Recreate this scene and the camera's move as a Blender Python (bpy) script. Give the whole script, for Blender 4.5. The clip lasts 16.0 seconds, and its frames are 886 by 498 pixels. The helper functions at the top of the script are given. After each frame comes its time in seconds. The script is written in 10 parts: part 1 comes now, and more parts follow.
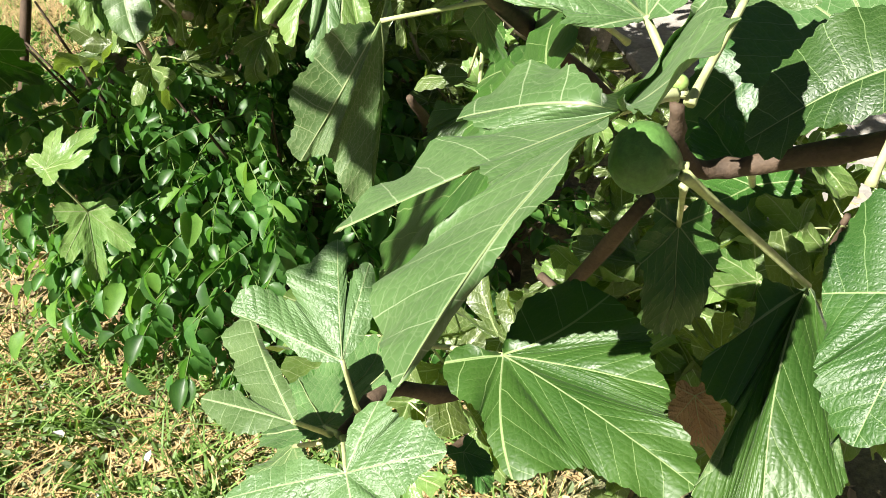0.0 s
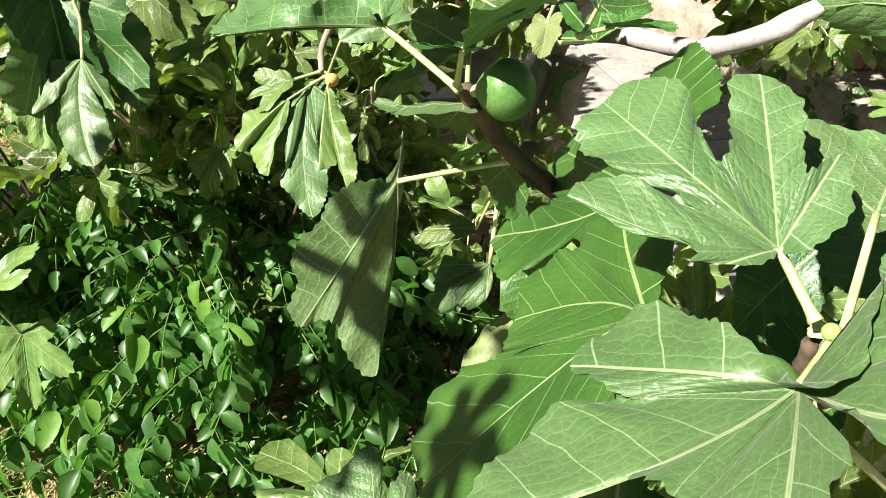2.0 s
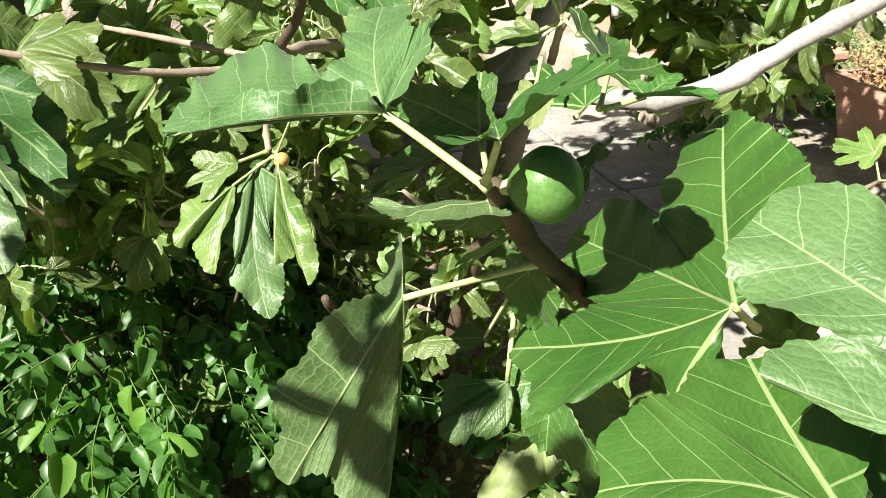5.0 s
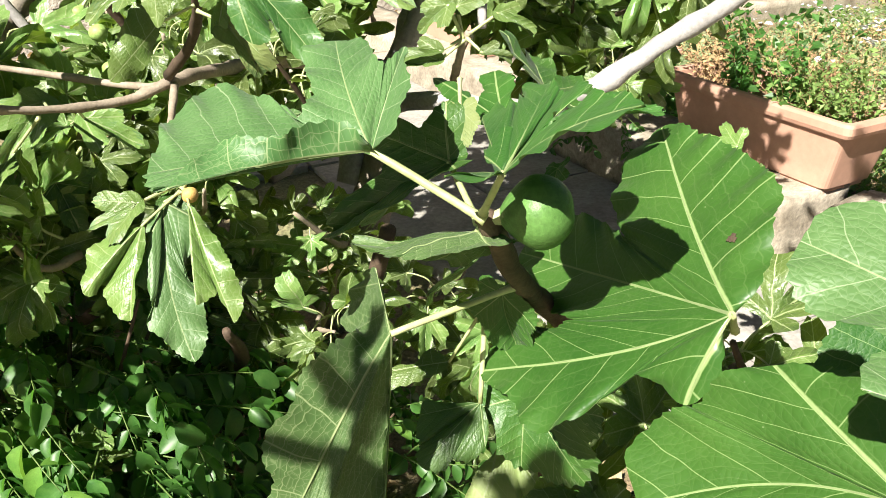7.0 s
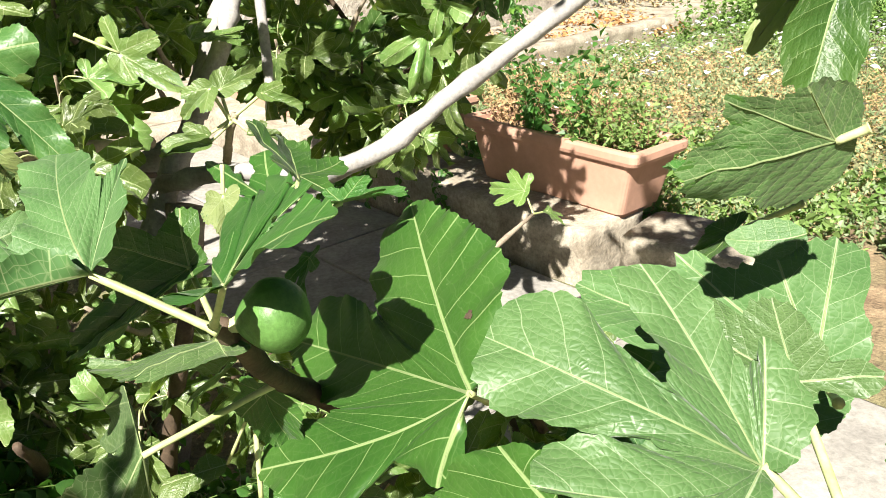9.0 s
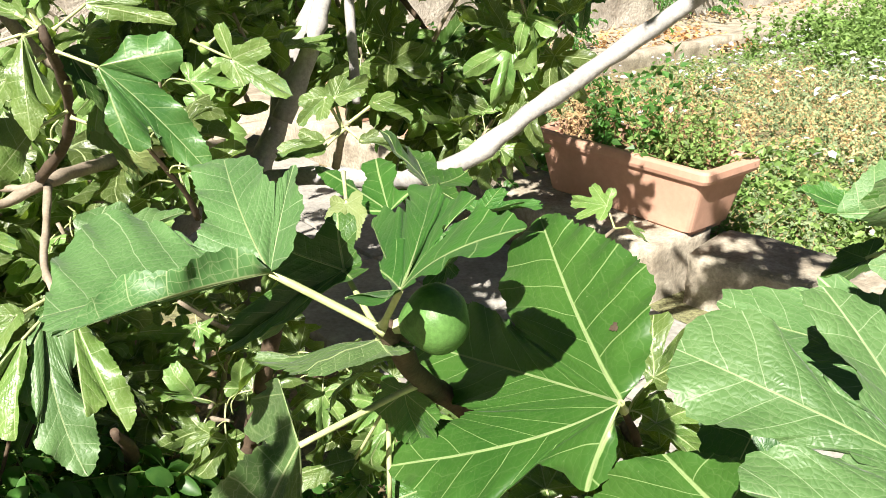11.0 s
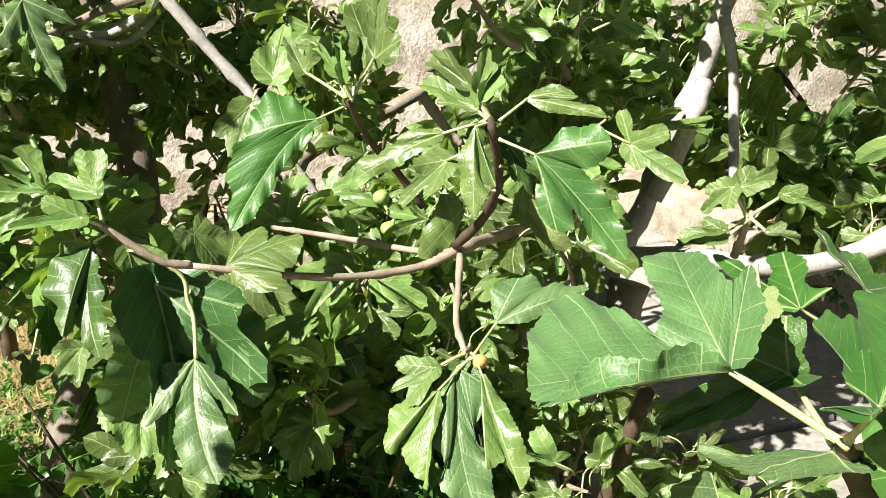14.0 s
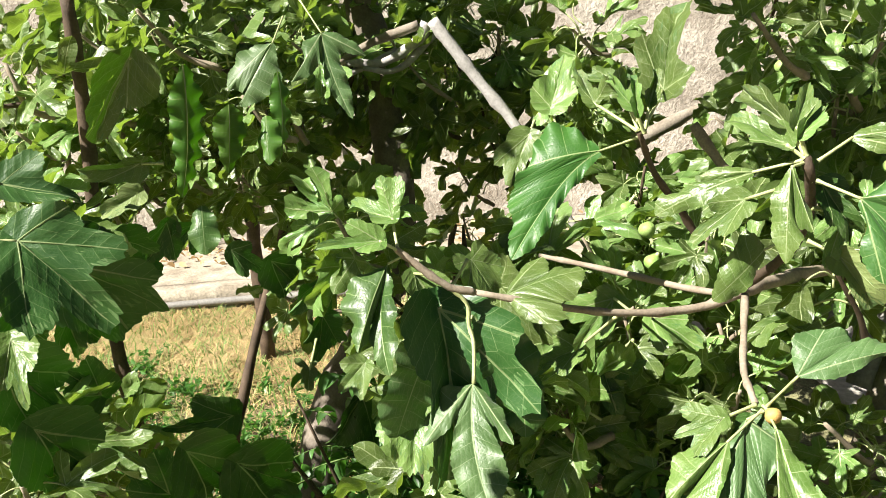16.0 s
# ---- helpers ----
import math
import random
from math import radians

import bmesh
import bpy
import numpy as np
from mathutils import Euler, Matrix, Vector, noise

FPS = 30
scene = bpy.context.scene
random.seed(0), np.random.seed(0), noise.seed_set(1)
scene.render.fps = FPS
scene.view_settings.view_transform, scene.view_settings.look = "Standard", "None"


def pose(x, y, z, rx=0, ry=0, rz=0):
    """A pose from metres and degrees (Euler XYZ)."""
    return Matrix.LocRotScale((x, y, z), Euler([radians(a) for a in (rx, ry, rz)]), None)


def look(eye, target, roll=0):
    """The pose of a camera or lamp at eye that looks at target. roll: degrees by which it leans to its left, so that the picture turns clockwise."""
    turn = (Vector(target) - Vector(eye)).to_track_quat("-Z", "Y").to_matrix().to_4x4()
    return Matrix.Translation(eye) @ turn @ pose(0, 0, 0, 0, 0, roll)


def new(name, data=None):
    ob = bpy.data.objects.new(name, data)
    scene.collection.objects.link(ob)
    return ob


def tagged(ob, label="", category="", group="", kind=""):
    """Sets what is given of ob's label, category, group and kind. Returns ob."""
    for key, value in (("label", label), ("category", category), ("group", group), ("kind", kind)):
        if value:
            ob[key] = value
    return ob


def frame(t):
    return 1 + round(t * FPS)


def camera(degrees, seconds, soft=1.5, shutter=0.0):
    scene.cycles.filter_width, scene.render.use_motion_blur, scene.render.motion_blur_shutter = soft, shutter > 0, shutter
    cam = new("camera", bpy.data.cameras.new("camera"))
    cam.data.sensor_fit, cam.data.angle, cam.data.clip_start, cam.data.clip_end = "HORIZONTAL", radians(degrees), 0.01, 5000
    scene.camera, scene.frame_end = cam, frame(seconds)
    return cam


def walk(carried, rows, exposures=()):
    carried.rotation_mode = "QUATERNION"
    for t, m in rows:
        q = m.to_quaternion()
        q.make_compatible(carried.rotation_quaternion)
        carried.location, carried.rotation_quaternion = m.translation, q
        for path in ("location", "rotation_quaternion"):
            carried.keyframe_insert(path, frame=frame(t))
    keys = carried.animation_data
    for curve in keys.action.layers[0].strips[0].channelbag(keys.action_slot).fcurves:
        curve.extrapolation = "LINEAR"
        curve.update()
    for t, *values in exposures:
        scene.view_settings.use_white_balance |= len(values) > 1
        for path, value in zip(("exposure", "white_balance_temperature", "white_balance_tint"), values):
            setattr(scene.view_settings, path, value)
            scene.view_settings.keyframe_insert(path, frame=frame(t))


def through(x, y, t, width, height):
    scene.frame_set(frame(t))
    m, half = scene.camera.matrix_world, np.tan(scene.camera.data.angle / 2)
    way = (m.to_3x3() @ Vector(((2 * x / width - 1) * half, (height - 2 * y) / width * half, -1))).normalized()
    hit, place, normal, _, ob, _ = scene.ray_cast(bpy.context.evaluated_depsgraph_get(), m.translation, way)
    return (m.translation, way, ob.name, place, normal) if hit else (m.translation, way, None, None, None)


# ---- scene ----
cam = camera(55.2, 16.0, soft=0.5)
PATH = [
    (0, (0.211, 0.25, 1.502), (-0.284, 1.802, 0.341), -2.7),
    (0.5, (0.181, 0.253, 1.525), (-0.306, 1.855, 0.43), -1.5),
    (1, (0.15, 0.265, 1.535), (-0.334, 1.901, 0.491), -1.4),
    (1.5, (0.124, 0.293, 1.535), (-0.295, 1.972, 0.533), -0.2),
    (2, (0.1, 0.329, 1.536), (-0.245, 2.025, 0.533), 0.6),
    (2.5, (0.077, 0.359, 1.537), (-0.18, 2.095, 0.579), 1.6),
    (3, (0.053, 0.369, 1.536), (-0.171, 2.111, 0.581), 1.7),
    (3.5, (0.024, 0.379, 1.535), (-0.193, 2.13, 0.592), 1.3),
    (3.7, (0.014, 0.379, 1.536), (-0.197, 2.136, 0.604), 0.9),
    (5.8, (-0.006, 0.51, 1.502), (-0.155, 2.294, 0.609), -0.8),
    (6, (-0.027, 0.489, 1.519), (-0.096, 2.269, 0.609), 1.0),
    (6.5, (-0.067, 0.47, 1.533), (-0.019, 2.248, 0.62), 0.3),
    (7, (-0.088, 0.474, 1.529), (0.084, 2.261, 0.648), -0.1),
    (7.5, (-0.069, 0.496, 1.532), (0.262, 2.282, 0.696), -0.5),
    (8, (-0.037, 0.499, 1.523), (0.438, 2.292, 0.774), -0.5),
    (8.2, (-0.02, 0.474, 1.552), (0.46, 2.25, 0.768), -1.3),
    (10.3, (-0.057, 0.471, 1.56), (0.587, 2.202, 0.792), -0.5),
    (10.5, (-0.073, 0.473, 1.56), (0.517, 2.228, 0.803), -0.8),
    (11, (-0.098, 0.468, 1.572), (0.353, 2.26, 0.809), -0.8),
    (11.5, (-0.115, 0.474, 1.582), (0.214, 2.309, 0.857), -1.3),
    (12, (-0.142, 0.462, 1.597), (0.054, 2.33, 0.909), -2.1),
    (12.5, (-0.147, 0.463, 1.597), (-0.052, 2.348, 0.936), -2.2),
    (13, (-0.155, 0.462, 1.599), (-0.168, 2.357, 0.96), -2.6),
    (13.5, (-0.174, 0.454, 1.602), (-0.313, 2.354, 0.993), -2.9),
    (14, (-0.188, 0.446, 1.603), (-0.489, 2.335, 1.02), -3.4),
    (14.5, (-0.199, 0.444, 1.608), (-0.606, 2.315, 1.031), -3.3),
    (15, (-0.224, 0.44, 1.613), (-0.759, 2.283, 1.049), -3.2),
    (15.5, (-0.258, 0.437, 1.622), (-0.912, 2.244, 1.07), -3.5),
    (16, (-0.278, 0.438, 1.622), (-1.074, 2.203, 1.121), -4.3),
]
walk(cam, [(t, look(eye, target, roll)) for t, eye, target, roll in PATH])

# ---- light ----
SUN = Vector((-0.42, -0.58, 0.70)).normalized()
world = bpy.data.worlds.new("sky")
scene.world = world
world.use_nodes = True
wn = world.node_tree
sky = wn.nodes.new("ShaderNodeTexSky")
sky.sky_type = "NISHITA"
sky.sun_disc = False
sky.sun_elevation = math.asin(SUN.z)
sky.sun_rotation = math.atan2(SUN.x, SUN.y)
wn.nodes["Background"].inputs["Strength"].default_value = 0.0120
wn.links.new(sky.outputs["Color"], wn.nodes["Background"].inputs["Color"])
sun_data = bpy.data.lights.new("sun", "SUN")
sun_data.energy, sun_data.angle, sun_data.color = 5.0, radians(0.55), (1.0, 0.95, 0.85)
sun = new("sun", sun_data)
sun.matrix_world = look(SUN * 20, (0, 0, 0))
scene.view_settings.exposure = 1.60


# ---- materials ----
def material(name):
    m = bpy.data.materials.new(name)
    m.use_nodes = True
    return m, m.node_tree, m.node_tree.nodes["Principled BSDF"]


def node(tree, kind, **values):
    n = tree.nodes.new(kind)
    for key, value in values.items():
        n.inputs[key.replace("_", " ")].default_value = value
    return n


def ramp(tree, source, *stops):
    n = tree.nodes.new("ShaderNodeValToRGB")
    while len(n.color_ramp.elements) < len(stops):
        n.color_ramp.elements.new(0.5)
    for e, (p, c) in zip(n.color_ramp.elements, stops):
        e.position, e.color = p, (*c, 1)
    tree.links.new(source, n.inputs["Fac"])
    return n.outputs["Color"]


def blend(tree, mode, fac, a, b):
    n = tree.nodes.new("ShaderNodeMix")
    n.data_type, n.blend_type = "RGBA", mode
    for socket, v in ((n.inputs[0], fac), (n.inputs[6], a), (n.inputs[7], b)):
        if isinstance(v, (int, float)):
            socket.default_value = v
        elif isinstance(v, tuple):
            socket.default_value = (*v, 1)
        else:
            tree.links.new(v, socket)
    return n.outputs[2]


def bump(tree, bsdf, height, strength, distance, chained=None):
    n = node(tree, "ShaderNodeBump", Strength=strength, Distance=distance)
    tree.links.new(height, n.inputs["Height"])
    if chained:
        tree.links.new(chained, n.inputs["Normal"])
    tree.links.new(n.outputs["Normal"], bsdf.inputs["Normal"])
    return n.outputs["Normal"]


def coords(tree, kind="Object"):
    return tree.nodes.new("ShaderNodeTexCoord").outputs[kind]


def noise_tex(tree, vector, scale, detail=4.0, rough=0.55):
    n = node(tree, "ShaderNodeTexNoise", Scale=scale, Detail=detail, Roughness=rough)
    tree.links.new(vector, n.inputs["Vector"])
    return n.outputs["Fac"]


def mth(tree, op, a, b=0.0, c=0.0):
    n = tree.nodes.new("ShaderNodeMath")
    n.operation = op
    for socket, v in zip(n.inputs, (a, b, c)):
        if isinstance(v, (int, float)):
            socket.default_value = v
        else:
            tree.links.new(v, socket)
    return n.outputs[0]


def soft(tree, value, low, high, out_low=0.0, out_high=1.0):
    n = node(tree, "ShaderNodeMapRange", From_Min=low, From_Max=high, To_Min=out_low, To_Max=out_high)
    n.interpolation_type = "SMOOTHSTEP"
    tree.links.new(value, n.inputs["Value"])
    return n.outputs["Result"]


def leaf_material(name, dark, light, net, through, gloss, net_amount, share, bump_depth, spread=0.22, sheen=0.06, cells=46.0, lines=8.5, raised=False):
    """A leaf blade: blotches, side veins with quilted fields between them, a fine net, light that shines through."""
    m, t, b = material(name)
    uv = coords(t, "UV")
    lobe = t.nodes.new("ShaderNodeUVMap")
    lobe.uv_map = "Lobe"
    split = t.nodes.new("ShaderNodeSeparateXYZ")
    t.links.new(lobe.outputs["UV"], split.inputs[0])
    along, across = split.outputs[0], split.outputs[1]
    rnd = t.nodes.new("ShaderNodeObjectInfo").outputs["Random"]
    # side veins: they leave the midrib at a slant and bend towards the tip
    wander = noise_tex(t, uv, 7.0, 2.0)
    far = mth(t, "ABSOLUTE", across)
    side = mth(t, "MULTIPLY", mth(t, "GREATER_THAN", across, 0.0), 0.42)
    slant = mth(t, "MULTIPLY_ADD", far, -0.80, mth(t, "MULTIPLY_ADD", mth(t, "MULTIPLY", far, far), -0.55, along))
    count = mth(t, "ADD", mth(t, "MULTIPLY_ADD", slant, lines, mth(t, "MULTIPLY", wander, 0.5)), side)
    near_side = mth(t, "SUBTRACT", 1.0, mth(t, "ABSOLUTE", mth(t, "MULTIPLY_ADD", mth(t, "FRACT", count), 2.0, -1.0)))
    side_line = soft(t, near_side, 0.012, 0.048, 1.0, 0.0)
    field = mth(t, "SINE", mth(t, "MULTIPLY", mth(t, "FLOOR", count), 12.9))
    rung = mth(t, "FRACT", mth(t, "ADD", mth(t, "MULTIPLY_ADD", far, 21.0, mth(t, "MULTIPLY", field, 3.7)), mth(t, "MULTIPLY", wander, 3.0)))
    near_rung = mth(t, "SUBTRACT", 1.0, mth(t, "ABSOLUTE", mth(t, "MULTIPLY_ADD", rung, 2.0, -1.0)))
    rung_line = soft(t, near_rung, 0.02, 0.10, 1.0, 0.0)
    main_line = soft(t, mth(t, "MULTIPLY_ADD", along, 0.006, far), 0.006, 0.011, 1.0, 0.0)
    # the fine net
    warp = t.nodes.new("ShaderNodeVectorMath")
    warp.operation = "MULTIPLY_ADD"
    nz = node(t, "ShaderNodeTexNoise", Scale=9.0, Detail=2.0)
    t.links.new(uv, nz.inputs["Vector"])
    t.links.new(nz.outputs["Color"], warp.inputs[0])
    warp.inputs[1].default_value = (0.03, 0.03, 0.0)
    t.links.new(uv, warp.inputs[2])
    cell = node(t, "ShaderNodeTexVoronoi", Scale=cells)
    cell.feature = "DISTANCE_TO_EDGE"
    t.links.new(warp.outputs["Vector"], cell.inputs["Vector"])
    fine_line = soft(t, cell.outputs["Distance"], 0.0, 0.055, 1.0, 0.0)
    lines_all = mth(t, "MAXIMUM", mth(t, "MAXIMUM", mth(t, "MULTIPLY", side_line, 0.66), main_line), mth(t, "MAXIMUM", mth(t, "MULTIPLY", rung_line, net_amount), mth(t, "MULTIPLY", fine_line, net_amount * 0.6)))
    blotch = noise_tex(t, uv, 5.0, 5.0)
    base = ramp(t, blotch, (0.3, dark), (0.72, light))
    hue = node(t, "ShaderNodeHueSaturation", Saturation=0.97)
    vary = node(t, "ShaderNodeMapRange", To_Min=1.0 - spread, To_Max=1.0 + spread)
    t.links.new(rnd, vary.inputs["Value"])
    t.links.new(vary.outputs["Result"], hue.inputs["Value"])
    shift = node(t, "ShaderNodeMapRange", To_Min=0.483, To_Max=0.510)
    t.links.new(rnd, shift.inputs["Value"])
    t.links.new(shift.outputs["Result"], hue.inputs["Hue"])
    t.links.new(base, hue.inputs["Color"])
    colour = blend(t, "MIX", lines_all, hue.outputs["Color"], net)
    speck = ramp(t, noise_tex(t, uv, 160.0, 2.0), (0.7, (0, 0, 0)), (0.76, (1, 1, 1)))
    colour = blend(t, "MIX", blend(t, "MULTIPLY", 1.0, speck, (0.3, 0.3, 0.3)), colour, (0.32, 0.38, 0.2))
    t.links.new(colour, b.inputs["Base Color"])
    rough = node(t, "ShaderNodeMapRange", To_Min=gloss - 0.08, To_Max=gloss + 0.14)
    t.links.new(blotch, rough.inputs["Value"])
    t.links.new(rough.outputs["Result"], b.inputs["Roughness"])
    b.inputs["Specular IOR Level"].default_value = 0.5
    b.inputs["Sheen Weight"].default_value = sheen
    b.inputs["Sheen Roughness"].default_value = 0.4
    # relief: fields swell between the veins
    swell = soft(t, near_side, 0.0, 0.7)
    step = soft(t, near_rung, 0.0, 0.8)
    pad = soft(t, cell.outputs["Distance"], 0.0, 0.35)
    height = mth(t, "ADD", mth(t, "MULTIPLY_ADD", swell, 0.6, mth(t, "MULTIPLY", step, 0.20)), mth(t, "MULTIPLY_ADD", pad, 0.28, mth(t, "MULTIPLY", wander, 1.3)))
    bump(t, b, height, 1.0, -bump_depth if raised else bump_depth)
    glow = t.nodes.new("ShaderNodeBsdfTranslucent")
    t.links.new(blend(t, "MIX", mth(t, "MULTIPLY", lines_all, 0.55), through, net), glow.inputs["Color"])
    mix = t.nodes.new("ShaderNodeMixShader")
    mix.inputs["Fac"].default_value = share
    t.links.new(b.outputs["BSDF"], mix.inputs[1])
    t.links.new(glow.outputs["BSDF"], mix.inputs[2])
    t.links.new(mix.outputs["Shader"], t.nodes["Material Output"].inputs["Surface"])
    return m


def surface(name, low, high, scale, rough, depth=0.0, fine=0.0, through=None, kind="Object", spread=0.0, spec=0.35, mottle=0.8):
    """A plain rough surface with blotches at two sizes and a little relief."""
    m, t, b = material(name)
    c = coords(t, kind)
    big = noise_tex(t, c, scale, 5.0)
    small = noise_tex(t, c, scale * 9.0, 4.0, 0.65)
    colour = ramp(t, big, (0.32, low), (0.7, high))
    tone = ramp(t, small, (0.25, (0.6, 0.6, 0.6)), (0.75, (1.25, 1.25, 1.25)))
    colour = blend(t, "MULTIPLY", mottle, colour, tone)
    if spread:
        rnd = t.nodes.new("ShaderNodeNewGeometry").outputs["Random Per Island"]
        colour = blend(t, "MULTIPLY", 1.0, colour, ramp(t, rnd, (0.0, (1 - spread,) * 3), (1.0, (1 + spread,) * 3)))
    t.links.new(colour, b.inputs["Base Color"])
    b.inputs["Roughness"].default_value = rough
    b.inputs["Specular IOR Level"].default_value = spec
    if depth:
        first = bump(t, b, big, 0.7, depth)
        bump(t, b, small, 0.7, fine or depth * 0.4, first)
    if through:
        glow = node(t, "ShaderNodeBsdfTranslucent", Color=(*through, 1))
        mix = node(t, "ShaderNodeMixShader", Fac=0.35)
        t.links.new(b.outputs["BSDF"], mix.inputs[1])
        t.links.new(glow.outputs["BSDF"], mix.inputs[2])
        t.links.new(mix.outputs["Shader"], t.nodes["Material Output"].inputs["Surface"])
    return m


BLADE = leaf_material("leaf_top", (0.022, 0.084, 0.010), (0.048, 0.134, 0.017), (0.26, 0.36, 0.14), (0.18, 0.42, 0.03), 0.42, 0.11, 0.20, 0.0005, 0.2, 0.04, 80.0, 8.0)
BLADE_PALE = leaf_material("leaf_top_downy", (0.056, 0.124, 0.034), (0.092, 0.178, 0.054), (0.31, 0.39, 0.22), (0.20, 0.42, 0.07), 0.44, 0.26, 0.20, 0.0006, 0.12, 0.13, 70.0, 8.0)
# darker leaf top: on some leaves, shade is put into its colour
BLADE_DEEP_SHADED = leaf_material("leaf_top_deep_shaded", (0.014, 0.058, 0.008), (0.034, 0.098, 0.015), (0.22, 0.32, 0.13), (0.15, 0.38, 0.03), 0.42, 0.22, 0.18, 0.0004, 0.2, 0.04, 80.0, 8.0)
BLADE_GLOSSY = leaf_material("leaf_top_glossy", (0.028, 0.086, 0.016), (0.072, 0.156, 0.034), (0.28, 0.38, 0.15), (0.28, 0.52, 0.03), 0.38, 0.24, 0.26, 0.0005, 0.2, 0.08, 60.0, 7.4)
# brighter leaf top: sunlight on the middle leaves is put into its colour
BLADE_SUNLIT = leaf_material("leaf_top_sunlit", (0.076, 0.156, 0.028), (0.148, 0.232, 0.054), (0.42, 0.48, 0.24), (0.38, 0.58, 0.05), 0.36, 0.34, 0.27, 0.0006, 0.45, 0.05, 50.0, 6.5)
# backlit glow of the hanging leaves, put into colour and shine-through
BLADE_LIT = leaf_material("leaf_top_backlit", (0.052, 0.130, 0.016), (0.090, 0.186, 0.026), (0.22, 0.32, 0.09), (0.36, 0.66, 0.03), 0.40, 0.12, 0.42, 0.0005, 0.2, 0.03, 50.0, 7.0)
BLADE_SINGLE = leaf_material("leaf_single", (0.046, 0.106, 0.021), (0.126, 0.196, 0.048), (0.42, 0.48, 0.24), (0.38, 0.58, 0.05), 0.35, 0.30, 0.25, 0.0007, 0.6, 0.04, 40.0, 6.0)
UNDER = leaf_material("leaf_under", (0.056, 0.138, 0.036), (0.100, 0.194, 0.060), (0.36, 0.44, 0.21), (0.24, 0.48, 0.04), 0.5, 0.5, 0.28, 0.0005, 0.15, 0.10, 70.0, 7.4, True)
YELLOW = leaf_material("leaf_pale", (0.20, 0.29, 0.09), (0.29, 0.37, 0.13), (0.42, 0.48, 0.22), (0.36, 0.50, 0.10), 0.5, 0.3, 0.40, 0.0005)
DRY = leaf_material("leaf_dry", (0.26, 0.15, 0.06), (0.42, 0.29, 0.14), (0.5, 0.36, 0.2), (0.4, 0.2, 0.05), 0.7, 0.3, 0.25, 0.001)
VEIN = surface("leaf_vein", (0.25, 0.33, 0.14), (0.34, 0.41, 0.21), 6.0, 0.5, through=(0.33, 0.43, 0.12))
PETIOLE = surface("petiole", (0.36, 0.42, 0.17), (0.50, 0.53, 0.28), 18.0, 0.45, 0.001)
BARK = surface("bark_grey", (0.20, 0.165, 0.13), (0.34, 0.30, 0.25), 14.0, 0.85, 0.004, 0.002)
BARK_PALE = surface("bark_pale", (0.27, 0.255, 0.245), (0.42, 0.40, 0.385), 11.0, 0.8, 0.003, 0.0015)
# darker grey bark: the trunk's shade is put into its colour
BARK_SHADED = surface("bark_grey_shaded", (0.11, 0.09, 0.072), (0.21, 0.178, 0.145), 14.0, 0.85, 0.004, 0.002)
BARK_DARK = surface("bark_brown", (0.055, 0.038, 0.026), (0.12, 0.082, 0.055), 22.0, 0.75, 0.003, 0.0015)
TWIG = surface("twig_bark", (0.22, 0.175, 0.13), (0.34, 0.285, 0.22), 24.0, 0.75, 0.002, 0.001)
FIG = surface("fig_skin", (0.060, 0.145, 0.032), (0.095, 0.20, 0.05), 30.0, 0.42, 0.0012, 0.0006)
FIG_PALE = surface("fig_skin_pale", (0.22, 0.36, 0.09), (0.32, 0.45, 0.14), 30.0, 0.5, 0.0012, 0.0006)
FIG_RUST = surface("fig_skin_rusty", (0.45, 0.26, 0.08), (0.6, 0.42, 0.14), 60.0, 0.6, 0.0012)
TERRACOTTA = surface("terracotta", (0.43, 0.245, 0.175), (0.52, 0.315, 0.235), 3.0, 0.75, 0.001, 0.0004, mottle=0.3)
SOIL = surface("soil", (0.09, 0.055, 0.035), (0.30, 0.20, 0.12), 3.0, 0.95, 0.02, 0.01)
CONCRETE = surface("old_concrete", (0.22, 0.185, 0.14), (0.46, 0.41, 0.33), 6.0, 0.95, 0.012, 0.008, mottle=1.0)
SLAB = surface("pale_slab", (0.25, 0.235, 0.215), (0.38, 0.36, 0.325), 5.0, 0.85, 0.006, 0.003)
PLASTER = surface("old_wall_plaster", (0.32, 0.28, 0.235), (0.60, 0.55, 0.48), 3.5, 0.95, 0.05, 0.025, mottle=1.0)
RACHIS = surface("shrub_stem", (0.07, 0.13, 0.03), (0.13, 0.19, 0.05), 9.0, 0.5)
SHRUB = surface("shrub_leaf", (0.036, 0.112, 0.022), (0.080, 0.185, 0.038), 9.0, 0.42, through=(0.14, 0.38, 0.04), spread=0.4, spec=0.45)
SHRUB_NEW = surface("shrub_leaf_young", (0.095, 0.22, 0.035), (0.15, 0.29, 0.05), 9.0, 0.5, through=(0.22, 0.42, 0.05), spread=0.15)
GRASS = surface("grass_blade", (0.12, 0.22, 0.05), (0.24, 0.35, 0.11), 1.3, 0.5, through=(0.2, 0.36, 0.05), spread=0.4)
STRAW = surface("dry_grass", (0.36, 0.26, 0.11), (0.54, 0.41, 0.21), 2.0, 0.8, spread=0.22)
LITTER = surface("leaf_litter", (0.40, 0.25, 0.11), (0.66, 0.48, 0.26), 3.0, 0.85, spread=0.4)
RUST = surface("rusty_dead_leaf", (0.32, 0.15, 0.055), (0.54, 0.31, 0.13), 3.0, 0.85, spread=0.35)
PETAL = surface("pale_petal", (0.66, 0.66, 0.68), (0.82, 0.80, 0.82), 5.0, 0.7, through=(0.7, 0.7, 0.7), spread=0.1)
WEED = surface("weed_leaf", (0.18, 0.25, 0.12), (0.33, 0.40, 0.23), 1.6, 0.6, through=(0.24, 0.4, 0.10), spread=0.25)
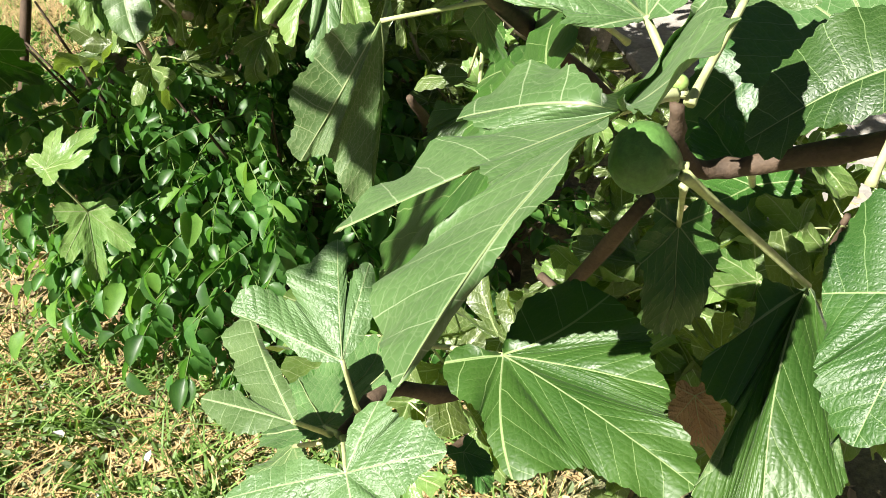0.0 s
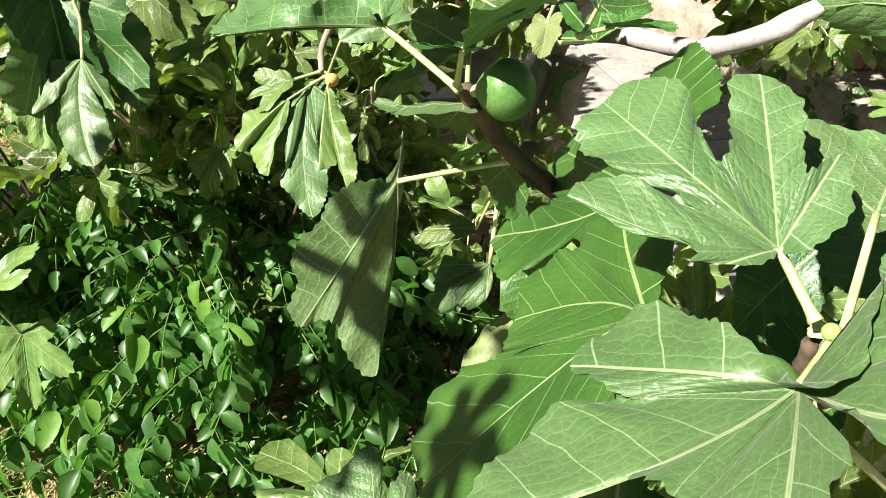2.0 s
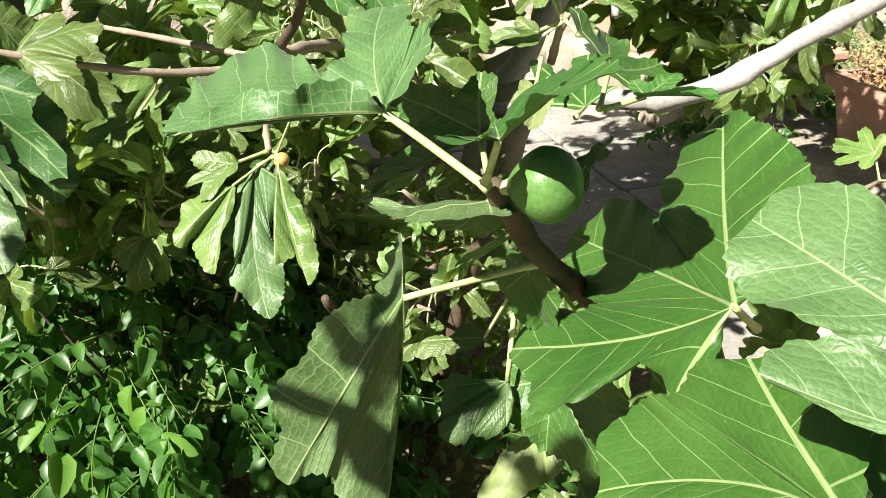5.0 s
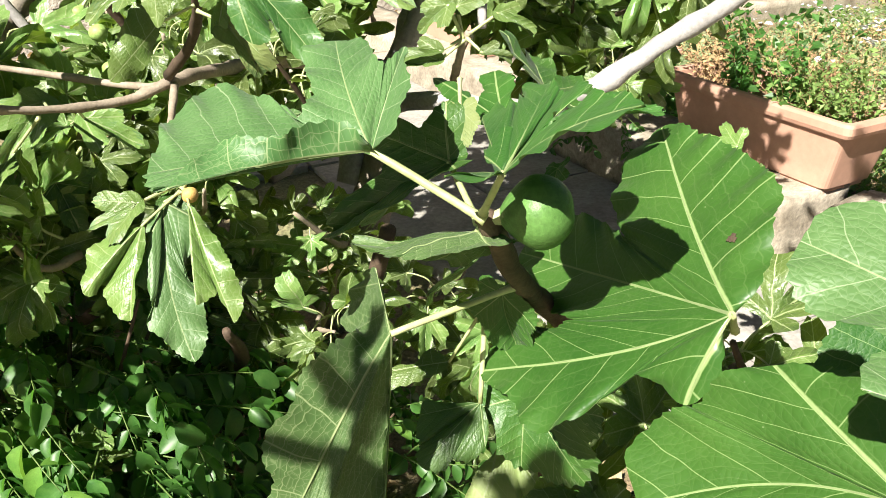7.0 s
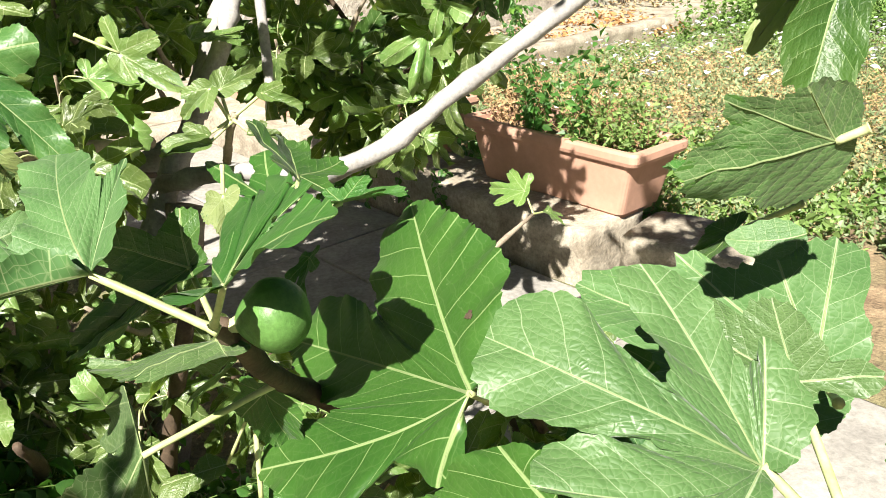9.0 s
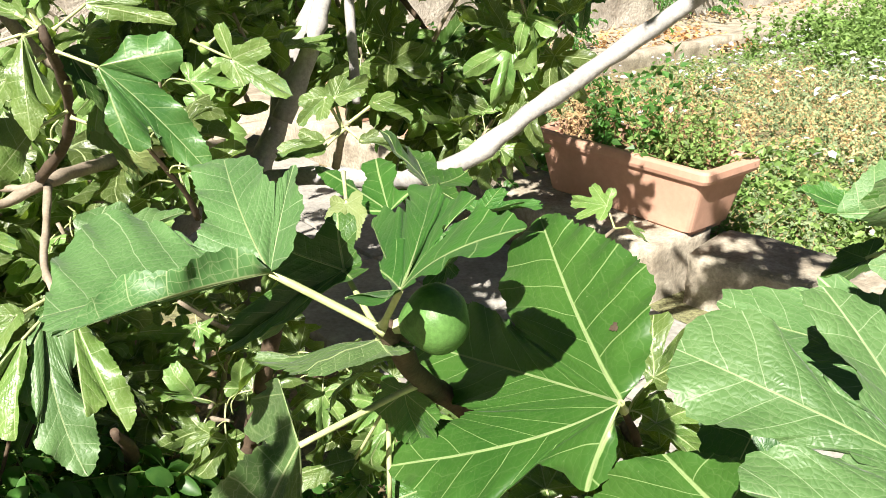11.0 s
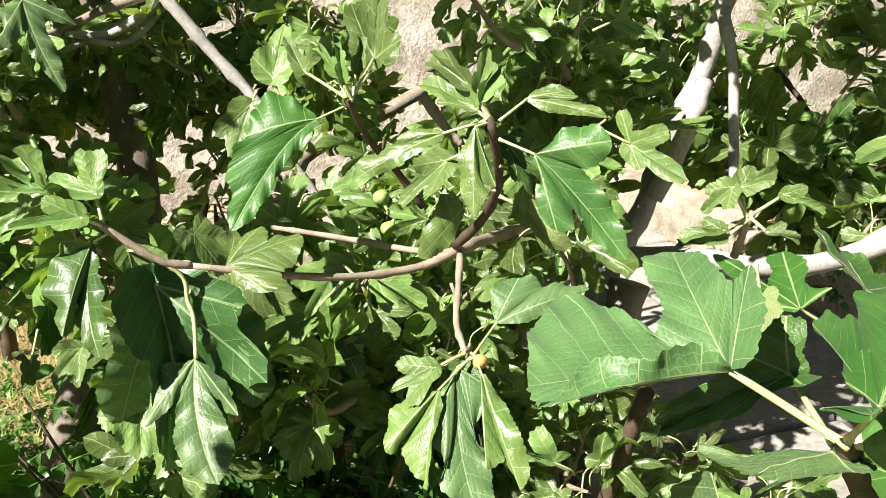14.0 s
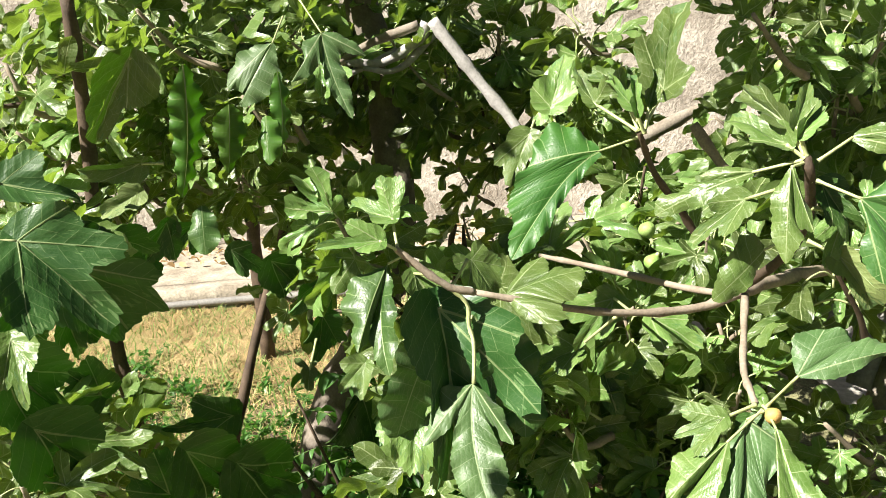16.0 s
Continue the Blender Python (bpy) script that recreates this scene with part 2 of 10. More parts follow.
REDDISH = surface("withered_stem", (0.22, 0.12, 0.06), (0.40, 0.27, 0.14), 3.0, 0.85, spread=0.3)
PIPE = surface("grey_pipe", (0.18, 0.17, 0.16), (0.28, 0.27, 0.25), 8.0, 0.6)


# ---- tools for meshes ----
def part(name, data, mats, parent, label=""):
    """Links a bmesh or a mesh as one mesh object under a thing or a part."""
    if isinstance(data, bmesh.types.BMesh):
        me = bpy.data.meshes.new(name)
        data.to_mesh(me)
        data.free()
        for p in me.polygons:
            p.use_smooth = True
        for m in (mats if isinstance(mats, tuple) else (mats,)):
            me.materials.append(m)
    else:
        me = data
    ob = new(name, me)
    ob.parent = parent
    return tagged(ob, label)


def thing(name, place, label, category, group="", kind=""):
    ob = new(name)
    ob.location = place
    ob.empty_display_size = 0.1
    return tagged(ob, label, category, group, kind)


def spline(points, steps=6):
    """Catmull-Rom through the points, each (x, y, z, ...)."""
    pts = [np.array(p, float) for p in points]
    pts = [2 * pts[0] - pts[1]] + pts + [2 * pts[-1] - pts[-2]]
    out = []
    for a, b, c, d in zip(pts, pts[1:], pts[2:], pts[3:]):
        for k in range(steps):
            u = k / steps
            out.append(0.5 * (2 * b + (c - a) * u + (2 * a - 5 * b + 4 * c - d) * u * u + (3 * b - a - 3 * c + d) * u ** 3))
    out.append(pts[-2])
    return out


def tube(bm, points, sides=8, steps=5, rough=0.0, mat=0, at=(0, 0, 0), knots=0.0):
    """A round limb through points (x, y, z, radius), with slight lumps and rings."""
    path = spline(points, steps)
    rings, up = [], None
    origin = Vector(at)
    for i, p in enumerate(path):
        here = Vector(p[:3])
        way = (Vector(path[min(i + 1, len(path) - 1)][:3]) - Vector(path[max(i - 1, 0)][:3])).normalized()
        if up is None:
            up = way.orthogonal().normalized()
        up = (up - way * up.dot(way)).normalized()
        side = way.cross(up)
        r0 = max(p[3], 0.0003) * (1 + (knots if i % 5 == 2 else 0.0))
        ring = []
        for k in range(sides):
            a = 2 * math.pi * k / sides
            n = up * math.cos(a) + side * math.sin(a)
            r = r0 * (1 + rough * noise.noise((here + n * r0) * (0.5 / max(r0, 0.002))))
            ring.append(bm.verts.new(here + n * r - origin))
        rings.append(ring)
    for a, b in zip(rings, rings[1:]):
        for k in range(sides):
            f = bm.faces.new((a[k], a[(k + 1) % sides], b[(k + 1) % sides], b[k]))
            f.material_index = mat
    for ring, flip in ((rings[0], True), (rings[-1], False)):
        f = bm.faces.new(ring[::-1] if flip else ring)
        f.material_index = mat


def limb(name, points, mat, parent, sides=9, rough=0.25, knots=0.22, label=""):
    bm = bmesh.new()
    tube(bm, points, sides, 5, rough, 0, parent.location, knots)
    return part(name, bm, mat, parent, label)


# ---- fig leaves ----
LOBES = {
    "five": ((0, 1.0, 22), (44, 0.86, 21), (-44, 0.86, 21), (94, 0.52, 27), (-94, 0.52, 27)),
    "three": ((0, 1.0, 26), (50, 0.78, 23), (-50, 0.78, 23), (108, 0.42, 32), (-108, 0.42, 32)),
    "broad": ((0, 1.0, 42), (50, 0.80, 38), (-50, 0.80, 38), (105, 0.55, 42), (-105, 0.55, 42)),
    "finger": ((0, 1.0, 20), (41, 0.84, 18), (-41, 0.84, 18), (88, 0.50, 24), (-88, 0.50, 24)),
    "oval": ((0, 1.0, 46), (52, 0.62, 40), (-52, 0.62, 40), (112, 0.38, 44), (-112, 0.38, 44)),
}


def outline(lobes, sinus, rng, free=1.0):
    """The blade's radius by angle, in units of the midrib."""
    sizes = [(radians(a + free * rng.uniform(-4, 4)), l * (1 + free * rng.uniform(-0.07, 0.06)) if a else 1.0, radians(w)) for a, l, w in lobes]
    phase = rng.uniform(0, 6)
    teeth = rng.randint(46, 60)

    def radius(a):
        total = (sinus * (0.62 + 0.38 * math.cos(a))) ** 7 + 0.12 ** 7
        for centre, length, half in sizes:
            d = abs((a - centre + math.pi) % (2 * math.pi) - math.pi) / half
            if d < 1:
                total += (length * (1 - d ** 2.3) ** 0.5) ** 7
        r = total ** (1 / 7)
        saw = (a * teeth / (2 * math.pi) + phase) % 1.0
        return r * (1 + 0.11 * (abs(saw - 0.4) - 0.3) * min(1, 1.6 * r) + 0.016 * math.sin(a * 17 + phase) + 0.012 * math.sin(a * 29 - phase))

    return radius, sizes


def leaf_mesh(shape="five", sinus=0.5, width=1.0, fold=(8, 8), curl=20.0, cup=0.0, wave=0.03, seed=1, turns=240, rings=7, veins=2, thick=True, top=None, under=None, twist=0.0, lobes=None, tuck=0.0, crease=90.0, crumple=0.9, pleat=2.2):
    """One blade: the petiole joins at the origin, the midrib runs along y, the upper side faces z.
    fold: degrees by which each half rises; curl: degrees by which the midrib bends down; cup: degrees of roll of each half."""
    rng = random.Random(seed)
    radius, sizes = outline(lobes or LOBES[shape], sinus, rng, 0.0 if lobes else 1.0)
    ph = [rng.uniform(0, 6.3) for _ in range(6)]
    sides = width if isinstance(width, tuple) else (width, width)

    def lift(x, y, up=0.0):
        r = math.hypot(x, y)
        a = math.atan2(x, y)
        z = wave * r * r * (math.sin(5 * a + ph[0]) + 0.6 * math.sin(9 * a + ph[1])) + 0.3 * wave * math.sin(6 * x + ph[2]) * math.sin(5 * y + ph[3])
        if veins:
            z += 0.012 * pleat * r * abs(math.sin(3.4 * a)) ** 0.7 + 0.004 * min(r * 3, 1) * math.sin(34 * r + 3 * math.cos(4 * a)) * abs(math.sin(3.6 * a))
        if crumple:
            z += crumple * r * (0.16 * noise.noise(Vector((2.1 * x, 2.1 * y, ph[4]))) + 0.07 * noise.noise(Vector((5.2 * x, 5.2 * y, ph[5]))))
        z += up
        if tuck:
            nx, ny = -math.cos(radians(crease)), math.sin(radians(crease))
            if ny < 0:
                nx, ny = -nx, -ny
            d = x * nx + y * ny
            if d < 0:
                w = radians(tuck) * min(1.0, 0.45 - d / 0.10)
                e = d * math.cos(w) + z * math.sin(w)
                z = z * math.cos(w) - d * math.sin(w)
                x, y = x + nx * (e - d), y + ny * (e - d)
        half = radians(fold[0] if x < 0 else fold[1])
        k = radians(cup) / 0.8
        s = abs(x) * sides[0 if x < 0 else 1]
        if abs(k) > 1e-4:
            ox = (math.sin(half + k * s) - math.sin(half)) / k
            oz = (math.cos(half) - math.cos(half + k * s)) / k
        else:
            ox, oz = s * math.cos(half), s * math.sin(half)
        tilt = half + k * s
        ox, oz = ox - z * math.sin(tilt), oz + z * math.cos(tilt)
        ox = math.copysign(1, x) * ox
        b = radians(curl)
        if abs(b) > 1e-4:
            c = b * y
            rad = 1 / b
            oy, dz = (rad - 0) * math.sin(c), -rad * (1 - math.cos(c))
            oy, oz = oy + oz * math.sin(c), dz + oz * math.cos(c)
        else:
            oy = y
        if twist:
            w = radians(twist) * y
            ox, oz = ox * math.cos(w) - oz * math.sin(w), ox * math.sin(w) + oz * math.cos(w)
        return Vector((ox, oy, oz))

    bm = bmesh.new()
    uv = bm.loops.layers.uv.new("UVMap")
    own = bm.loops.layers.uv.new("Lobe")
    flat = {}

    def point(x, y, up=0.0):
        v = bm.verts.new(lift(x, y, up))
        flat[v] = (0.5 + 0.5 * x, 0.5 + 0.5 * y)
        return v

    def face(vs, mat):
        f = bm.faces.new(vs)
        f.material_index = mat
        f.smooth = True
        cx = sum(2 * flat[v][0] - 1 for v in vs) / len(vs)
        cy = sum(2 * flat[v][1] - 1 for v in vs) / len(vs)
        a = math.atan2(cx, cy)
        c = min(sizes, key=lambda q: abs((a - q[0] + math.pi) % (2 * math.pi) - math.pi) / q[2])[0]
        for l in f.loops:
            l[uv].uv = flat[l.vert]
            x, y = 2 * flat[l.vert][0] - 1, 2 * flat[l.vert][1] - 1
            l[own].uv = (x * math.sin(c) + y * math.cos(c), x * math.cos(c) - y * math.sin(c))

    edge = [(2 * math.pi * k / turns - math.pi) for k in range(turns)]
    far = [radius(a) for a in edge]
    layers = ((0.0, 0), (-0.0025, 1)) if thick else ((0.0, 0),)
    rims = []
    for up, mat in layers:
        hub = point(0, 0, up)
        last = None
        for k in range(1, rings + 1):
            f = (k / rings) ** 0.85
            ring = [point(f * r * math.sin(a), f * r * math.cos(a), up * (0.15 if k == rings else 1.0)) for a, r in zip(edge, far)]
            for i in range(turns):
                j = (i + 1) % turns
                vs = (hub, ring[j], ring[i]) if last is None else (last[i], last[j], ring[j], ring[i])
                face(vs if up < 0 else vs[::-1], mat)
            last = ring
        rims.append(last)

    def strip(x0, y0, a, length, w0, w1, bend, n, up, mat=2):
        pts, x, y = [], x0, y0
        for k in range(n + 1):
            u = k / n
            if math.hypot(x, y) > radius(math.atan2(x, y)) * 0.985:
                break
            pts.append((x, y, w0 + (w1 - w0) * u, a))
            x, y = x + math.sin(a) * length / n, y + math.cos(a) * length / n
            a += bend / n
        last = None
        for x, y, w, a in pts:
            px, py = math.cos(a) * w, -math.sin(a) * w
            row = (point(x - px, y - py, up * 0.25), point(x, y, up), point(x + px, y + py, up * 0.25))
            if last:
                for q in (0, 1):
                    vs = (last[q], last[q + 1], row[q + 1], row[q])
                    face(vs if up < 0 else vs[::-1], mat)
            last = row

    if veins:
        for up in ((0.006, -0.011) if thick else (0.005,)):
            fat = 1.0 if up > 0 else 1.35
            for centre, length, half in sizes:
                strip(0, 0, centre, length * 0.99, 0.0066 * fat * (0.55 + 0.45 * length), 0.0012 * fat, 0.0, 14, up)
    me = bpy.data.meshes.new("fig_leaf")
    bm.to_mesh(me)
    bm.free()
    for m in (top or BLADE, under or UNDER, VEIN):
        me.materials.append(m)
    return me


def frame_of(joint, tip, side, facing):
    """The pose and length of a blade whose midrib runs from joint to tip, which holds side in its plane and faces the way given."""
    j, y = Vector(joint), Vector(tip) - Vector(joint)
    length = y.length
    y.normalize()
    z = y.cross(Vector(side) - j).normalized()
    if z.dot(Vector(facing)) < 0:
        z = -z
    x = y.cross(z)
    m = Matrix((x, y, z)).transposed().to_4x4()
    return Matrix.Translation(j) @ m, length


def stalk(name, start, end, parent, inverse, r=0.0028, mat=None, sag=0.0):
    """A leaf stalk from the twig to the blade's joint."""
    a, b = Vector(start), Vector(end)
    mid = a.lerp(b, 0.5) + Vector((0, 0, -sag))
    bm = bmesh.new()
    tube(bm, [(*a, r * 1.3), (*a.lerp(mid, 0.3), r * 0.9), (*mid, r * 0.85), (*b, r * 0.8)], 7, 3, 0.08)
    ob = part(name, bm, mat or PETIOLE, parent)
    ob.matrix_parent_inverse = inverse
    return ob


def fig_leaf(tree, joint, tip, side, facing, base=None, stalk_r=0.0028, stalk_sag=0.0, label="", **shape):
    """One large leaf, shaped for its place, with its stalk."""
    m, length = frame_of(joint, tip, side, facing)
    ob = part("leaf", leaf_mesh(**shape), None, tree, label)
    full = m @ Matrix.Scale(length, 4)
    ob.matrix_basis = Matrix.Translation(-Vector(tree.location)) @ full
    if base:
        stalk("petiole", base, joint, ob, full.inverted(), stalk_r, None, stalk_sag)
    return ob


def rim_curve(points, steps=12):
    """A smooth margin through the points: centripetal Catmull-Rom, one run of places for each stretch."""
    pts = [2 * points[0] - points[1], *points, 2 * points[-1] - points[-2]]
    runs = []
    for p0, p1, p2, p3 in zip(pts, pts[1:], pts[2:], pts[3:]):
        t1 = max(np.linalg.norm(p1 - p0), 1e-5) ** 0.5
        t2 = t1 + max(np.linalg.norm(p2 - p1), 1e-5) ** 0.5
        t3 = t2 + max(np.linalg.norm(p3 - p2), 1e-5) ** 0.5
        t = np.linspace(t1, t2, steps, endpoint=False)[:, None]
        a1 = (t1 - t) / t1 * p0 + t / t1 * p1
        a2 = (t2 - t) / (t2 - t1) * p1 + (t - t1) / (t2 - t1) * p2
        a3 = (t3 - t) / (t3 - t2) * p2 + (t - t2) / (t3 - t2) * p3
        b1 = (t2 - t) / t2 * a1 + t / t2 * a2
        b2 = (t3 - t) / (t3 - t1) * a2 + (t - t1) / (t3 - t1) * a3
        runs.append((t2 - t) / (t2 - t1) * b1 + (t - t1) / (t2 - t1) * b2)
    return runs


def even(curve, n, power=1.0):
    """The curve at n + 1 steps of its length, closer at its start for a power over one, and its length."""
    gap = np.linalg.norm(np.diff(curve, axis=0), axis=1)
    s = np.concatenate(([0.0], np.cumsum(gap)))
    at = np.linspace(0, 1, n + 1) ** power * s[-1]
    return np.stack([np.interp(at, s, curve[:, k]) for k in range(3)], 1), s[-1]


def blade(tree, joint, rim, base=None, stalk_r=0.0028, stalk_sag=0.0, top=None, under=None, seed=1, label="", tooth=0.0027, wave=0.0035, quilt=0.0003, bow=0.05, arch=0.03, lines=6.8):
    """A large fig leaf grown along its veins. rim goes round the blade against the clock as seen from its upper side: a base
    beside the stalk, then for each lobe its edges, its tip and its edges again, with a sinus between two lobes and a base at
    the end; a vein before a tip bends that lobe's main vein."""
    rng = random.Random(seed)
    j = np.array(joint, float)
    kinds = [k for k, *_ in rim if k != "vein"]
    pts = [np.array(p, float) - j for k, *p in rim if k != "vein"]
    bends = {}
    count = -1
    for k, *p in rim:
        if k == "vein":
            bends[count + 1] = np.array(p, float) - j
        elif k == "tip":
            count += 1
    runs = rim_curve(pts)
    tips = [i for i, k in enumerate(kinds) if k == "tip"]
    size = max(np.linalg.norm(pts[i]) for i in tips)
    fan = sum((np.cross(a, b) for a, b in zip(pts, pts[1:])), np.zeros(3))
    up = fan / np.linalg.norm(fan)
    ey = pts[tips[len(tips) // 2]] / np.linalg.norm(pts[tips[len(tips) // 2]])
    ey = ey - up * (ey @ up)
    ey /= np.linalg.norm(ey)
    ex = np.cross(ey, up)
    bm = bmesh.new()
    uv = bm.loops.layers.uv.new("UVMap")
    own = bm.loops.layers.uv.new("Lobe")
    seen, info, ribs = {}, {}, []
    nv = 10
    vs = np.linspace(0, 1, nv + 1) ** 1.15

    for n, i in enumerate(tips):
        first = max(q for q in range(i) if kinds[q] != "edge")
        last = min(q for q in range(i + 1, len(kinds)) if kinds[q] != "edge")
        tip = pts[i]
        round_tip = max(sum(np.linalg.norm(np.diff(q, axis=0), axis=1).sum() for q in runs[first:i]), sum(np.linalg.norm(np.diff(q, axis=0), axis=1).sum() for q in runs[i:last]))
        nu = int(min(80, max(22, round_tip / 0.0026)))
        mid = bends.get(n, tip * 0.5 + up * arch * np.linalg.norm(tip))
        u = np.linspace(0, 1, nu + 1)[:, None]
        ctrl = 2 * mid - 0.5 * tip
        vein = 2 * u * (1 - u) * ctrl + u * u * tip
        length = np.linalg.norm(tip)
        rib = []
        for half in (-1, 1):
            run = np.concatenate(runs[first:i] + [pts[i][None]]) if half < 0 else np.concatenate(runs[i:last] + [pts[last][None]])[::-1]
            reach = min(1.0, max(0.0, float(run[0] @ tip) / length ** 2))
            edge, far_round = even(run, nu, 1.0 + 1.4 * reach)
            side = edge - vein
            wide = np.linalg.norm(side, axis=1)
            out = side / np.maximum(wide, 1e-6)[:, None]
            arc = np.linspace(0, 1, nu + 1) ** (1.0 + 1.4 * reach) * far_round
            saw = (arc / 0.0098 + 0.35 * np.sin(arc / 0.013) + rng.random()) % 1.0
            fade = np.clip(u[:, 0] / 0.12, 0, 1) * np.clip((1 - u[:, 0]) / 0.06, 0, 1)
            edge = edge + out * (tooth * (1.0 - 2.2 * np.abs(saw - 0.42)) * fade * np.clip(wide / 0.02, 0, 1))[:, None]
            grid = vein[:, None] * (1 - vs)[None, :, None] + edge[:, None] * vs[None, :, None]
            du = np.gradient(grid, axis=0)
            dv = np.gradient(grid, axis=1)
            nrm = np.cross(dv, du) if half < 0 else np.cross(du, dv)
            nrm = nrm / np.maximum(np.linalg.norm(nrm, axis=2), 1e-9)[:, :, None]
            rise = np.clip(u / 0.15, 0, 1)
            rise = rise * rise * (3 - 2 * rise) * np.clip((1 - u) / 0.1, 0, 1)
            v2 = vs[None, :]
            w2 = wide[:, None]
            across = v2 * w2 / size
            rows = u * length / size * lines + (0.42 if half > 0 else 0.0)
            h = 0.0011 * (1 - np.exp(-v2 * w2 / 0.005)) * np.clip(u / 0.4, 0, 1)
            h = h + quilt * np.abs(np.sin(np.pi * (rows + 0.25))) ** 0.8 * np.clip(v2 * w2 / 0.008, 0, 1) * (1 - 0.6 * v2) * np.clip(u / 0.35, 0, 1)
            h = h + wave * v2 ** 2.2 * np.sin(2 * np.pi * (arc[:, None] / 0.047) + rng.uniform(0, 6.3)) * np.clip(w2 / 0.03, 0, 1)
            h = h + rng.uniform(-0.4, 1.0) * bow * v2 * (1 - v2) * w2 * 2
            grid = grid + nrm * (h * rise)[:, :, None]
            ids = []
            for a in range(nu + 1):
                row = []
                for b in range(nv + 1):
                    p = vein[a] * (1 - vs[b]) + edge[a] * vs[b]
                    key = (round(p[0], 5), round(p[1], 5), round(p[2], 5))
                    vert = seen.get(key)
                    if vert is None:
                        q = Vector(grid[a, b])
                        q += Vector(up) * 0.0022 * noise.noise((q + Vector(joint)) * 24.0) * min(1.0, vs[b] * 4 + 0.2)
                        vert = seen[key] = bm.verts.new(q)
                    far = float(vs[b] * wide[a] / size)
                    row.append((vert, (0.5 + 0.5 * float(p @ ex) / size, 0.5 + 0.5 * float(p @ ey) / size), ((float(u[a, 0]) + 0.25 * max(0.0, 0.28 - float(u[a, 0]))) * length / size + 0.8 * far + 0.55 * far * far, half * far), b == nv))
                ids.append(row)
            for a in range(nu):
                for b in range(nv):
                    quad = [ids[a][b], ids[a][b + 1], ids[a + 1][b + 1], ids[a + 1][b]]
                    if half > 0:
                        quad = [quad[0], quad[3], quad[2], quad[1]]
                    kept = []
                    for q in quad:
                        if all(q[0] is not r[0] for r in kept):
                            kept.append(q)
                    if len(kept) < 3:
                        continue
                    try:
                        f = bm.faces.new([q[0] for q in kept])
                    except ValueError:
                        continue
                    for l, q in zip(f.loops, kept):
                        l[uv].uv, l[own].uv = q[1], q[2]
                        info[q[0]] = q[3]
            rib.append([ids[a][1][0] for a in range(nu + 1)])
            spine = [ids[a][0][0] for a in range(nu + 1)]
        ribs.append((spine, rib[0], rib[1], length, nu))
    bm.normal_update()
    shell = list(bm.faces)
    normals = {v: v.normal.copy() for v in bm.verts}
    lower = {v: bm.verts.new(v.co - normals[v] * (0.00012 if info.get(v) else 0.0005)) for v in list(bm.verts)}
    for f in shell:
        g = bm.faces.new([lower[l.vert] for l in reversed(f.loops)])
        g.material_index = 1
        for l, m in zip(g.loops, reversed(f.loops)):
            l[uv].uv, l[own].uv = m[uv].uv, m[own].uv
    # raised main veins, on both sides of the blade
    for spine, left, right, length, nu in ribs:
        for sign, fat in ((1, 1.0), (-1, 1.7)):
            before = None
            for a, v in enumerate(spine[:-1]):
                w = fat * size * (0.0037 * (1 - a / nu) ** 1.2 * (0.5 + 0.5 * length / size) + 0.0011)
                across = right[a].co - left[a].co
                if across.length < 1e-6:
                    continue
                across.normalize()
                n = normals[v] * sign
                c = v.co - (normals[v] * 0.0005 if sign < 0 else Vector())
                row = [bm.verts.new(c - across * w + n * 0.0001), bm.verts.new(c + n * w * 0.55), bm.verts.new(c + across * w + n * 0.0001)]
                if before:
                    for k in (0, 1):
                        face = (before[k], before[k + 1], row[k + 1], row[k])
                        f = bm.faces.new(face if sign < 0 else face[::-1])
                        f.material_index = 2
                before = row
    me = bpy.data.meshes.new("fig_leaf")
    bm.to_mesh(me)
    bm.free()
    me.polygons.foreach_set("use_smooth", [True] * len(me.polygons))
    for m in (top or BLADE, under or UNDER, VEIN):
        me.materials.append(m)
    ob = part("leaf", me, None, tree, label)
    full = Matrix.Translation(joint)
    ob.matrix_basis = Matrix.Translation(-Vector(tree.location)) @ full
    if base:
        stalk("petiole", base, joint, ob, full.inverted(), stalk_r, None, stalk_sag)
    return ob


# ---- the ground, the walls and the planters ----
rng = random.Random(11)


def sheet(name, mat, height, xs, ys, label):
    """An uneven sheet over a grid of places."""
    bm = bmesh.new()
    rows = [[bm.verts.new((x, y, height(x, y))) for x in xs] for y in ys]
    for a, b in zip(rows, rows[1:]):
        for i in range(len(xs) - 1):
            bm.faces.new((a[i], a[i + 1], b[i + 1], b[i]))
    return tagged(part(name, bm, mat, None), label, name, "", "structure")


def relief(x, y):
    return 0.025 * noise.noise(Vector((x, y, 0)) * 1.3) + 0.008 * noise.noise(Vector((x, y, 3)) * 6) - 0.02


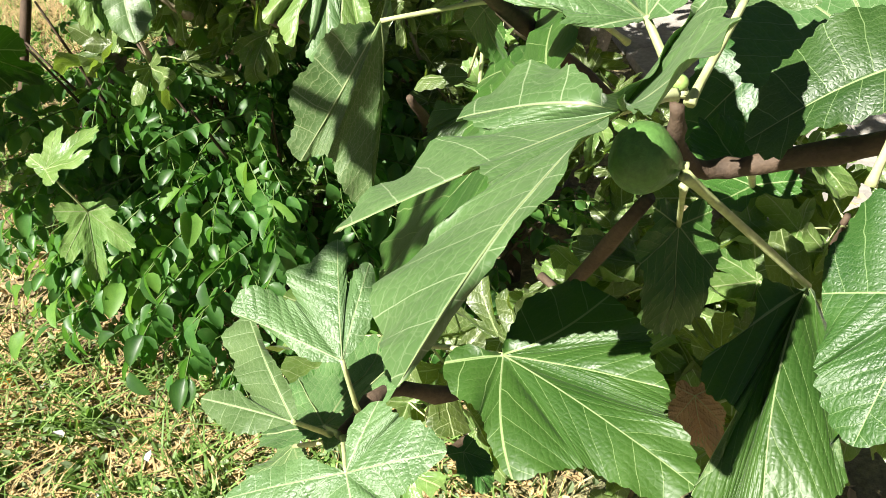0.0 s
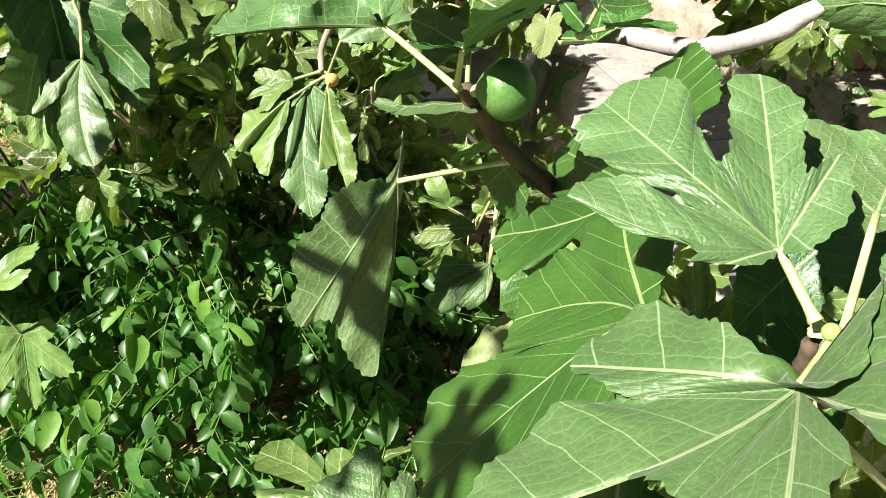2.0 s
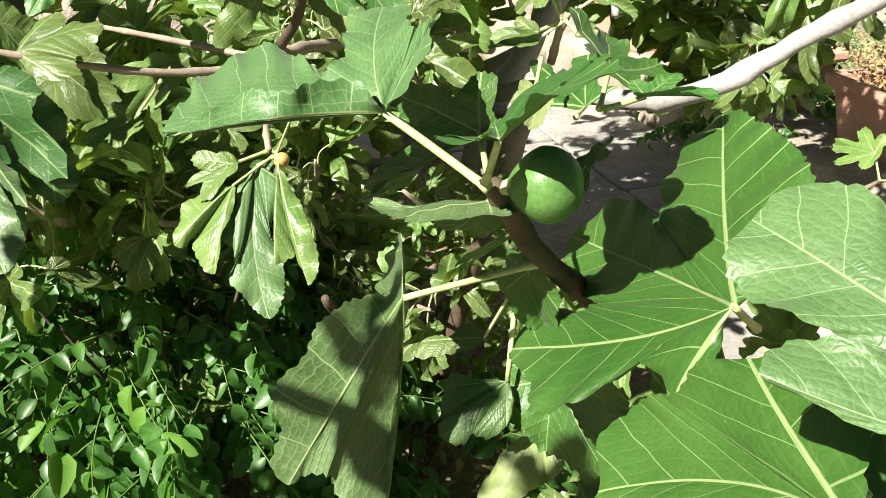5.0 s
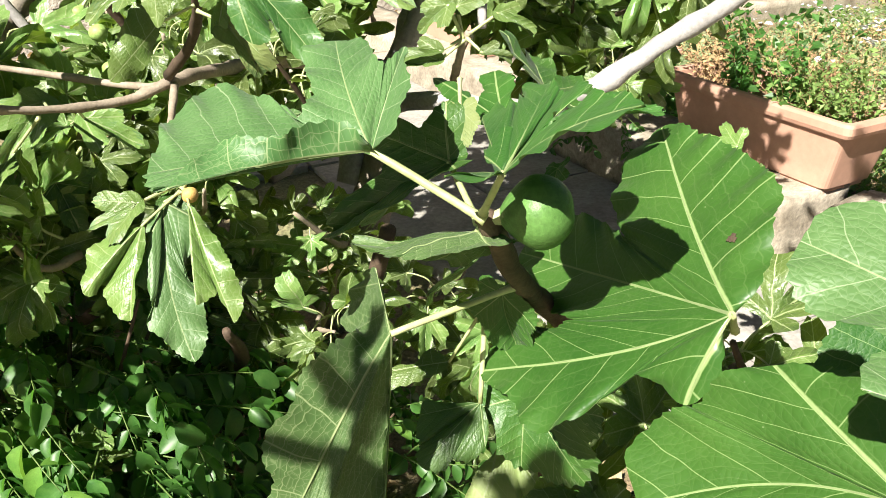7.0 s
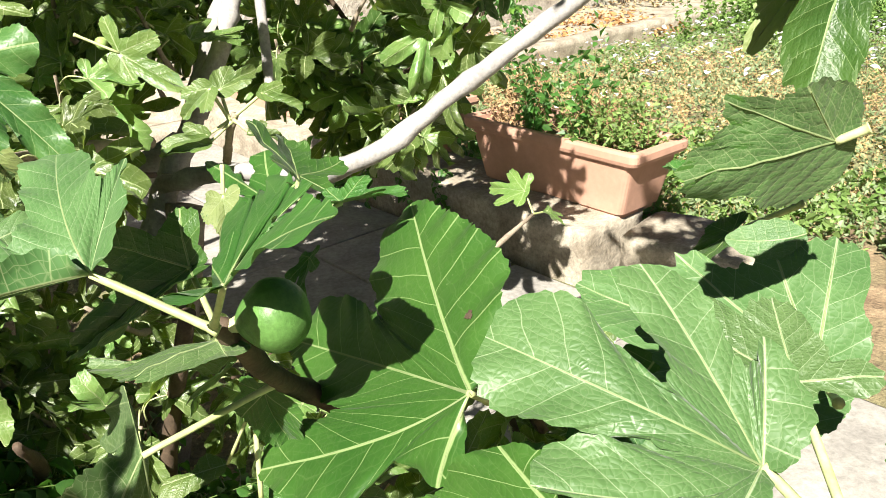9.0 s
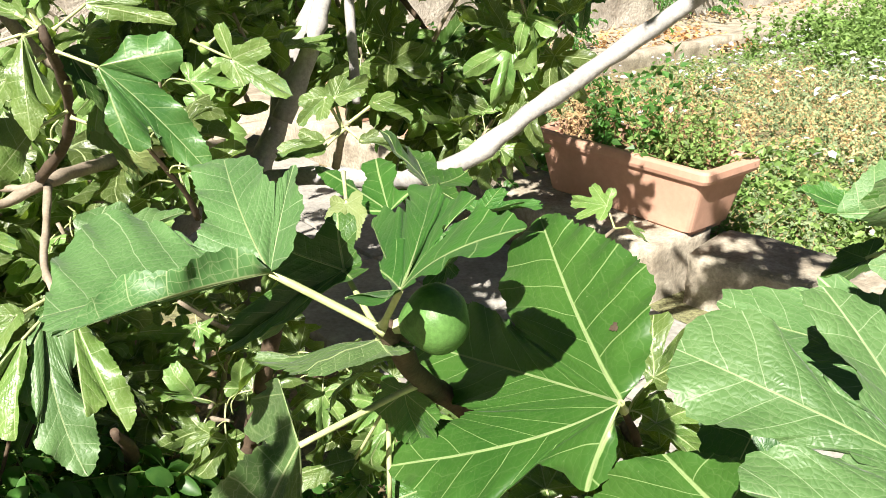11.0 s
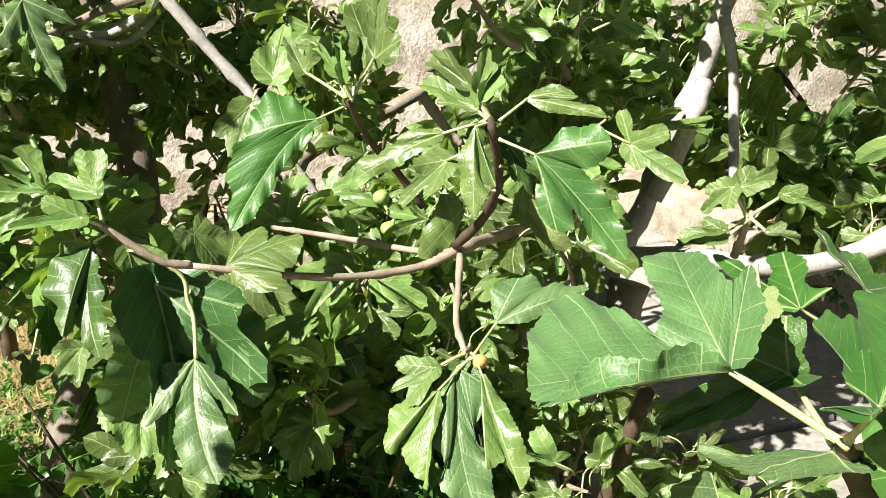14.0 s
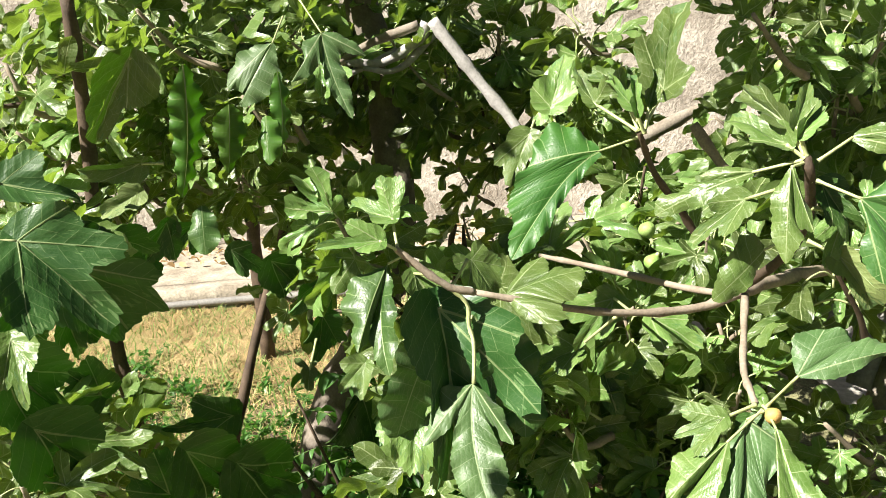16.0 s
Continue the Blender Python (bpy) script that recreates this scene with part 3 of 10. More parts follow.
def ground_material():
    """Bare reddish soil with patches of dry and of green growth."""
    m, t, b = material("garden_ground")
    c = coords(t)
    big = noise_tex(t, c, 0.9, 4.0)
    mid = noise_tex(t, c, 7.0, 6.0, 0.7)
    fine = noise_tex(t, c, 60.0, 4.0, 0.7)
    soil = ramp(t, mid, (0.3, (0.13, 0.085, 0.05)), (0.55, (0.28, 0.20, 0.12)), (0.72, (0.42, 0.32, 0.19)))
    green = ramp(t, fine, (0.3, (0.08, 0.11, 0.04)), (0.7, (0.22, 0.25, 0.11)))
    patch = ramp(t, big, (0.40, (0, 0, 0)), (0.56, (1, 1, 1)))
    colour = blend(t, "MIX", blend(t, "MULTIPLY", 1.0, patch, (0.7, 0.7, 0.7)), soil, green)
    tone = ramp(t, fine, (0.25, (0.55, 0.55, 0.55)), (0.75, (1.3, 1.3, 1.3)))
    t.links.new(blend(t, "MULTIPLY", 0.9, colour, tone), b.inputs["Base Color"])
    b.inputs["Roughness"].default_value = 0.95
    first = bump(t, b, mid, 0.9, 0.03)
    bump(t, b, fine, 0.9, 0.008, first)
    return m


near = [round(-5 + 0.12 * i, 3) for i in range(100)]
far_out = [-900, -200, -60, -25, -12, -8, -6]
sheet("ground", ground_material(), relief, far_out + near + [8, 10, 14, 25, 60, 200, 900], [-900, -200, -60, -20, -8, -3, -1] + [round(0.12 * i - 0.5, 3) for i in range(110)] + [14, 18, 30, 70, 200, 900], "reddish garden soil with patches of dry grass")

ALONG = Vector((-0.400, 0.9165, 0))      # the way of the low wall that carries the planters
ACROSS = Vector((0.9165, 0.400, 0))
BACK = Vector((0.902, 0.432, 0)).normalized()  # the way of the old wall behind the garden
BACK_OUT = Vector((-BACK.y, BACK.x, 0))


def block(name, origin, way, length, depth, low, high, mat, label, cuts=24, rough=0.012, kind="structure", category="", parent=None):
    """A worn masonry block: origin is a lower corner, depth runs to the left of its way."""
    way = Vector(way).normalized()
    side = Vector((-way.y, way.x, 0))
    bm = bmesh.new()
    nd, nh = max(2, int(depth / 0.08)), max(2, int((high - low) / 0.06))
    bmesh.ops.create_cube(bm, size=1.0)
    bmesh.ops.bevel(bm, geom=bm.edges[:], offset=0.03, segments=2, affect="EDGES")
    bmesh.ops.subdivide_edges(bm, edges=[e for e in bm.edges if abs(e.verts[0].co.x - e.verts[1].co.x) > 0.5], cuts=cuts)
    bmesh.ops.subdivide_edges(bm, edges=[e for e in bm.edges if abs(e.verts[0].co.z - e.verts[1].co.z) > 0.5], cuts=nh)
    bmesh.ops.subdivide_edges(bm, edges=[e for e in bm.edges if abs(e.verts[0].co.y - e.verts[1].co.y) > 0.5], cuts=nd)
    o = Vector(origin)
    for v in bm.verts:
        p = o + way * (v.co.x + 0.5) * length + side * (v.co.y + 0.5) * depth
        p.z = low + (v.co.z + 0.5) * (high - low)
        n = Vector(noise.noise_vector(p * 3.0)) * rough + Vector(noise.noise_vector(p * 11.0)) * rough * 0.45
        v.co = p + n
    ob = part(name, bm, mat, parent)
    return tagged(ob, label, category or name, "", kind)


WALL_FOOT = Vector((1.50, 3.36, 0))
block("low_wall", WALL_FOOT + ALONG * 6.5, -ALONG, 6.5, 0.42, -0.1, 0.25, CONCRETE, "low pale concrete wall under the terracotta planters", 60, 0.012)
block("low_wall_return", WALL_FOOT + Vector((0.16, -0.02, 0)), (0.55, -0.835, 0), 0.75, 0.36, -0.1, 0.215, CONCRETE, "low rough concrete wall turning towards the fig", 14, 0.014, category="low_wall")


def planter(place, turn, label):
    """A long tapered terracotta trough with a thick rolled rim and soil in it."""
    ob = thing("terracotta_planter", place, label, "planter", "planters on the low wall")
    ob.rotation_euler = (0, 0, turn)
    length, wide = 1.0, 0.38
    profile = ((0.79, 0.70, 0.0), (0.79, 0.70, 0.018), (0.825, 0.75, 0.024), (0.935, 0.90, 0.252), (0.945, 0.915, 0.258), (1.0, 1.0, 0.262), (1.015, 1.03, 0.278), (1.015, 1.03, 0.306), (1.0, 1.0, 0.318), (0.95, 0.88, 0.318), (0.925, 0.84, 0.306), (0.915, 0.82, 0.25))
    bm = bmesh.new()
    rings = []
    for sx, sy, z in profile:
        hx, hy, r = length * sx / 2, wide * sy / 2, 0.03
        ring = []
        for cx, cy, a0 in ((hx - r, hy - r, 0), (-hx + r, hy - r, 90), (-hx + r, -hy + r, 180), (hx - r, -hy + r, 270)):
            for k in range(5):
                a = radians(a0 + 22.5 * k)
                ring.append(bm.verts.new((cx + r * math.cos(a), cy + r * math.sin(a), z)))
        rings.append(ring)
    n = len(rings[0])
    for a, b in zip(rings, rings[1:]):
        for k in range(n):
            bm.faces.new((a[k], a[(k + 1) % n], b[(k + 1) % n], b[k]))
    bm.faces.new(rings[0][::-1])
    body = part("trough", bm, TERRACOTTA, ob, "weathered terracotta trough")
    for p in body.data.polygons:
        p.use_smooth = False
    bm = bmesh.new()
    bmesh.ops.create_grid(bm, x_segments=24, y_segments=10, size=0.5)
    for v in bm.verts:
        v.co = Vector((v.co.x * length * 0.91, v.co.y * wide * 0.81, 0.25 + 0.02 * noise.noise(v.co * 7)))
    part("soil", bm, SOIL, ob)
    return ob


TURN_P = math.atan2(ALONG.y, ALONG.x)
P1 = Vector((1.706, 3.334, 0.232)) - Vector((0, 0, 0)) + ALONG * 0.50 + ACROSS * 0.19
planter(P1, TURN_P, "long terracotta planter with withered stems on a low wall")
planter(P1 + ALONG * 1.28, TURN_P + 0.02, "long terracotta planter behind fig leaves on a low wall")
planter(P1 + ALONG * 2.55, TURN_P - 0.03, "long terracotta planter farther along the low wall")
planter(Vector((2.75, 2.52, 0.0)), math.atan2(0.9, 0.45), "terracotta planter half hidden by leaves")

# the old wall, with its raised path and kerb
W0 = Vector((-3.9, 5.08, 0)) - BACK * 9
block("path", W0 - BACK_OUT * 0.35, BACK, 28, 1.5, -0.1, 0.05, CONCRETE, "pale cracked concrete path at the foot of the old wall", 80, 0.012)
block("kerb", W0 - BACK_OUT * 0.52, BACK, 28, 0.17, -0.1, 0.13, CONCRETE, "weathered stone kerb along the path", 90, 0.014)


def old_wall():
    o = W0 + BACK_OUT * 1.15
    ob = block("wall_back", o, BACK, 28, 0.4, -0.1, 2.5, PLASTER, "old garden wall of crumbling pale plaster and stone", 110, 0.03)
    return ob, o


wall_back, wall_start = old_wall()
pipe = thing("water_pipe", (-3.8, 4.5, 0.0), "dark grey pipe lying along the path's kerb", "pipe")
limb("pipe_run", [(-5.6, 3.66, 0.05, 0.024), (-4.6, 4.12, 0.045, 0.024), (-3.6, 4.62, 0.05, 0.024), (-2.4, 5.16, 0.045, 0.024)], PIPE, pipe, 12, 0.02, 0.0)

# paving between the fig and the low wall
slabs = thing("paving", (0, 0, 0), "pale stone paving slabs in dappled shade", "paving", "", "structure")
for i in range(9):
    for k in range(3):
        if k == 2 and i < 5:
            continue
        bm = bmesh.new()
        bmesh.ops.create_cube(bm, size=1.0)
        bmesh.ops.bevel(bm, geom=bm.edges[:], offset=0.012, segments=1, affect="EDGES")
        for v in bm.verts:
            p = WALL_FOOT - ALONG * 1.9 + ALONG * (0.75 * (i + (v.co.x * 0.975) + 0.5)) - ACROSS * (0.03 + 0.6 * (k + 0.5 + v.co.y * 0.97))
            v.co = Vector((p.x, p.y, 0.012 + (v.co.z - 0.5) * 0.06 + 0.006 * math.sin(i * 2.3 + k)))
        part("slab", bm, SLAB, slabs)


# ---- the fig trees ----
def fruit(tree, place, stem, r, mat):
    """A fig: a ribbed pear shape with an eye at its end and a short stem."""
    c, s = Vector(place), Vector(stem)
    axis = (c - s).normalized()
    q = Vector((0, 0, -1)).rotation_difference(axis)
    bm = bmesh.new()
    bmesh.ops.create_uvsphere(bm, u_segments=32, v_segments=20, radius=1.0)
    for v in bm.verts:
        a = math.atan2(v.co.y, v.co.x)
        neck = max(0.0, v.co.z)
        w = (1 - 0.22 * neck ** 2) * (1 + 0.012 * math.cos(9 * a) * (1 - abs(v.co.z)))
        z = v.co.z * 0.93 + 0.16 * neck ** 4
        if v.co.z < -0.93:
            z += 0.07 * (-0.93 - v.co.z) / 0.07
        v.co = q @ Vector((v.co.x * w * r, v.co.y * w * r, z * r)) + c - Vector(tree.location)
    ob = part("fig_fruit", bm, mat, tree, "unripe green fig" if mat is not FIG_RUST else "shrivelled rusty little fig")
    bm = bmesh.new()
    top = c - axis * r * 0.95
    tube(bm, [(*s, r * 0.2), (*s.lerp(top, 0.6), r * 0.2), (*(top + axis * r * 0.1), r * 0.3)], 8, 3, 0.1, 0, tree.location)
    part("fruit_stem", bm, PETIOLE, tree)
    return ob


STALKED = []


def stalked_variants():
    """Leaves with their own stalks, for the fuller growth."""
    for k, (shape, sinus, fold, curl) in enumerate((("five", 0.37, (16, 12), 24), ("three", 0.40, (34, 24), 40), ("finger", 0.31, (30, 30), 26), ("five", 0.31, (20, 34), 36), ("five", 0.33, (44, 36), 44), ("three", 0.43, (10, 50), 24), ("three", 0.35, (36, 36), 30), ("five", 0.37, (8, 8), 48), ("five", 0.33, (46, 16), 46), ("finger", 0.31, (14, 20), 18), ("three", 0.35, (62, 50), 70), ("oval", 0.45, (55, 64), 60))):
        me = leaf_mesh(shape, sinus, 1.0, fold, curl, 0.0, 0.16, 200 + k, 110, 5, 1, False, BLADE_SINGLE, PETIOLE, crumple=2.3, pleat=8.0)
        bm = bmesh.new()
        bm.from_mesh(me)
        tube(bm, [(0, 0, 0, 0.017), (0, -0.18, 0.045, 0.016), (0, -0.42, 0.0, 0.017), (0, -0.62, -0.26, 0.022)], 5, 3, 0.0, 1)
        bm.to_mesh(me)
        bm.free()
        me.polygons.foreach_set("use_smooth", [True] * len(me.polygons))
        STALKED.append(me)


stalked_variants()


def grow_leaf(tree, place, out, size, r):
    """A leaf on its stalk, growing outwards from place and drooping, its face to the light."""
    way = Vector(out).normalized()
    way = (way + Vector((0, 0, r.uniform(-0.75, -0.05)))).normalized()
    face = (SUN * r.uniform(0.3, 1.0) + Vector((r.uniform(-0.5, 0.5), r.uniform(-0.5, 0.5), r.uniform(0.2, 0.9)))).normalized()
    z = (face - way * face.dot(way)).normalized()
    x = way.cross(z)
    m = Matrix((x, way, z)).transposed().to_4x4()
    size *= r.uniform(0.75, 1.2)
    ob = part("leaf", r.choice(STALKED), None, tree)
    ob.matrix_basis = Matrix.Translation(Vector(place) + way * 0.62 * size + Vector((0, 0, 0.1 * size)) - Vector(tree.location)) @ m @ Matrix.Scale(size, 4)
    return ob


# lines kept clear of shoots: sunlight to paving, camera sight of the old wall
CLEAR_LINES = [(Vector(p), SUN, 0.36) for p in ((0.15, 4.95, 0), (0.29, 5.25, 0), (0.03, 5.05, 0), (0.11, 4.46, 0), (0.53, 6.2, 0), (-3.4, 4.3, 0), (-2.9, 4.0, 0), (0.6, 5.6, 0))]
CLEAR_LINES += [(Vector(p), SUN, 0.2) for p in ((-1.22, 2.70, 1.56), (-1.12, 2.71, 1.43), (-1.03, 2.71, 1.32), (0.19, 2.95, 1.32), (0.24, 2.79, 1.33))]
# from the camera's eye, cleared so the wall and paving show in its view
CLEAR_LINES += [(Vector((-0.2, 0.45, 1.6)), Vector(d).normalized(), w) for d, w in (((-0.408, 0.905, -0.125), 0.08), ((0.249, 0.962, -0.109), 0.22), ((-0.243, 0.958, -0.15), 0.09), ((0.211, 0.974, -0.086), 0.14), ((0.108, 0.954, -0.279), 0.14), ((-0.164, 0.983, -0.078), 0.05), ((-0.47, 0.872, -0.137), 0.06), ((0.03, 0.93, -0.36), 0.16), ((0.08, 0.92, -0.40), 0.14))]
CLEAR_LINES += [(Vector((-0.07, 0.47, 1.56)), Vector((0.262, 0.958, -0.119)).normalized(), 0.14), (Vector((-0.07, 0.47, 1.56)), Vector((0.05, 0.945, -0.33)).normalized(), 0.14)]


def shoot(tree, start, end, n, size, seed, mat=None, r0=0.006):
    """A twig with leaves set spirally about its outer part, left out near a cleared line."""
    r = random.Random(seed)
    a, b = Vector(start), Vector(end)
    for o, d, w in CLEAR_LINES:
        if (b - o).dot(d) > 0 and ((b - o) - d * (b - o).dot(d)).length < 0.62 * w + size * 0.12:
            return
    mid = a.lerp(b, 0.5) + Vector((r.uniform(-0.03, 0.03), r.uniform(-0.03, 0.03), -0.03))
    limb("twig", [(*a, r0 * 1.5), (*mid, r0 * 1.1), (*b, r0 * 0.7)], mat or TWIG, tree, 6)
    along = (b - a).normalized()
    for k in range(n):
        f = 0.35 + 0.65 * (k + 0.5) / n
        turn = 2.4 * k + r.uniform(-0.4, 0.4)
        q = along.orthogonal().normalized()
        side = q * math.cos(turn) + along.cross(q) * math.sin(turn)
        grow_leaf(tree, a.lerp(b, f), side + along * r.uniform(0.1, 0.7), size * (1.1 - 0.4 * f * f), r)


def blemish(tree, place, facing):
    """A small dry brown patch on a blade."""
    bm = bmesh.new()
    q = Vector((0, 0, 1)).rotation_difference(Vector(facing))
    hub = bm.verts.new(Vector(place) - tree.location)
    ring = []
    for k in range(14):
        a = 2 * math.pi * k / 14
        rad = 0.0035 * (1 + 0.2 * math.sin(3 * a) + 0.15 * math.sin(7 * a + 1))
        ring.append(bm.verts.new(Vector(place) - tree.location + q @ Vector((rad * math.cos(a), rad * 1.5 * math.sin(a), -0.0006))))
    for k in range(14):
        bm.faces.new((hub, ring[k], ring[(k + 1) % 14]))
    return part("brown_spot", bm, BARK_DARK, tree, "dry brown spot on a leaf")


fig = thing("fig_tree", (0.15, 1.9, 0.0), "spreading fig tree with large lobed leaves and unripe figs", "tree", "fig trees")
behind = thing("fig_tree", (-1.0, 2.6, 0.0), "fig branches with many small drooping leaves", "tree", "fig trees")
limb("trunk", [(-1.000, 2.950, -0.05, 0.036), (-1.020, 2.900, 0.50, 0.031), (-1.050, 2.800, 0.86, 0.016), (-1.100, 2.750, 0.96, 0.005)], BARK_DARK, behind, 9)
beside = thing("fig_tree", (-0.6, 2.4, 0.0), "fig branches with wilted sunlit leaves", "tree", "fig trees")
limb("trunk", [(-0.620, 2.750, -0.05, 0.030), (-0.600, 2.700, 0.50, 0.026), (-0.600, 2.600, 0.80, 0.014), (-0.580, 2.550, 0.92, 0.005)], BARK_DARK, beside, 9)
backing = thing("fig_tree", (-1.6, 3.3, 0.0), "dark leafy fig growth against the old wall", "tree", "fig trees")
limb("trunk", [(-1.600, 3.600, -0.05, 0.033), (-1.620, 3.550, 0.55, 0.024), (-1.600, 3.450, 0.78, 0.014), (-1.550, 3.400, 0.88, 0.005)], BARK_DARK, backing, 9)
crown = thing("fig_tree", (-0.9, 3.2, 0.0), "fig branches of broad leaves in half shade", "tree", "fig trees")
limb("trunk", [(-0.900, 3.500, -0.05, 0.030), (-0.880, 3.450, 0.50, 0.022), (-0.900, 3.350, 0.72, 0.013), (-0.870, 3.300, 0.82, 0.005)], BARK_DARK, crown, 9)
under_growth = thing("fig_tree", (-1.4, 2.3, 0.0), "low fig branches with broad shaded leaves", "tree", "fig trees")
limb("trunk", [(-1.400, 2.600, -0.05, 0.018), (-1.420, 2.550, 0.50, 0.016), (-1.400, 2.450, 0.85, 0.009), (-1.370, 2.400, 0.95, 0.004)], BARK_DARK, under_growth, 9)
# the large leaves about the twig with the fig
blade(fig, (-0.084, 0.986, 1.348), (("base", -0.079, 0.967, 1.359), ("edge", -0.064, 0.990, 1.369), ("edge", -0.059, 1.010, 1.382), ("edge", -0.058, 1.033, 1.392), ("tip", -0.057, 1.073, 1.394), ("sinus", -0.073, 1.050, 1.389), ("edge", -0.084, 1.106, 1.389), ("vein", -0.098, 1.031, 1.374), ("tip", -0.107, 1.129, 1.387), ("edge", -0.127, 1.129, 1.383), ("edge", -0.129, 1.090, 1.377), ("edge", -0.122, 1.045, 1.370), ("sinus", -0.132, 1.017, 1.362), ("edge", -0.147, 1.045, 1.364), ("edge", -0.173, 1.072, 1.365), ("edge", -0.202, 1.089, 1.364), ("edge", -0.207, 1.064, 1.359), ("edge", -0.220, 1.042, 1.355), ("edge", -0.219, 1.007, 1.351), ("tip", -0.218, 0.961, 1.347), ("edge", -0.214, 0.946, 1.347), ("sinus", -0.209, 0.938, 1.347), ("tip", -0.203, 0.933, 1.347), ("edge", -0.192, 0.951, 1.356), ("edge", -0.176, 0.972, 1.363), ("edge", -0.134, 0.958, 1.367), ("edge", -0.129, 0.969, 1.369), ("edge", -0.100, 0.981, 1.368), ("base", -0.086, 0.971, 1.358)), base=(-0.015, 0.954, 1.311), stalk_r=0.0033, top=BLADE_PALE, seed=3)
blade(fig, (-0.009, 0.929, 1.352), (("base", -0.004, 0.908, 1.365), ("edge", 0.003, 0.882, 1.384), ("edge", 0.018, 0.856, 1.400), ("vein", 0.017, 0.902, 1.385), ("tip", 0.047, 0.864, 1.410), ("edge", 0.050, 0.889, 1.406), ("edge", 0.049, 0.914, 1.401), ("edge", 0.044, 0.952, 1.388), ("edge", 0.035, 0.964, 1.379), ("sinus", 0.022, 0.944, 1.377), ("edge", 0.034, 0.973, 1.376), ("edge", 0.051, 0.976, 1.386), ("tip", 0.057, 0.989, 1.386), ("edge", 0.051, 1.030, 1.372), ("sinus", 0.049, 1.040, 1.368), ("vein", 0.018, 0.991, 1.362), ("tip", 0.061, 1.126, 1.352), ("edge", 0.047, 1.151, 1.339), ("edge", 0.034, 1.106, 1.343), ("sinus", 0.027, 1.089, 1.344), ("edge", 0.018, 1.154, 1.322), ("tip", 0.008, 1.134, 1.322), ("edge", 0.003, 1.069, 1.334), ("sinus", 0.010, 1.002, 1.354), ("edge", -0.003, 1.014, 1.344), ("tip", -0.013, 0.979, 1.345), ("edge", -0.015, 0.926, 1.356), ("sinus", -0.016, 0.908, 1.361), ("edge", -0.032, 0.910, 1.362), ("tip", -0.044, 0.924, 1.354), ("edge", -0.038, 0.896, 1.361), ("base", -0.020, 0.900, 1.362)), base=(-0.017, 0.952, 1.317), top=BLADE, seed=4, tooth=0.002)
blade(fig, (0.127, 0.895, 1.269), (("base", 0.132, 0.901, 1.266), ("edge", 0.148, 0.906, 1.284), ("edge", 0.160, 0.926, 1.297), ("edge", 0.171, 0.943, 1.310), ("edge", 0.181, 0.967, 1.320), ("edge", 0.183, 1.001, 1.322), ("edge", 0.178, 1.086, 1.316), ("vein", 0.142, 1.005, 1.277), ("tip", 0.166, 1.151, 1.302), ("edge", 0.137, 1.152, 1.265), ("edge", 0.121, 1.121, 1.246), ("sinus", 0.111, 1.057, 1.243), ("edge", 0.110, 1.104, 1.236), ("edge", 0.088, 1.176, 1.210), ("vein", 0.098, 1.016, 1.228), ("tip", 0.053, 1.177, 1.175), ("edge", 0.050, 1.116, 1.173), ("edge", 0.055, 1.063, 1.179), ("sinus", 0.066, 1.024, 1.191), ("edge", 0.054, 1.039, 1.178), ("edge", 0.026, 1.068, 1.150), ("vein", 0.077, 0.963, 1.200), ("tip", -0.000, 1.067, 1.121), ("edge", 0.016, 1.005, 1.136), ("edge", 0.024, 0.957, 1.142), ("edge", 0.047, 0.937, 1.164), ("edge", 0.065, 0.935, 1.183), ("sinus", 0.082, 0.935, 1.202), ("edge", 0.092, 0.913, 1.211), ("tip", 0.099, 0.879, 1.216), ("edge", 0.109, 0.871, 1.231), ("edge", 0.116, 0.875, 1.241), ("base", 0.125, 0.899, 1.256)), base=(0.160, 0.952, 1.221), top=BLADE, seed=5, stalk_r=0.003)
blade(fig, (-0.076, 0.987, 1.211), (("base", -0.074, 1.004, 1.199), ("edge", -0.079, 0.988, 1.158), ("edge", -0.083, 0.979, 1.129), ("edge", -0.087, 0.965, 1.084), ("edge", -0.089, 0.956, 1.053), ("vein", -0.080, 0.983, 1.126), ("tip", -0.090, 0.947, 1.022), ("edge", -0.100, 0.944, 1.022), ("edge", -0.113, 0.944, 1.038), ("edge", -0.123, 0.947, 1.058), ("sinus", -0.131, 0.950, 1.078), ("edge", -0.145, 0.946, 1.079), ("vein", -0.115, 0.974, 1.146), ("tip", -0.159, 0.940, 1.073), ("edge", -0.170, 0.941, 1.089), ("edge", -0.162, 0.951, 1.115), ("edge", -0.169, 0.954, 1.132), ("edge", -0.162, 0.962, 1.153), ("edge", -0.146, 0.971, 1.168), ("edge", -0.136, 0.980, 1.190), ("edge", -0.115, 0.990, 1.204), ("sinus", -0.098, 1.037, 1.184), ("edge", -0.111, 1.071, 1.164), ("edge", -0.113, 1.106, 1.163), ("edge", -0.104, 1.093, 1.190), ("tip", -0.084, 1.041, 1.236), ("edge", -0.083, 1.037, 1.229), ("edge", -0.079, 1.027, 1.221), ("base", -0.076, 1.008, 1.206)), base=(0.020, 1.026, 1.223), top=BLADE, under=UNDER, seed=6, stalk_r=0.003)
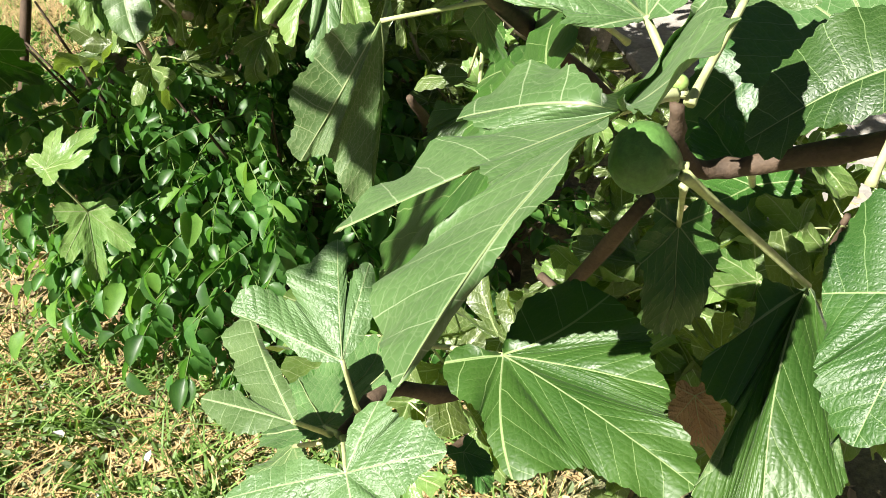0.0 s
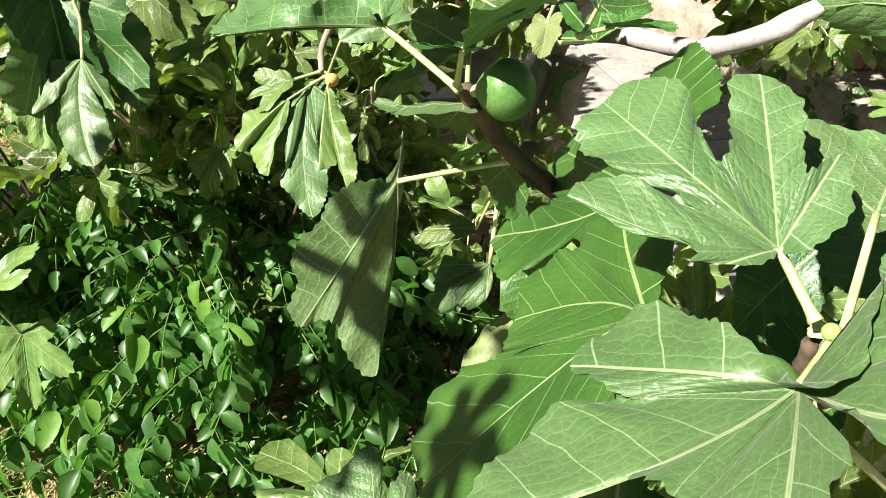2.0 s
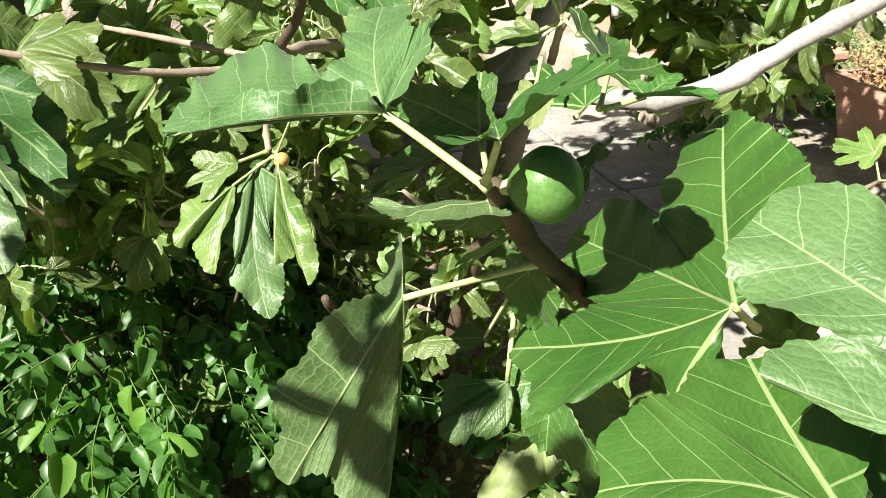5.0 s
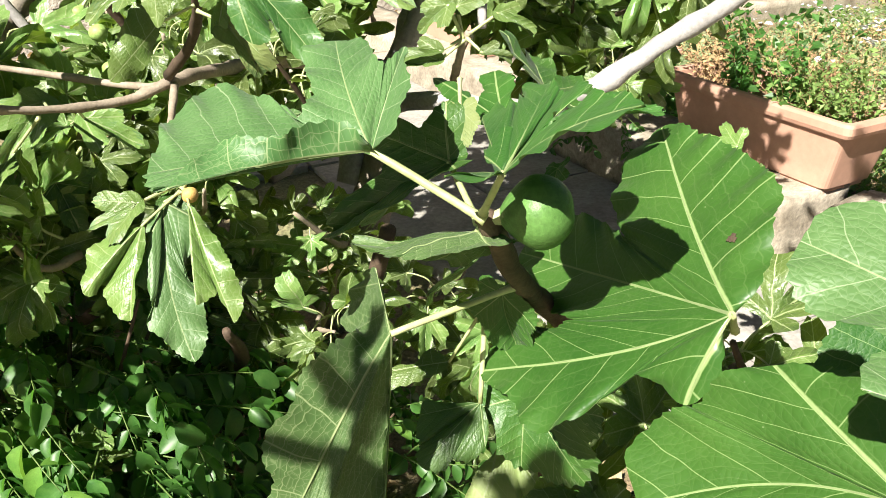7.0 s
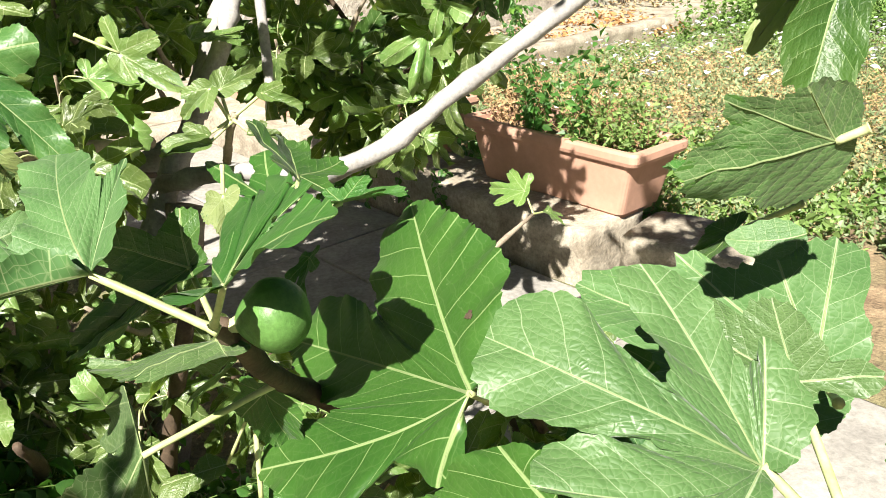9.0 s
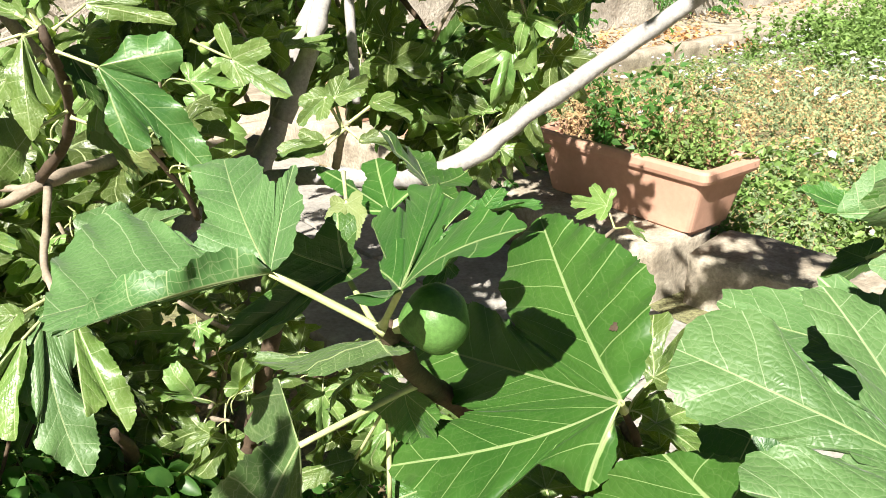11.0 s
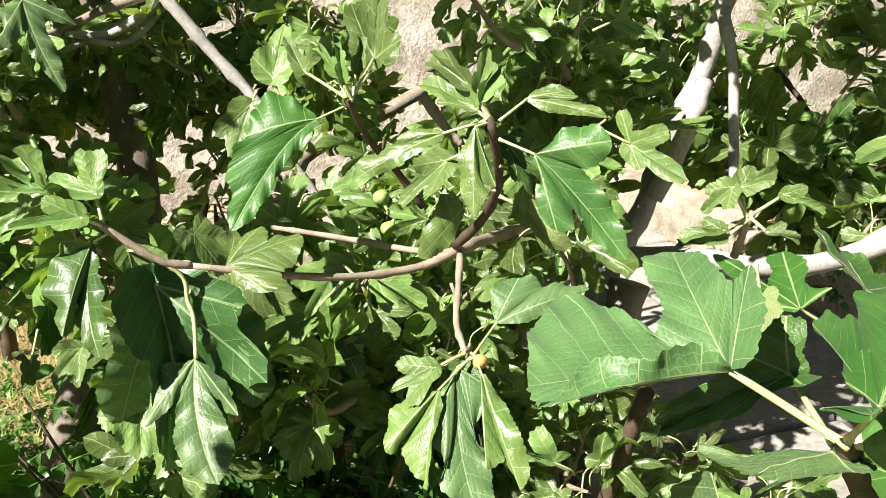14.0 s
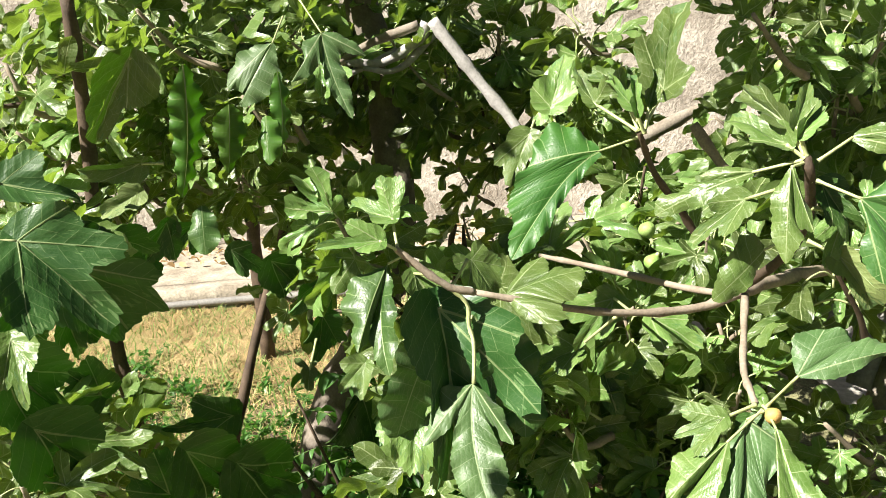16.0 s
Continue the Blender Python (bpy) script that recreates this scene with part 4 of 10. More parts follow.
blade(fig, (0.187, 0.704, 1.335), (("base", 0.189, 0.695, 1.338), ("edge", 0.201, 0.699, 1.342), ("edge", 0.215, 0.710, 1.351), ("edge", 0.218, 0.727, 1.360), ("tip", 0.214, 0.745, 1.369), ("sinus", 0.199, 0.734, 1.362), ("edge", 0.197, 0.755, 1.373), ("edge", 0.196, 0.776, 1.385), ("tip", 0.177, 0.791, 1.392), ("edge", 0.163, 0.788, 1.389), ("edge", 0.163, 0.767, 1.379), ("sinus", 0.158, 0.733, 1.365), ("edge", 0.149, 0.750, 1.370), ("edge", 0.137, 0.781, 1.383), ("edge", 0.118, 0.794, 1.385), ("vein", 0.141, 0.727, 1.361), ("tip", 0.097, 0.787, 1.371), ("edge", 0.086, 0.765, 1.358), ("edge", 0.102, 0.733, 1.356), ("edge", 0.120, 0.725, 1.356), ("sinus", 0.141, 0.710, 1.351), ("edge", 0.119, 0.720, 1.354), ("edge", 0.100, 0.724, 1.354), ("vein", 0.144, 0.691, 1.340), ("tip", 0.085, 0.709, 1.350), ("edge", 0.100, 0.700, 1.346), ("edge", 0.121, 0.692, 1.341), ("sinus", 0.146, 0.687, 1.338), ("edge", 0.146, 0.681, 1.334), ("tip", 0.161, 0.684, 1.335), ("edge", 0.177, 0.686, 1.335), ("base", 0.183, 0.691, 1.337)), base=(0.205, 0.680, 1.312), top=BLADE_PALE, seed=21, stalk_r=0.003)
blade(fig, (0.132, 0.719, 1.278), (("base", 0.136, 0.717, 1.282), ("edge", 0.141, 0.738, 1.296), ("edge", 0.141, 0.768, 1.305), ("tip", 0.117, 0.822, 1.282), ("edge", 0.098, 0.840, 1.260), ("sinus", 0.085, 0.843, 1.243), ("edge", 0.069, 0.854, 1.224), ("edge", 0.057, 0.847, 1.207), ("vein", 0.103, 0.776, 1.245), ("tip", 0.052, 0.820, 1.194), ("edge", 0.047, 0.817, 1.186), ("sinus", 0.052, 0.794, 1.186), ("edge", 0.032, 0.810, 1.162), ("edge", 0.007, 0.828, 1.129), ("edge", -0.013, 0.814, 1.097), ("vein", 0.095, 0.740, 1.227), ("tip", 0.000, 0.742, 1.096), ("edge", 0.029, 0.695, 1.124), ("edge", 0.061, 0.659, 1.158), ("sinus", 0.100, 0.640, 1.209), ("edge", 0.107, 0.620, 1.213), ("tip", 0.124, 0.604, 1.233), ("edge", 0.136, 0.636, 1.259), ("base", 0.130, 0.718, 1.273)), base=(0.157, 0.763, 1.254), top=BLADE, seed=23)
blade(fig, (0.185, 0.612, 1.324), (("base", 0.186, 0.568, 1.350), ("edge", 0.197, 0.531, 1.364), ("edge", 0.203, 0.497, 1.384), ("edge", 0.211, 0.507, 1.388), ("vein", 0.204, 0.549, 1.367), ("tip", 0.228, 0.571, 1.386), ("edge", 0.222, 0.577, 1.381), ("sinus", 0.215, 0.582, 1.374), ("edge", 0.223, 0.609, 1.379), ("tip", 0.230, 0.651, 1.383), ("edge", 0.213, 0.646, 1.369), ("edge", 0.203, 0.608, 1.360), ("sinus", 0.186, 0.583, 1.347), ("edge", 0.176, 0.605, 1.337), ("edge", 0.159, 0.637, 1.330), ("edge", 0.133, 0.665, 1.318), ("edge", 0.108, 0.662, 1.302), ("vein", 0.148, 0.615, 1.322), ("tip", 0.096, 0.646, 1.294), ("edge", 0.110, 0.624, 1.303), ("sinus", 0.122, 0.610, 1.309), ("edge", 0.101, 0.615, 1.297), ("edge", 0.080, 0.607, 1.283), ("edge", 0.068, 0.584, 1.277), ("vein", 0.128, 0.565, 1.313), ("tip", 0.057, 0.559, 1.271), ("edge", 0.076, 0.571, 1.283), ("edge", 0.103, 0.571, 1.298), ("edge", 0.125, 0.561, 1.312), ("sinus", 0.140, 0.540, 1.322), ("edge", 0.133, 0.524, 1.317), ("edge", 0.112, 0.506, 1.302), ("edge", 0.110, 0.479, 1.298), ("edge", 0.125, 0.452, 1.306), ("vein", 0.161, 0.507, 1.337), ("tip", 0.137, 0.428, 1.313), ("edge", 0.144, 0.451, 1.319), ("edge", 0.165, 0.490, 1.339), ("base", 0.185, 0.550, 1.352)), base=(0.207, 0.660, 1.312), top=BLADE_PALE, seed=22, stalk_r=0.003)
blade(fig, (0.100, 0.744, 1.035), (("base", 0.094, 0.739, 1.043), ("edge", 0.067, 0.743, 1.039), ("tip", 0.056, 0.725, 1.033), ("edge", 0.066, 0.704, 1.030), ("sinus", 0.097, 0.680, 1.031), ("edge", 0.111, 0.656, 1.027), ("vein", 0.113, 0.678, 1.034), ("tip", 0.132, 0.633, 1.024), ("edge", 0.152, 0.638, 1.029), ("sinus", 0.178, 0.646, 1.036), ("edge", 0.200, 0.637, 1.038), ("edge", 0.225, 0.628, 1.040), ("vein", 0.175, 0.690, 1.048), ("tip", 0.253, 0.638, 1.047), ("edge", 0.244, 0.674, 1.055), ("sinus", 0.229, 0.688, 1.056), ("tip", 0.230, 0.708, 1.062), ("edge", 0.214, 0.731, 1.065), ("sinus", 0.211, 0.751, 1.070), ("edge", 0.197, 0.769, 1.072), ("vein", 0.140, 0.755, 1.057), ("tip", 0.176, 0.792, 1.074), ("edge", 0.138, 0.804, 1.069), ("edge", 0.110, 0.781, 1.057), ("base", 0.099, 0.743, 1.045)), base=(0.029, 0.770, 1.008), top=BLADE, quilt=0.0, seed=26)
blade(fig, (0.307, 0.734, 1.150), (("base", 0.302, 0.719, 1.157), ("edge", 0.278, 0.725, 1.155), ("edge", 0.272, 0.693, 1.145), ("edge", 0.261, 0.680, 1.141), ("tip", 0.245, 0.663, 1.135), ("edge", 0.252, 0.642, 1.124), ("sinus", 0.265, 0.639, 1.124), ("edge", 0.267, 0.628, 1.114), ("edge", 0.257, 0.612, 1.099), ("tip", 0.247, 0.598, 1.086), ("edge", 0.262, 0.593, 1.085), ("sinus", 0.271, 0.597, 1.088), ("vein", 0.288, 0.655, 1.133), ("tip", 0.287, 0.577, 1.080), ("edge", 0.307, 0.588, 1.091), ("sinus", 0.326, 0.607, 1.108), ("edge", 0.323, 0.628, 1.121), ("tip", 0.336, 0.647, 1.133), ("edge", 0.319, 0.672, 1.142), ("edge", 0.313, 0.701, 1.153), ("base", 0.308, 0.718, 1.158)), base=(0.218, 0.683, 1.253), top=BLADE, quilt=0.0, seed=27, stalk_r=0.0032)
blade(fig, (-0.006, 0.671, 1.072), (("base", -0.003, 0.674, 1.073), ("edge", 0.006, 0.692, 1.083), ("edge", 0.006, 0.716, 1.097), ("tip", -0.006, 0.741, 1.112), ("edge", -0.016, 0.733, 1.108), ("sinus", -0.019, 0.722, 1.102), ("edge", -0.027, 0.746, 1.116), ("tip", -0.037, 0.753, 1.121), ("edge", -0.051, 0.736, 1.112), ("edge", -0.067, 0.721, 1.104), ("sinus", -0.056, 0.704, 1.093), ("edge", -0.082, 0.707, 1.097), ("edge", -0.099, 0.701, 1.095), ("tip", -0.103, 0.687, 1.087), ("edge", -0.077, 0.683, 1.083), ("edge", -0.055, 0.675, 1.077), ("edge", -0.032, 0.667, 1.071), ("base", -0.009, 0.669, 1.071)), base=(-0.001, 0.675, 1.015), top=BLADE_PALE, seed=41, stalk_r=0.0024)
blade(fig, (-0.021, 0.613, 1.063), (("base", -0.018, 0.616, 1.066), ("edge", -0.033, 0.637, 1.068), ("edge", -0.073, 0.677, 1.065), ("tip", -0.105, 0.711, 1.065), ("edge", -0.118, 0.698, 1.053), ("edge", -0.101, 0.671, 1.050), ("sinus", -0.070, 0.637, 1.050), ("edge", -0.096, 0.648, 1.042), ("tip", -0.119, 0.645, 1.030), ("edge", -0.092, 0.623, 1.034), ("edge", -0.062, 0.610, 1.043), ("base", -0.025, 0.610, 1.061)), base=(-0.024, 0.667, 0.991), top=BLADE_PALE, seed=42, stalk_r=0.0024)
blade(fig, (0.019, 0.604, 1.031), (("base", 0.013, 0.606, 1.031), ("edge", -0.021, 0.611, 1.025), ("edge", -0.045, 0.602, 1.015), ("tip", -0.073, 0.583, 0.999), ("edge", -0.041, 0.568, 0.999), ("sinus", -0.005, 0.581, 1.013), ("edge", 0.013, 0.568, 1.011), ("tip", 0.044, 0.563, 1.016), ("sinus", 0.058, 0.584, 1.030), ("edge", 0.073, 0.604, 1.043), ("tip", 0.089, 0.620, 1.055), ("edge", 0.068, 0.635, 1.058), ("sinus", 0.047, 0.641, 1.056), ("tip", 0.029, 0.651, 1.058), ("edge", 0.016, 0.642, 1.050), ("edge", 0.014, 0.621, 1.038), ("base", 0.018, 0.608, 1.033)), base=(-0.011, 0.663, 0.995), top=BLADE_PALE, seed=43, stalk_r=0.0024)
blade(fig, (0.325, 0.693, 1.327), (("base", 0.328, 0.698, 1.331), ("edge", 0.306, 0.725, 1.342), ("edge", 0.280, 0.722, 1.330), ("edge", 0.259, 0.705, 1.310), ("vein", 0.291, 0.690, 1.311), ("tip", 0.246, 0.673, 1.282), ("edge", 0.262, 0.663, 1.281), ("edge", 0.276, 0.670, 1.292), ("edge", 0.308, 0.674, 1.307), ("base", 0.330, 0.683, 1.321)), base=(0.312, 0.677, 1.262), top=BLADE_DEEP_SHADED, seed=25)
blade(fig, (0.330, 0.595, 1.256), (("base", 0.330, 0.600, 1.259), ("edge", 0.324, 0.627, 1.271), ("edge", 0.313, 0.645, 1.275), ("edge", 0.298, 0.639, 1.261), ("edge", 0.292, 0.627, 1.249), ("tip", 0.289, 0.610, 1.237), ("edge", 0.292, 0.591, 1.228), ("sinus", 0.290, 0.576, 1.218), ("edge", 0.295, 0.555, 1.208), ("tip", 0.304, 0.542, 1.206), ("edge", 0.315, 0.541, 1.214), ("edge", 0.329, 0.557, 1.232), ("base", 0.331, 0.589, 1.253)), top=BLADE_DEEP_SHADED, seed=28)
fig_leaf(fig, (0.240, 0.750, 1.337), (0.200, 0.820, 1.355), (0.310, 0.783, 1.365), (-0.20, -0.35, 0.91), (0.215, 0.672, 1.302), sinus=0.55, curl=4, fold=(3, 3), seed=24, top=BLADE_PALE, lobes=((0, 1.0, 28), (51, 0.62, 28), (140, 0.49, 28)))
fig_leaf(fig, (0.287, 0.797, 1.437), (0.201, 0.804, 1.429), (0.297, 0.819, 1.353), (0.05, 0.96, 0.26), (0.298, 0.788, 1.445), sinus=0.6, fold=(0, 0), curl=4, seed=54, lobes=((0, 1.0, 25), (-28, 0.84, 13), (-54, 0.49, 25)))
fig_leaf(fig, (0.325, 0.825, 1.282), (0.230, 0.954, 1.301), (0.446, 0.904, 1.354), (-0.30, -0.35, 0.89), (0.299, 0.778, 1.293), sinus=0.62, fold=(3, 3), curl=4, seed=59, top=BLADE_PALE, lobes=((0, 1.0, 24), (24, 0.7, 13), (56, 0.55, 13), (79, 0.67, 24)))
fig_leaf(fig, (0.362, 0.885, 1.531), (0.321, 0.858, 1.442), (0.275, 0.929, 1.559), (-0.30, -0.86, 0.41), sinus=0.45, fold=(8, 8), curl=6, seed=51, lobes=((0, 1.0, 28), (42, 0.69, 15), (63, 0.55, 24)))
fig_leaf(fig, (-0.016, 0.983, 1.290), (-0.099, 0.999, 1.272), (-0.054, 1.042, 1.226), (-0.10, -0.88, 0.47), (-0.014, 0.976, 1.298), shape="broad", sinus=0.55, fold=(5, 40), curl=18, wave=0.03, seed=7, width=0.78)
fig_leaf(fig, (-0.027, 1.061, 1.311), (-0.125, 1.097, 1.247), (-0.069, 1.157, 1.278), (-0.07, -0.92, 0.39), (-0.015, 0.985, 1.295), shape="three", sinus=0.5, fold=(10, 60), curl=14, seed=8, width=0.78)
blade(fig, (0.075, 1.418, 1.224), (("base", 0.077, 1.414, 1.225), ("edge", 0.093, 1.419, 1.235), ("tip", 0.111, 1.428, 1.247), ("edge", 0.093, 1.442, 1.239), ("sinus", 0.090, 1.460, 1.240), ("edge", 0.100, 1.502, 1.253), ("tip", 0.084, 1.554, 1.251), ("edge", 0.068, 1.553, 1.242), ("edge", 0.064, 1.511, 1.232), ("sinus", 0.055, 1.502, 1.225), ("edge", 0.038, 1.577, 1.227), ("tip", 0.011, 1.640, 1.221), ("edge", 0.019, 1.577, 1.215), ("edge", 0.040, 1.502, 1.216), ("sinus", 0.047, 1.481, 1.217), ("edge", 0.034, 1.489, 1.211), ("tip", 0.026, 1.486, 1.205), ("edge", 0.051, 1.446, 1.214), ("base", 0.069, 1.416, 1.220)), base=(0.047, 1.139, 1.300), top=BLADE, seed=9, stalk_r=0.0022)
fig_leaf(fig, (0.079, 1.225, 1.317), (0.088, 1.335, 1.330), (0.130, 1.315, 1.301), (-0.24, -0.92, 0.32), (0.067, 1.157, 1.302), shape="three", fold=(14, 14), curl=10, seed=10, width=0.78)
fig_leaf(fig, (0.097, 1.113, 1.326), (0.153, 1.116, 1.329), (0.133, 1.169, 1.330), (-0.29, -0.89, 0.36), (0.065, 1.097, 1.320), shape="three", fold=(30, 30), curl=10, wave=0.06, seed=11, width=0.78)
fig_leaf(fig, (0.066, 1.105, 1.286), (0.048, 1.076, 1.265), (0.030, 1.133, 1.255), (-0.25, -0.88, 0.41), shape="three", curl=12, seed=12, width=0.78)
fig_leaf(fig, (0.016, 1.358, 1.260), (0.013, 1.325, 1.229), (-0.010, 1.359, 1.252), (-0.14, -0.93, 0.34), (0.022, 1.417, 1.278), shape="broad", top=YELLOW, curl=20, seed=13, width=0.78)
blade(fig, (0.024, 1.085, 1.040), (("base", 0.017, 1.073, 1.025), ("edge", 0.006, 1.070, 1.018), ("edge", -0.008, 1.058, 1.001), ("edge", -0.019, 1.049, 0.987), ("edge", -0.021, 1.038, 0.974), ("vein", 0.000, 1.043, 0.993), ("tip", -0.025, 1.025, 0.959), ("edge", -0.006, 1.028, 0.968), ("edge", 0.010, 1.034, 0.980), ("edge", 0.026, 1.041, 0.993), ("sinus", 0.037, 1.043, 0.999), ("tip", 0.050, 1.049, 1.009), ("edge", 0.052, 1.061, 1.023), ("edge", 0.038, 1.070, 1.029), ("base", 0.026, 1.073, 1.028)), top=YELLOW, under=YELLOW, seed=14, tooth=0.001, wave=0.005)
fig_leaf(fig, (0.039, 1.061, 1.097), (0.088, 1.019, 1.029), (0.015, 1.051, 1.014), (-0.17, -0.79, 0.58), shape="broad", curl=14, seed=15, width=0.78)
blade(fig, (0.000, 1.059, 1.093), (("base", -0.009, 1.061, 1.093), ("edge", -0.029, 1.063, 1.091), ("edge", -0.047, 1.067, 1.091), ("tip", -0.052, 1.060, 1.083), ("edge", -0.055, 1.049, 1.071), ("sinus", -0.052, 1.043, 1.066), ("edge", -0.056, 1.038, 1.059), ("vein", -0.026, 1.043, 1.077), ("tip", -0.052, 1.029, 1.052), ("edge", -0.035, 1.025, 1.052), ("sinus", -0.027, 1.030, 1.058), ("edge", -0.013, 1.027, 1.058), ("tip", 0.001, 1.033, 1.067), ("edge", 0.005, 1.044, 1.079), ("base", 0.003, 1.055, 1.090)), top=BLADE_GLOSSY, seed=16, base=(0.005, 1.074, 1.180))
blade(fig, (-0.022, 1.103, 1.107), (("base", -0.024, 1.107, 1.110), ("edge", -0.039, 1.113, 1.113), ("edge", -0.052, 1.105, 1.105), ("edge", -0.067, 1.106, 1.104), ("tip", -0.078, 1.102, 1.100), ("edge", -0.081, 1.091, 1.091), ("edge", -0.061, 1.091, 1.093), ("edge", -0.041, 1.094, 1.098), ("base", -0.025, 1.097, 1.103)), top=BLADE_SUNLIT, seed=19, base=(0.005, 1.074, 1.180), stalk_r=0.0018)
fig_leaf(fig, (0.013, 1.042, 1.208), (0.023, 1.046, 1.142), (-0.001, 1.060, 1.156), (-0.15, -0.86, 0.49), shape="oval", curl=24, seed=17, width=0.78)
fig_leaf(fig, (-0.009, 1.073, 1.218), (-0.049, 1.101, 1.176), (-0.015, 1.143, 1.177), (-0.12, -0.88, 0.46), shape="three", curl=24, seed=18, width=0.78)
limb("branch", [(0.133, 1.125, 1.082, 0.0100), (0.070, 1.092, 1.155, 0.0090), (0.020, 1.020, 1.234, 0.0082), (-0.009, 0.973, 1.299, 0.0075), (-0.015, 0.973, 1.310, 0.0040)], BARK_DARK, fig)
# the near twig
blade(fig, (0.303, 0.944, 1.244), (("base", 0.298, 0.947, 1.246), ("edge", 0.258, 0.954, 1.238), ("edge", 0.222, 0.945, 1.211), ("vein", 0.259, 0.929, 1.206), ("tip", 0.215, 0.901, 1.154), ("edge", 0.234, 0.883, 1.139), ("edge", 0.261, 0.893, 1.163), ("edge", 0.286, 0.920, 1.208), ("base", 0.305, 0.939, 1.238)), base=(0.420, 0.930, 1.230), top=BLADE_DEEP_SHADED, seed=64)
fig_leaf(fig, (0.265, 0.784, 1.192), (0.230, 0.844, 1.214), (0.286, 0.892, 1.234), (-0.09, -0.86, 0.50), (0.258, 0.738, 1.231), shape="broad", curl=10, seed=29, width=0.78)
fig_leaf(fig, (0.222, 0.852, 1.108), (0.229, 0.797, 1.034), (0.261, 0.838, 1.055), (-0.01, -0.84, 0.55), (0.220, 0.766, 1.196), shape="oval", curl=16, seed=30, width=0.78)
fig_leaf(fig, (0.257, 0.825, 0.948), (0.270, 0.797, 0.894), (0.287, 0.813, 0.939), (-0.06, -0.72, 0.69), shape="oval", top=DRY, under=UNDER, curl=40, wave=0.1, seed=32, label="withered brown leaf", width=0.78)
limb("branch", [(0.400, 0.650, 1.320, 0.0070), (0.351, 0.685, 1.299, 0.0068), (0.320, 0.705, 1.274, 0.0066), (0.260, 0.730, 1.239, 0.0062), (0.226, 0.722, 1.236, 0.0056), (0.212, 0.703, 1.262, 0.0050), (0.209, 0.692, 1.292, 0.0042)], BARK_DARK, fig)
# the low twig by the grass
fig_leaf(fig, (-0.043, 0.694, 0.967), (-0.034, 0.832, 0.948), (-0.080, 0.768, 0.937), (-0.34, 0.60, -0.72), (-0.017, 0.669, 0.990), shape="broad", fold=(-10, -10), curl=6, seed=44, width=0.78)
fig_leaf(fig, (-0.085, 0.707, 0.916), (-0.129, 0.688, 0.871), (-0.130, 0.741, 0.883), (-0.37, 0.57, -0.73), (-0.027, 0.676, 0.973), shape="broad", curl=8, seed=45, width=0.78)
fig_leaf(fig, (0.050, 0.791, 0.853), (0.083, 0.770, 0.829), (0.049, 0.752, 0.848), (0.19, -0.63, 0.75), shape="broad", curl=8, seed=46, width=0.78)
limb("branch", [(0.196, 0.863, 1.125, 0.0060), (0.117, 0.894, 0.971, 0.0070), (0.052, 0.808, 0.923, 0.0075), (0.006, 0.728, 0.989, 0.0070), (-0.015, 0.671, 0.990, 0.0055)], BARK_DARK, fig)
# leaves that hang in beside the planters
fig_leaf(fig, (0.360, 0.914, 1.510), (0.329, 0.926, 1.455), (0.349, 0.975, 1.528), (-0.86, -0.29, 0.43), sinus=0.4, top=YELLOW, under=YELLOW, fold=(20, 20), seed=52, curl=0, wave=0.05, turns=150, rings=6, lobes=((0, 1.0, 13), (13, 0.65, 22), (-15, 0.71, 22)))
blade(fig, (0.371, 0.898, 1.337), (("base", 0.371, 0.900, 1.340), ("edge", 0.359, 0.911, 1.344), ("edge", 0.340, 0.921, 1.339), ("vein", 0.349, 0.909, 1.331), ("tip", 0.326, 0.925, 1.330), ("edge", 0.336, 0.912, 1.321), ("edge", 0.352, 0.900, 1.321), ("base", 0.371, 0.896, 1.333)), top=UNDER, under=BLADE, seed=55, lines=8.0)
blade(fig, (0.378, 0.908, 1.381), (("base", 0.379, 0.910, 1.384), ("edge", 0.365, 0.934, 1.406), ("edge", 0.346, 0.944, 1.402), ("edge", 0.327, 0.948, 1.386), ("vein", 0.339, 0.927, 1.368), ("tip", 0.309, 0.944, 1.363), ("edge", 0.324, 0.933, 1.361), ("edge", 0.343, 0.921, 1.363), ("edge", 0.362, 0.910, 1.367), ("base", 0.379, 0.905, 1.377)), top=UNDER, under=BLADE, seed=56, lines=9.0)
fig_leaf(fig, (0.373, 0.978, 1.307), (0.354, 1.008, 1.279), (0.383, 1.025, 1.304), (-0.62, -0.70, 0.35), (0.402, 0.938, 1.341), shape="broad", curl=14, seed=57, width=0.78)
fig_leaf(fig, (0.380, 1.013, 1.333), (0.364, 1.057, 1.347), (0.407, 1.049, 1.344), (-0.61, -0.73, 0.31), (0.390, 0.958, 1.359), shape="oval", curl=14, seed=58, width=0.78)
fig_leaf(fig, (0.689, 2.099, 0.938), (0.633, 2.179, 0.932), (0.637, 2.103, 0.889), (-0.40, -0.86, 0.33), (0.700, 2.075, 0.891), shape="five", seed=60, curl=10, top=BLADE_SUNLIT, width=0.78)
fig_leaf(fig, (0.708, 2.021, 0.915), (0.741, 1.992, 0.888), (0.737, 2.069, 0.922), (-0.42, -0.84, 0.35), (0.700, 2.075, 0.891), shape="five", seed=61, curl=10, top=BLADE_SUNLIT, width=0.78)
limb("twig", [(0.561, 1.999, 0.847, 0.0060), (0.700, 2.075, 0.891, 0.0040)], TWIG, fig)
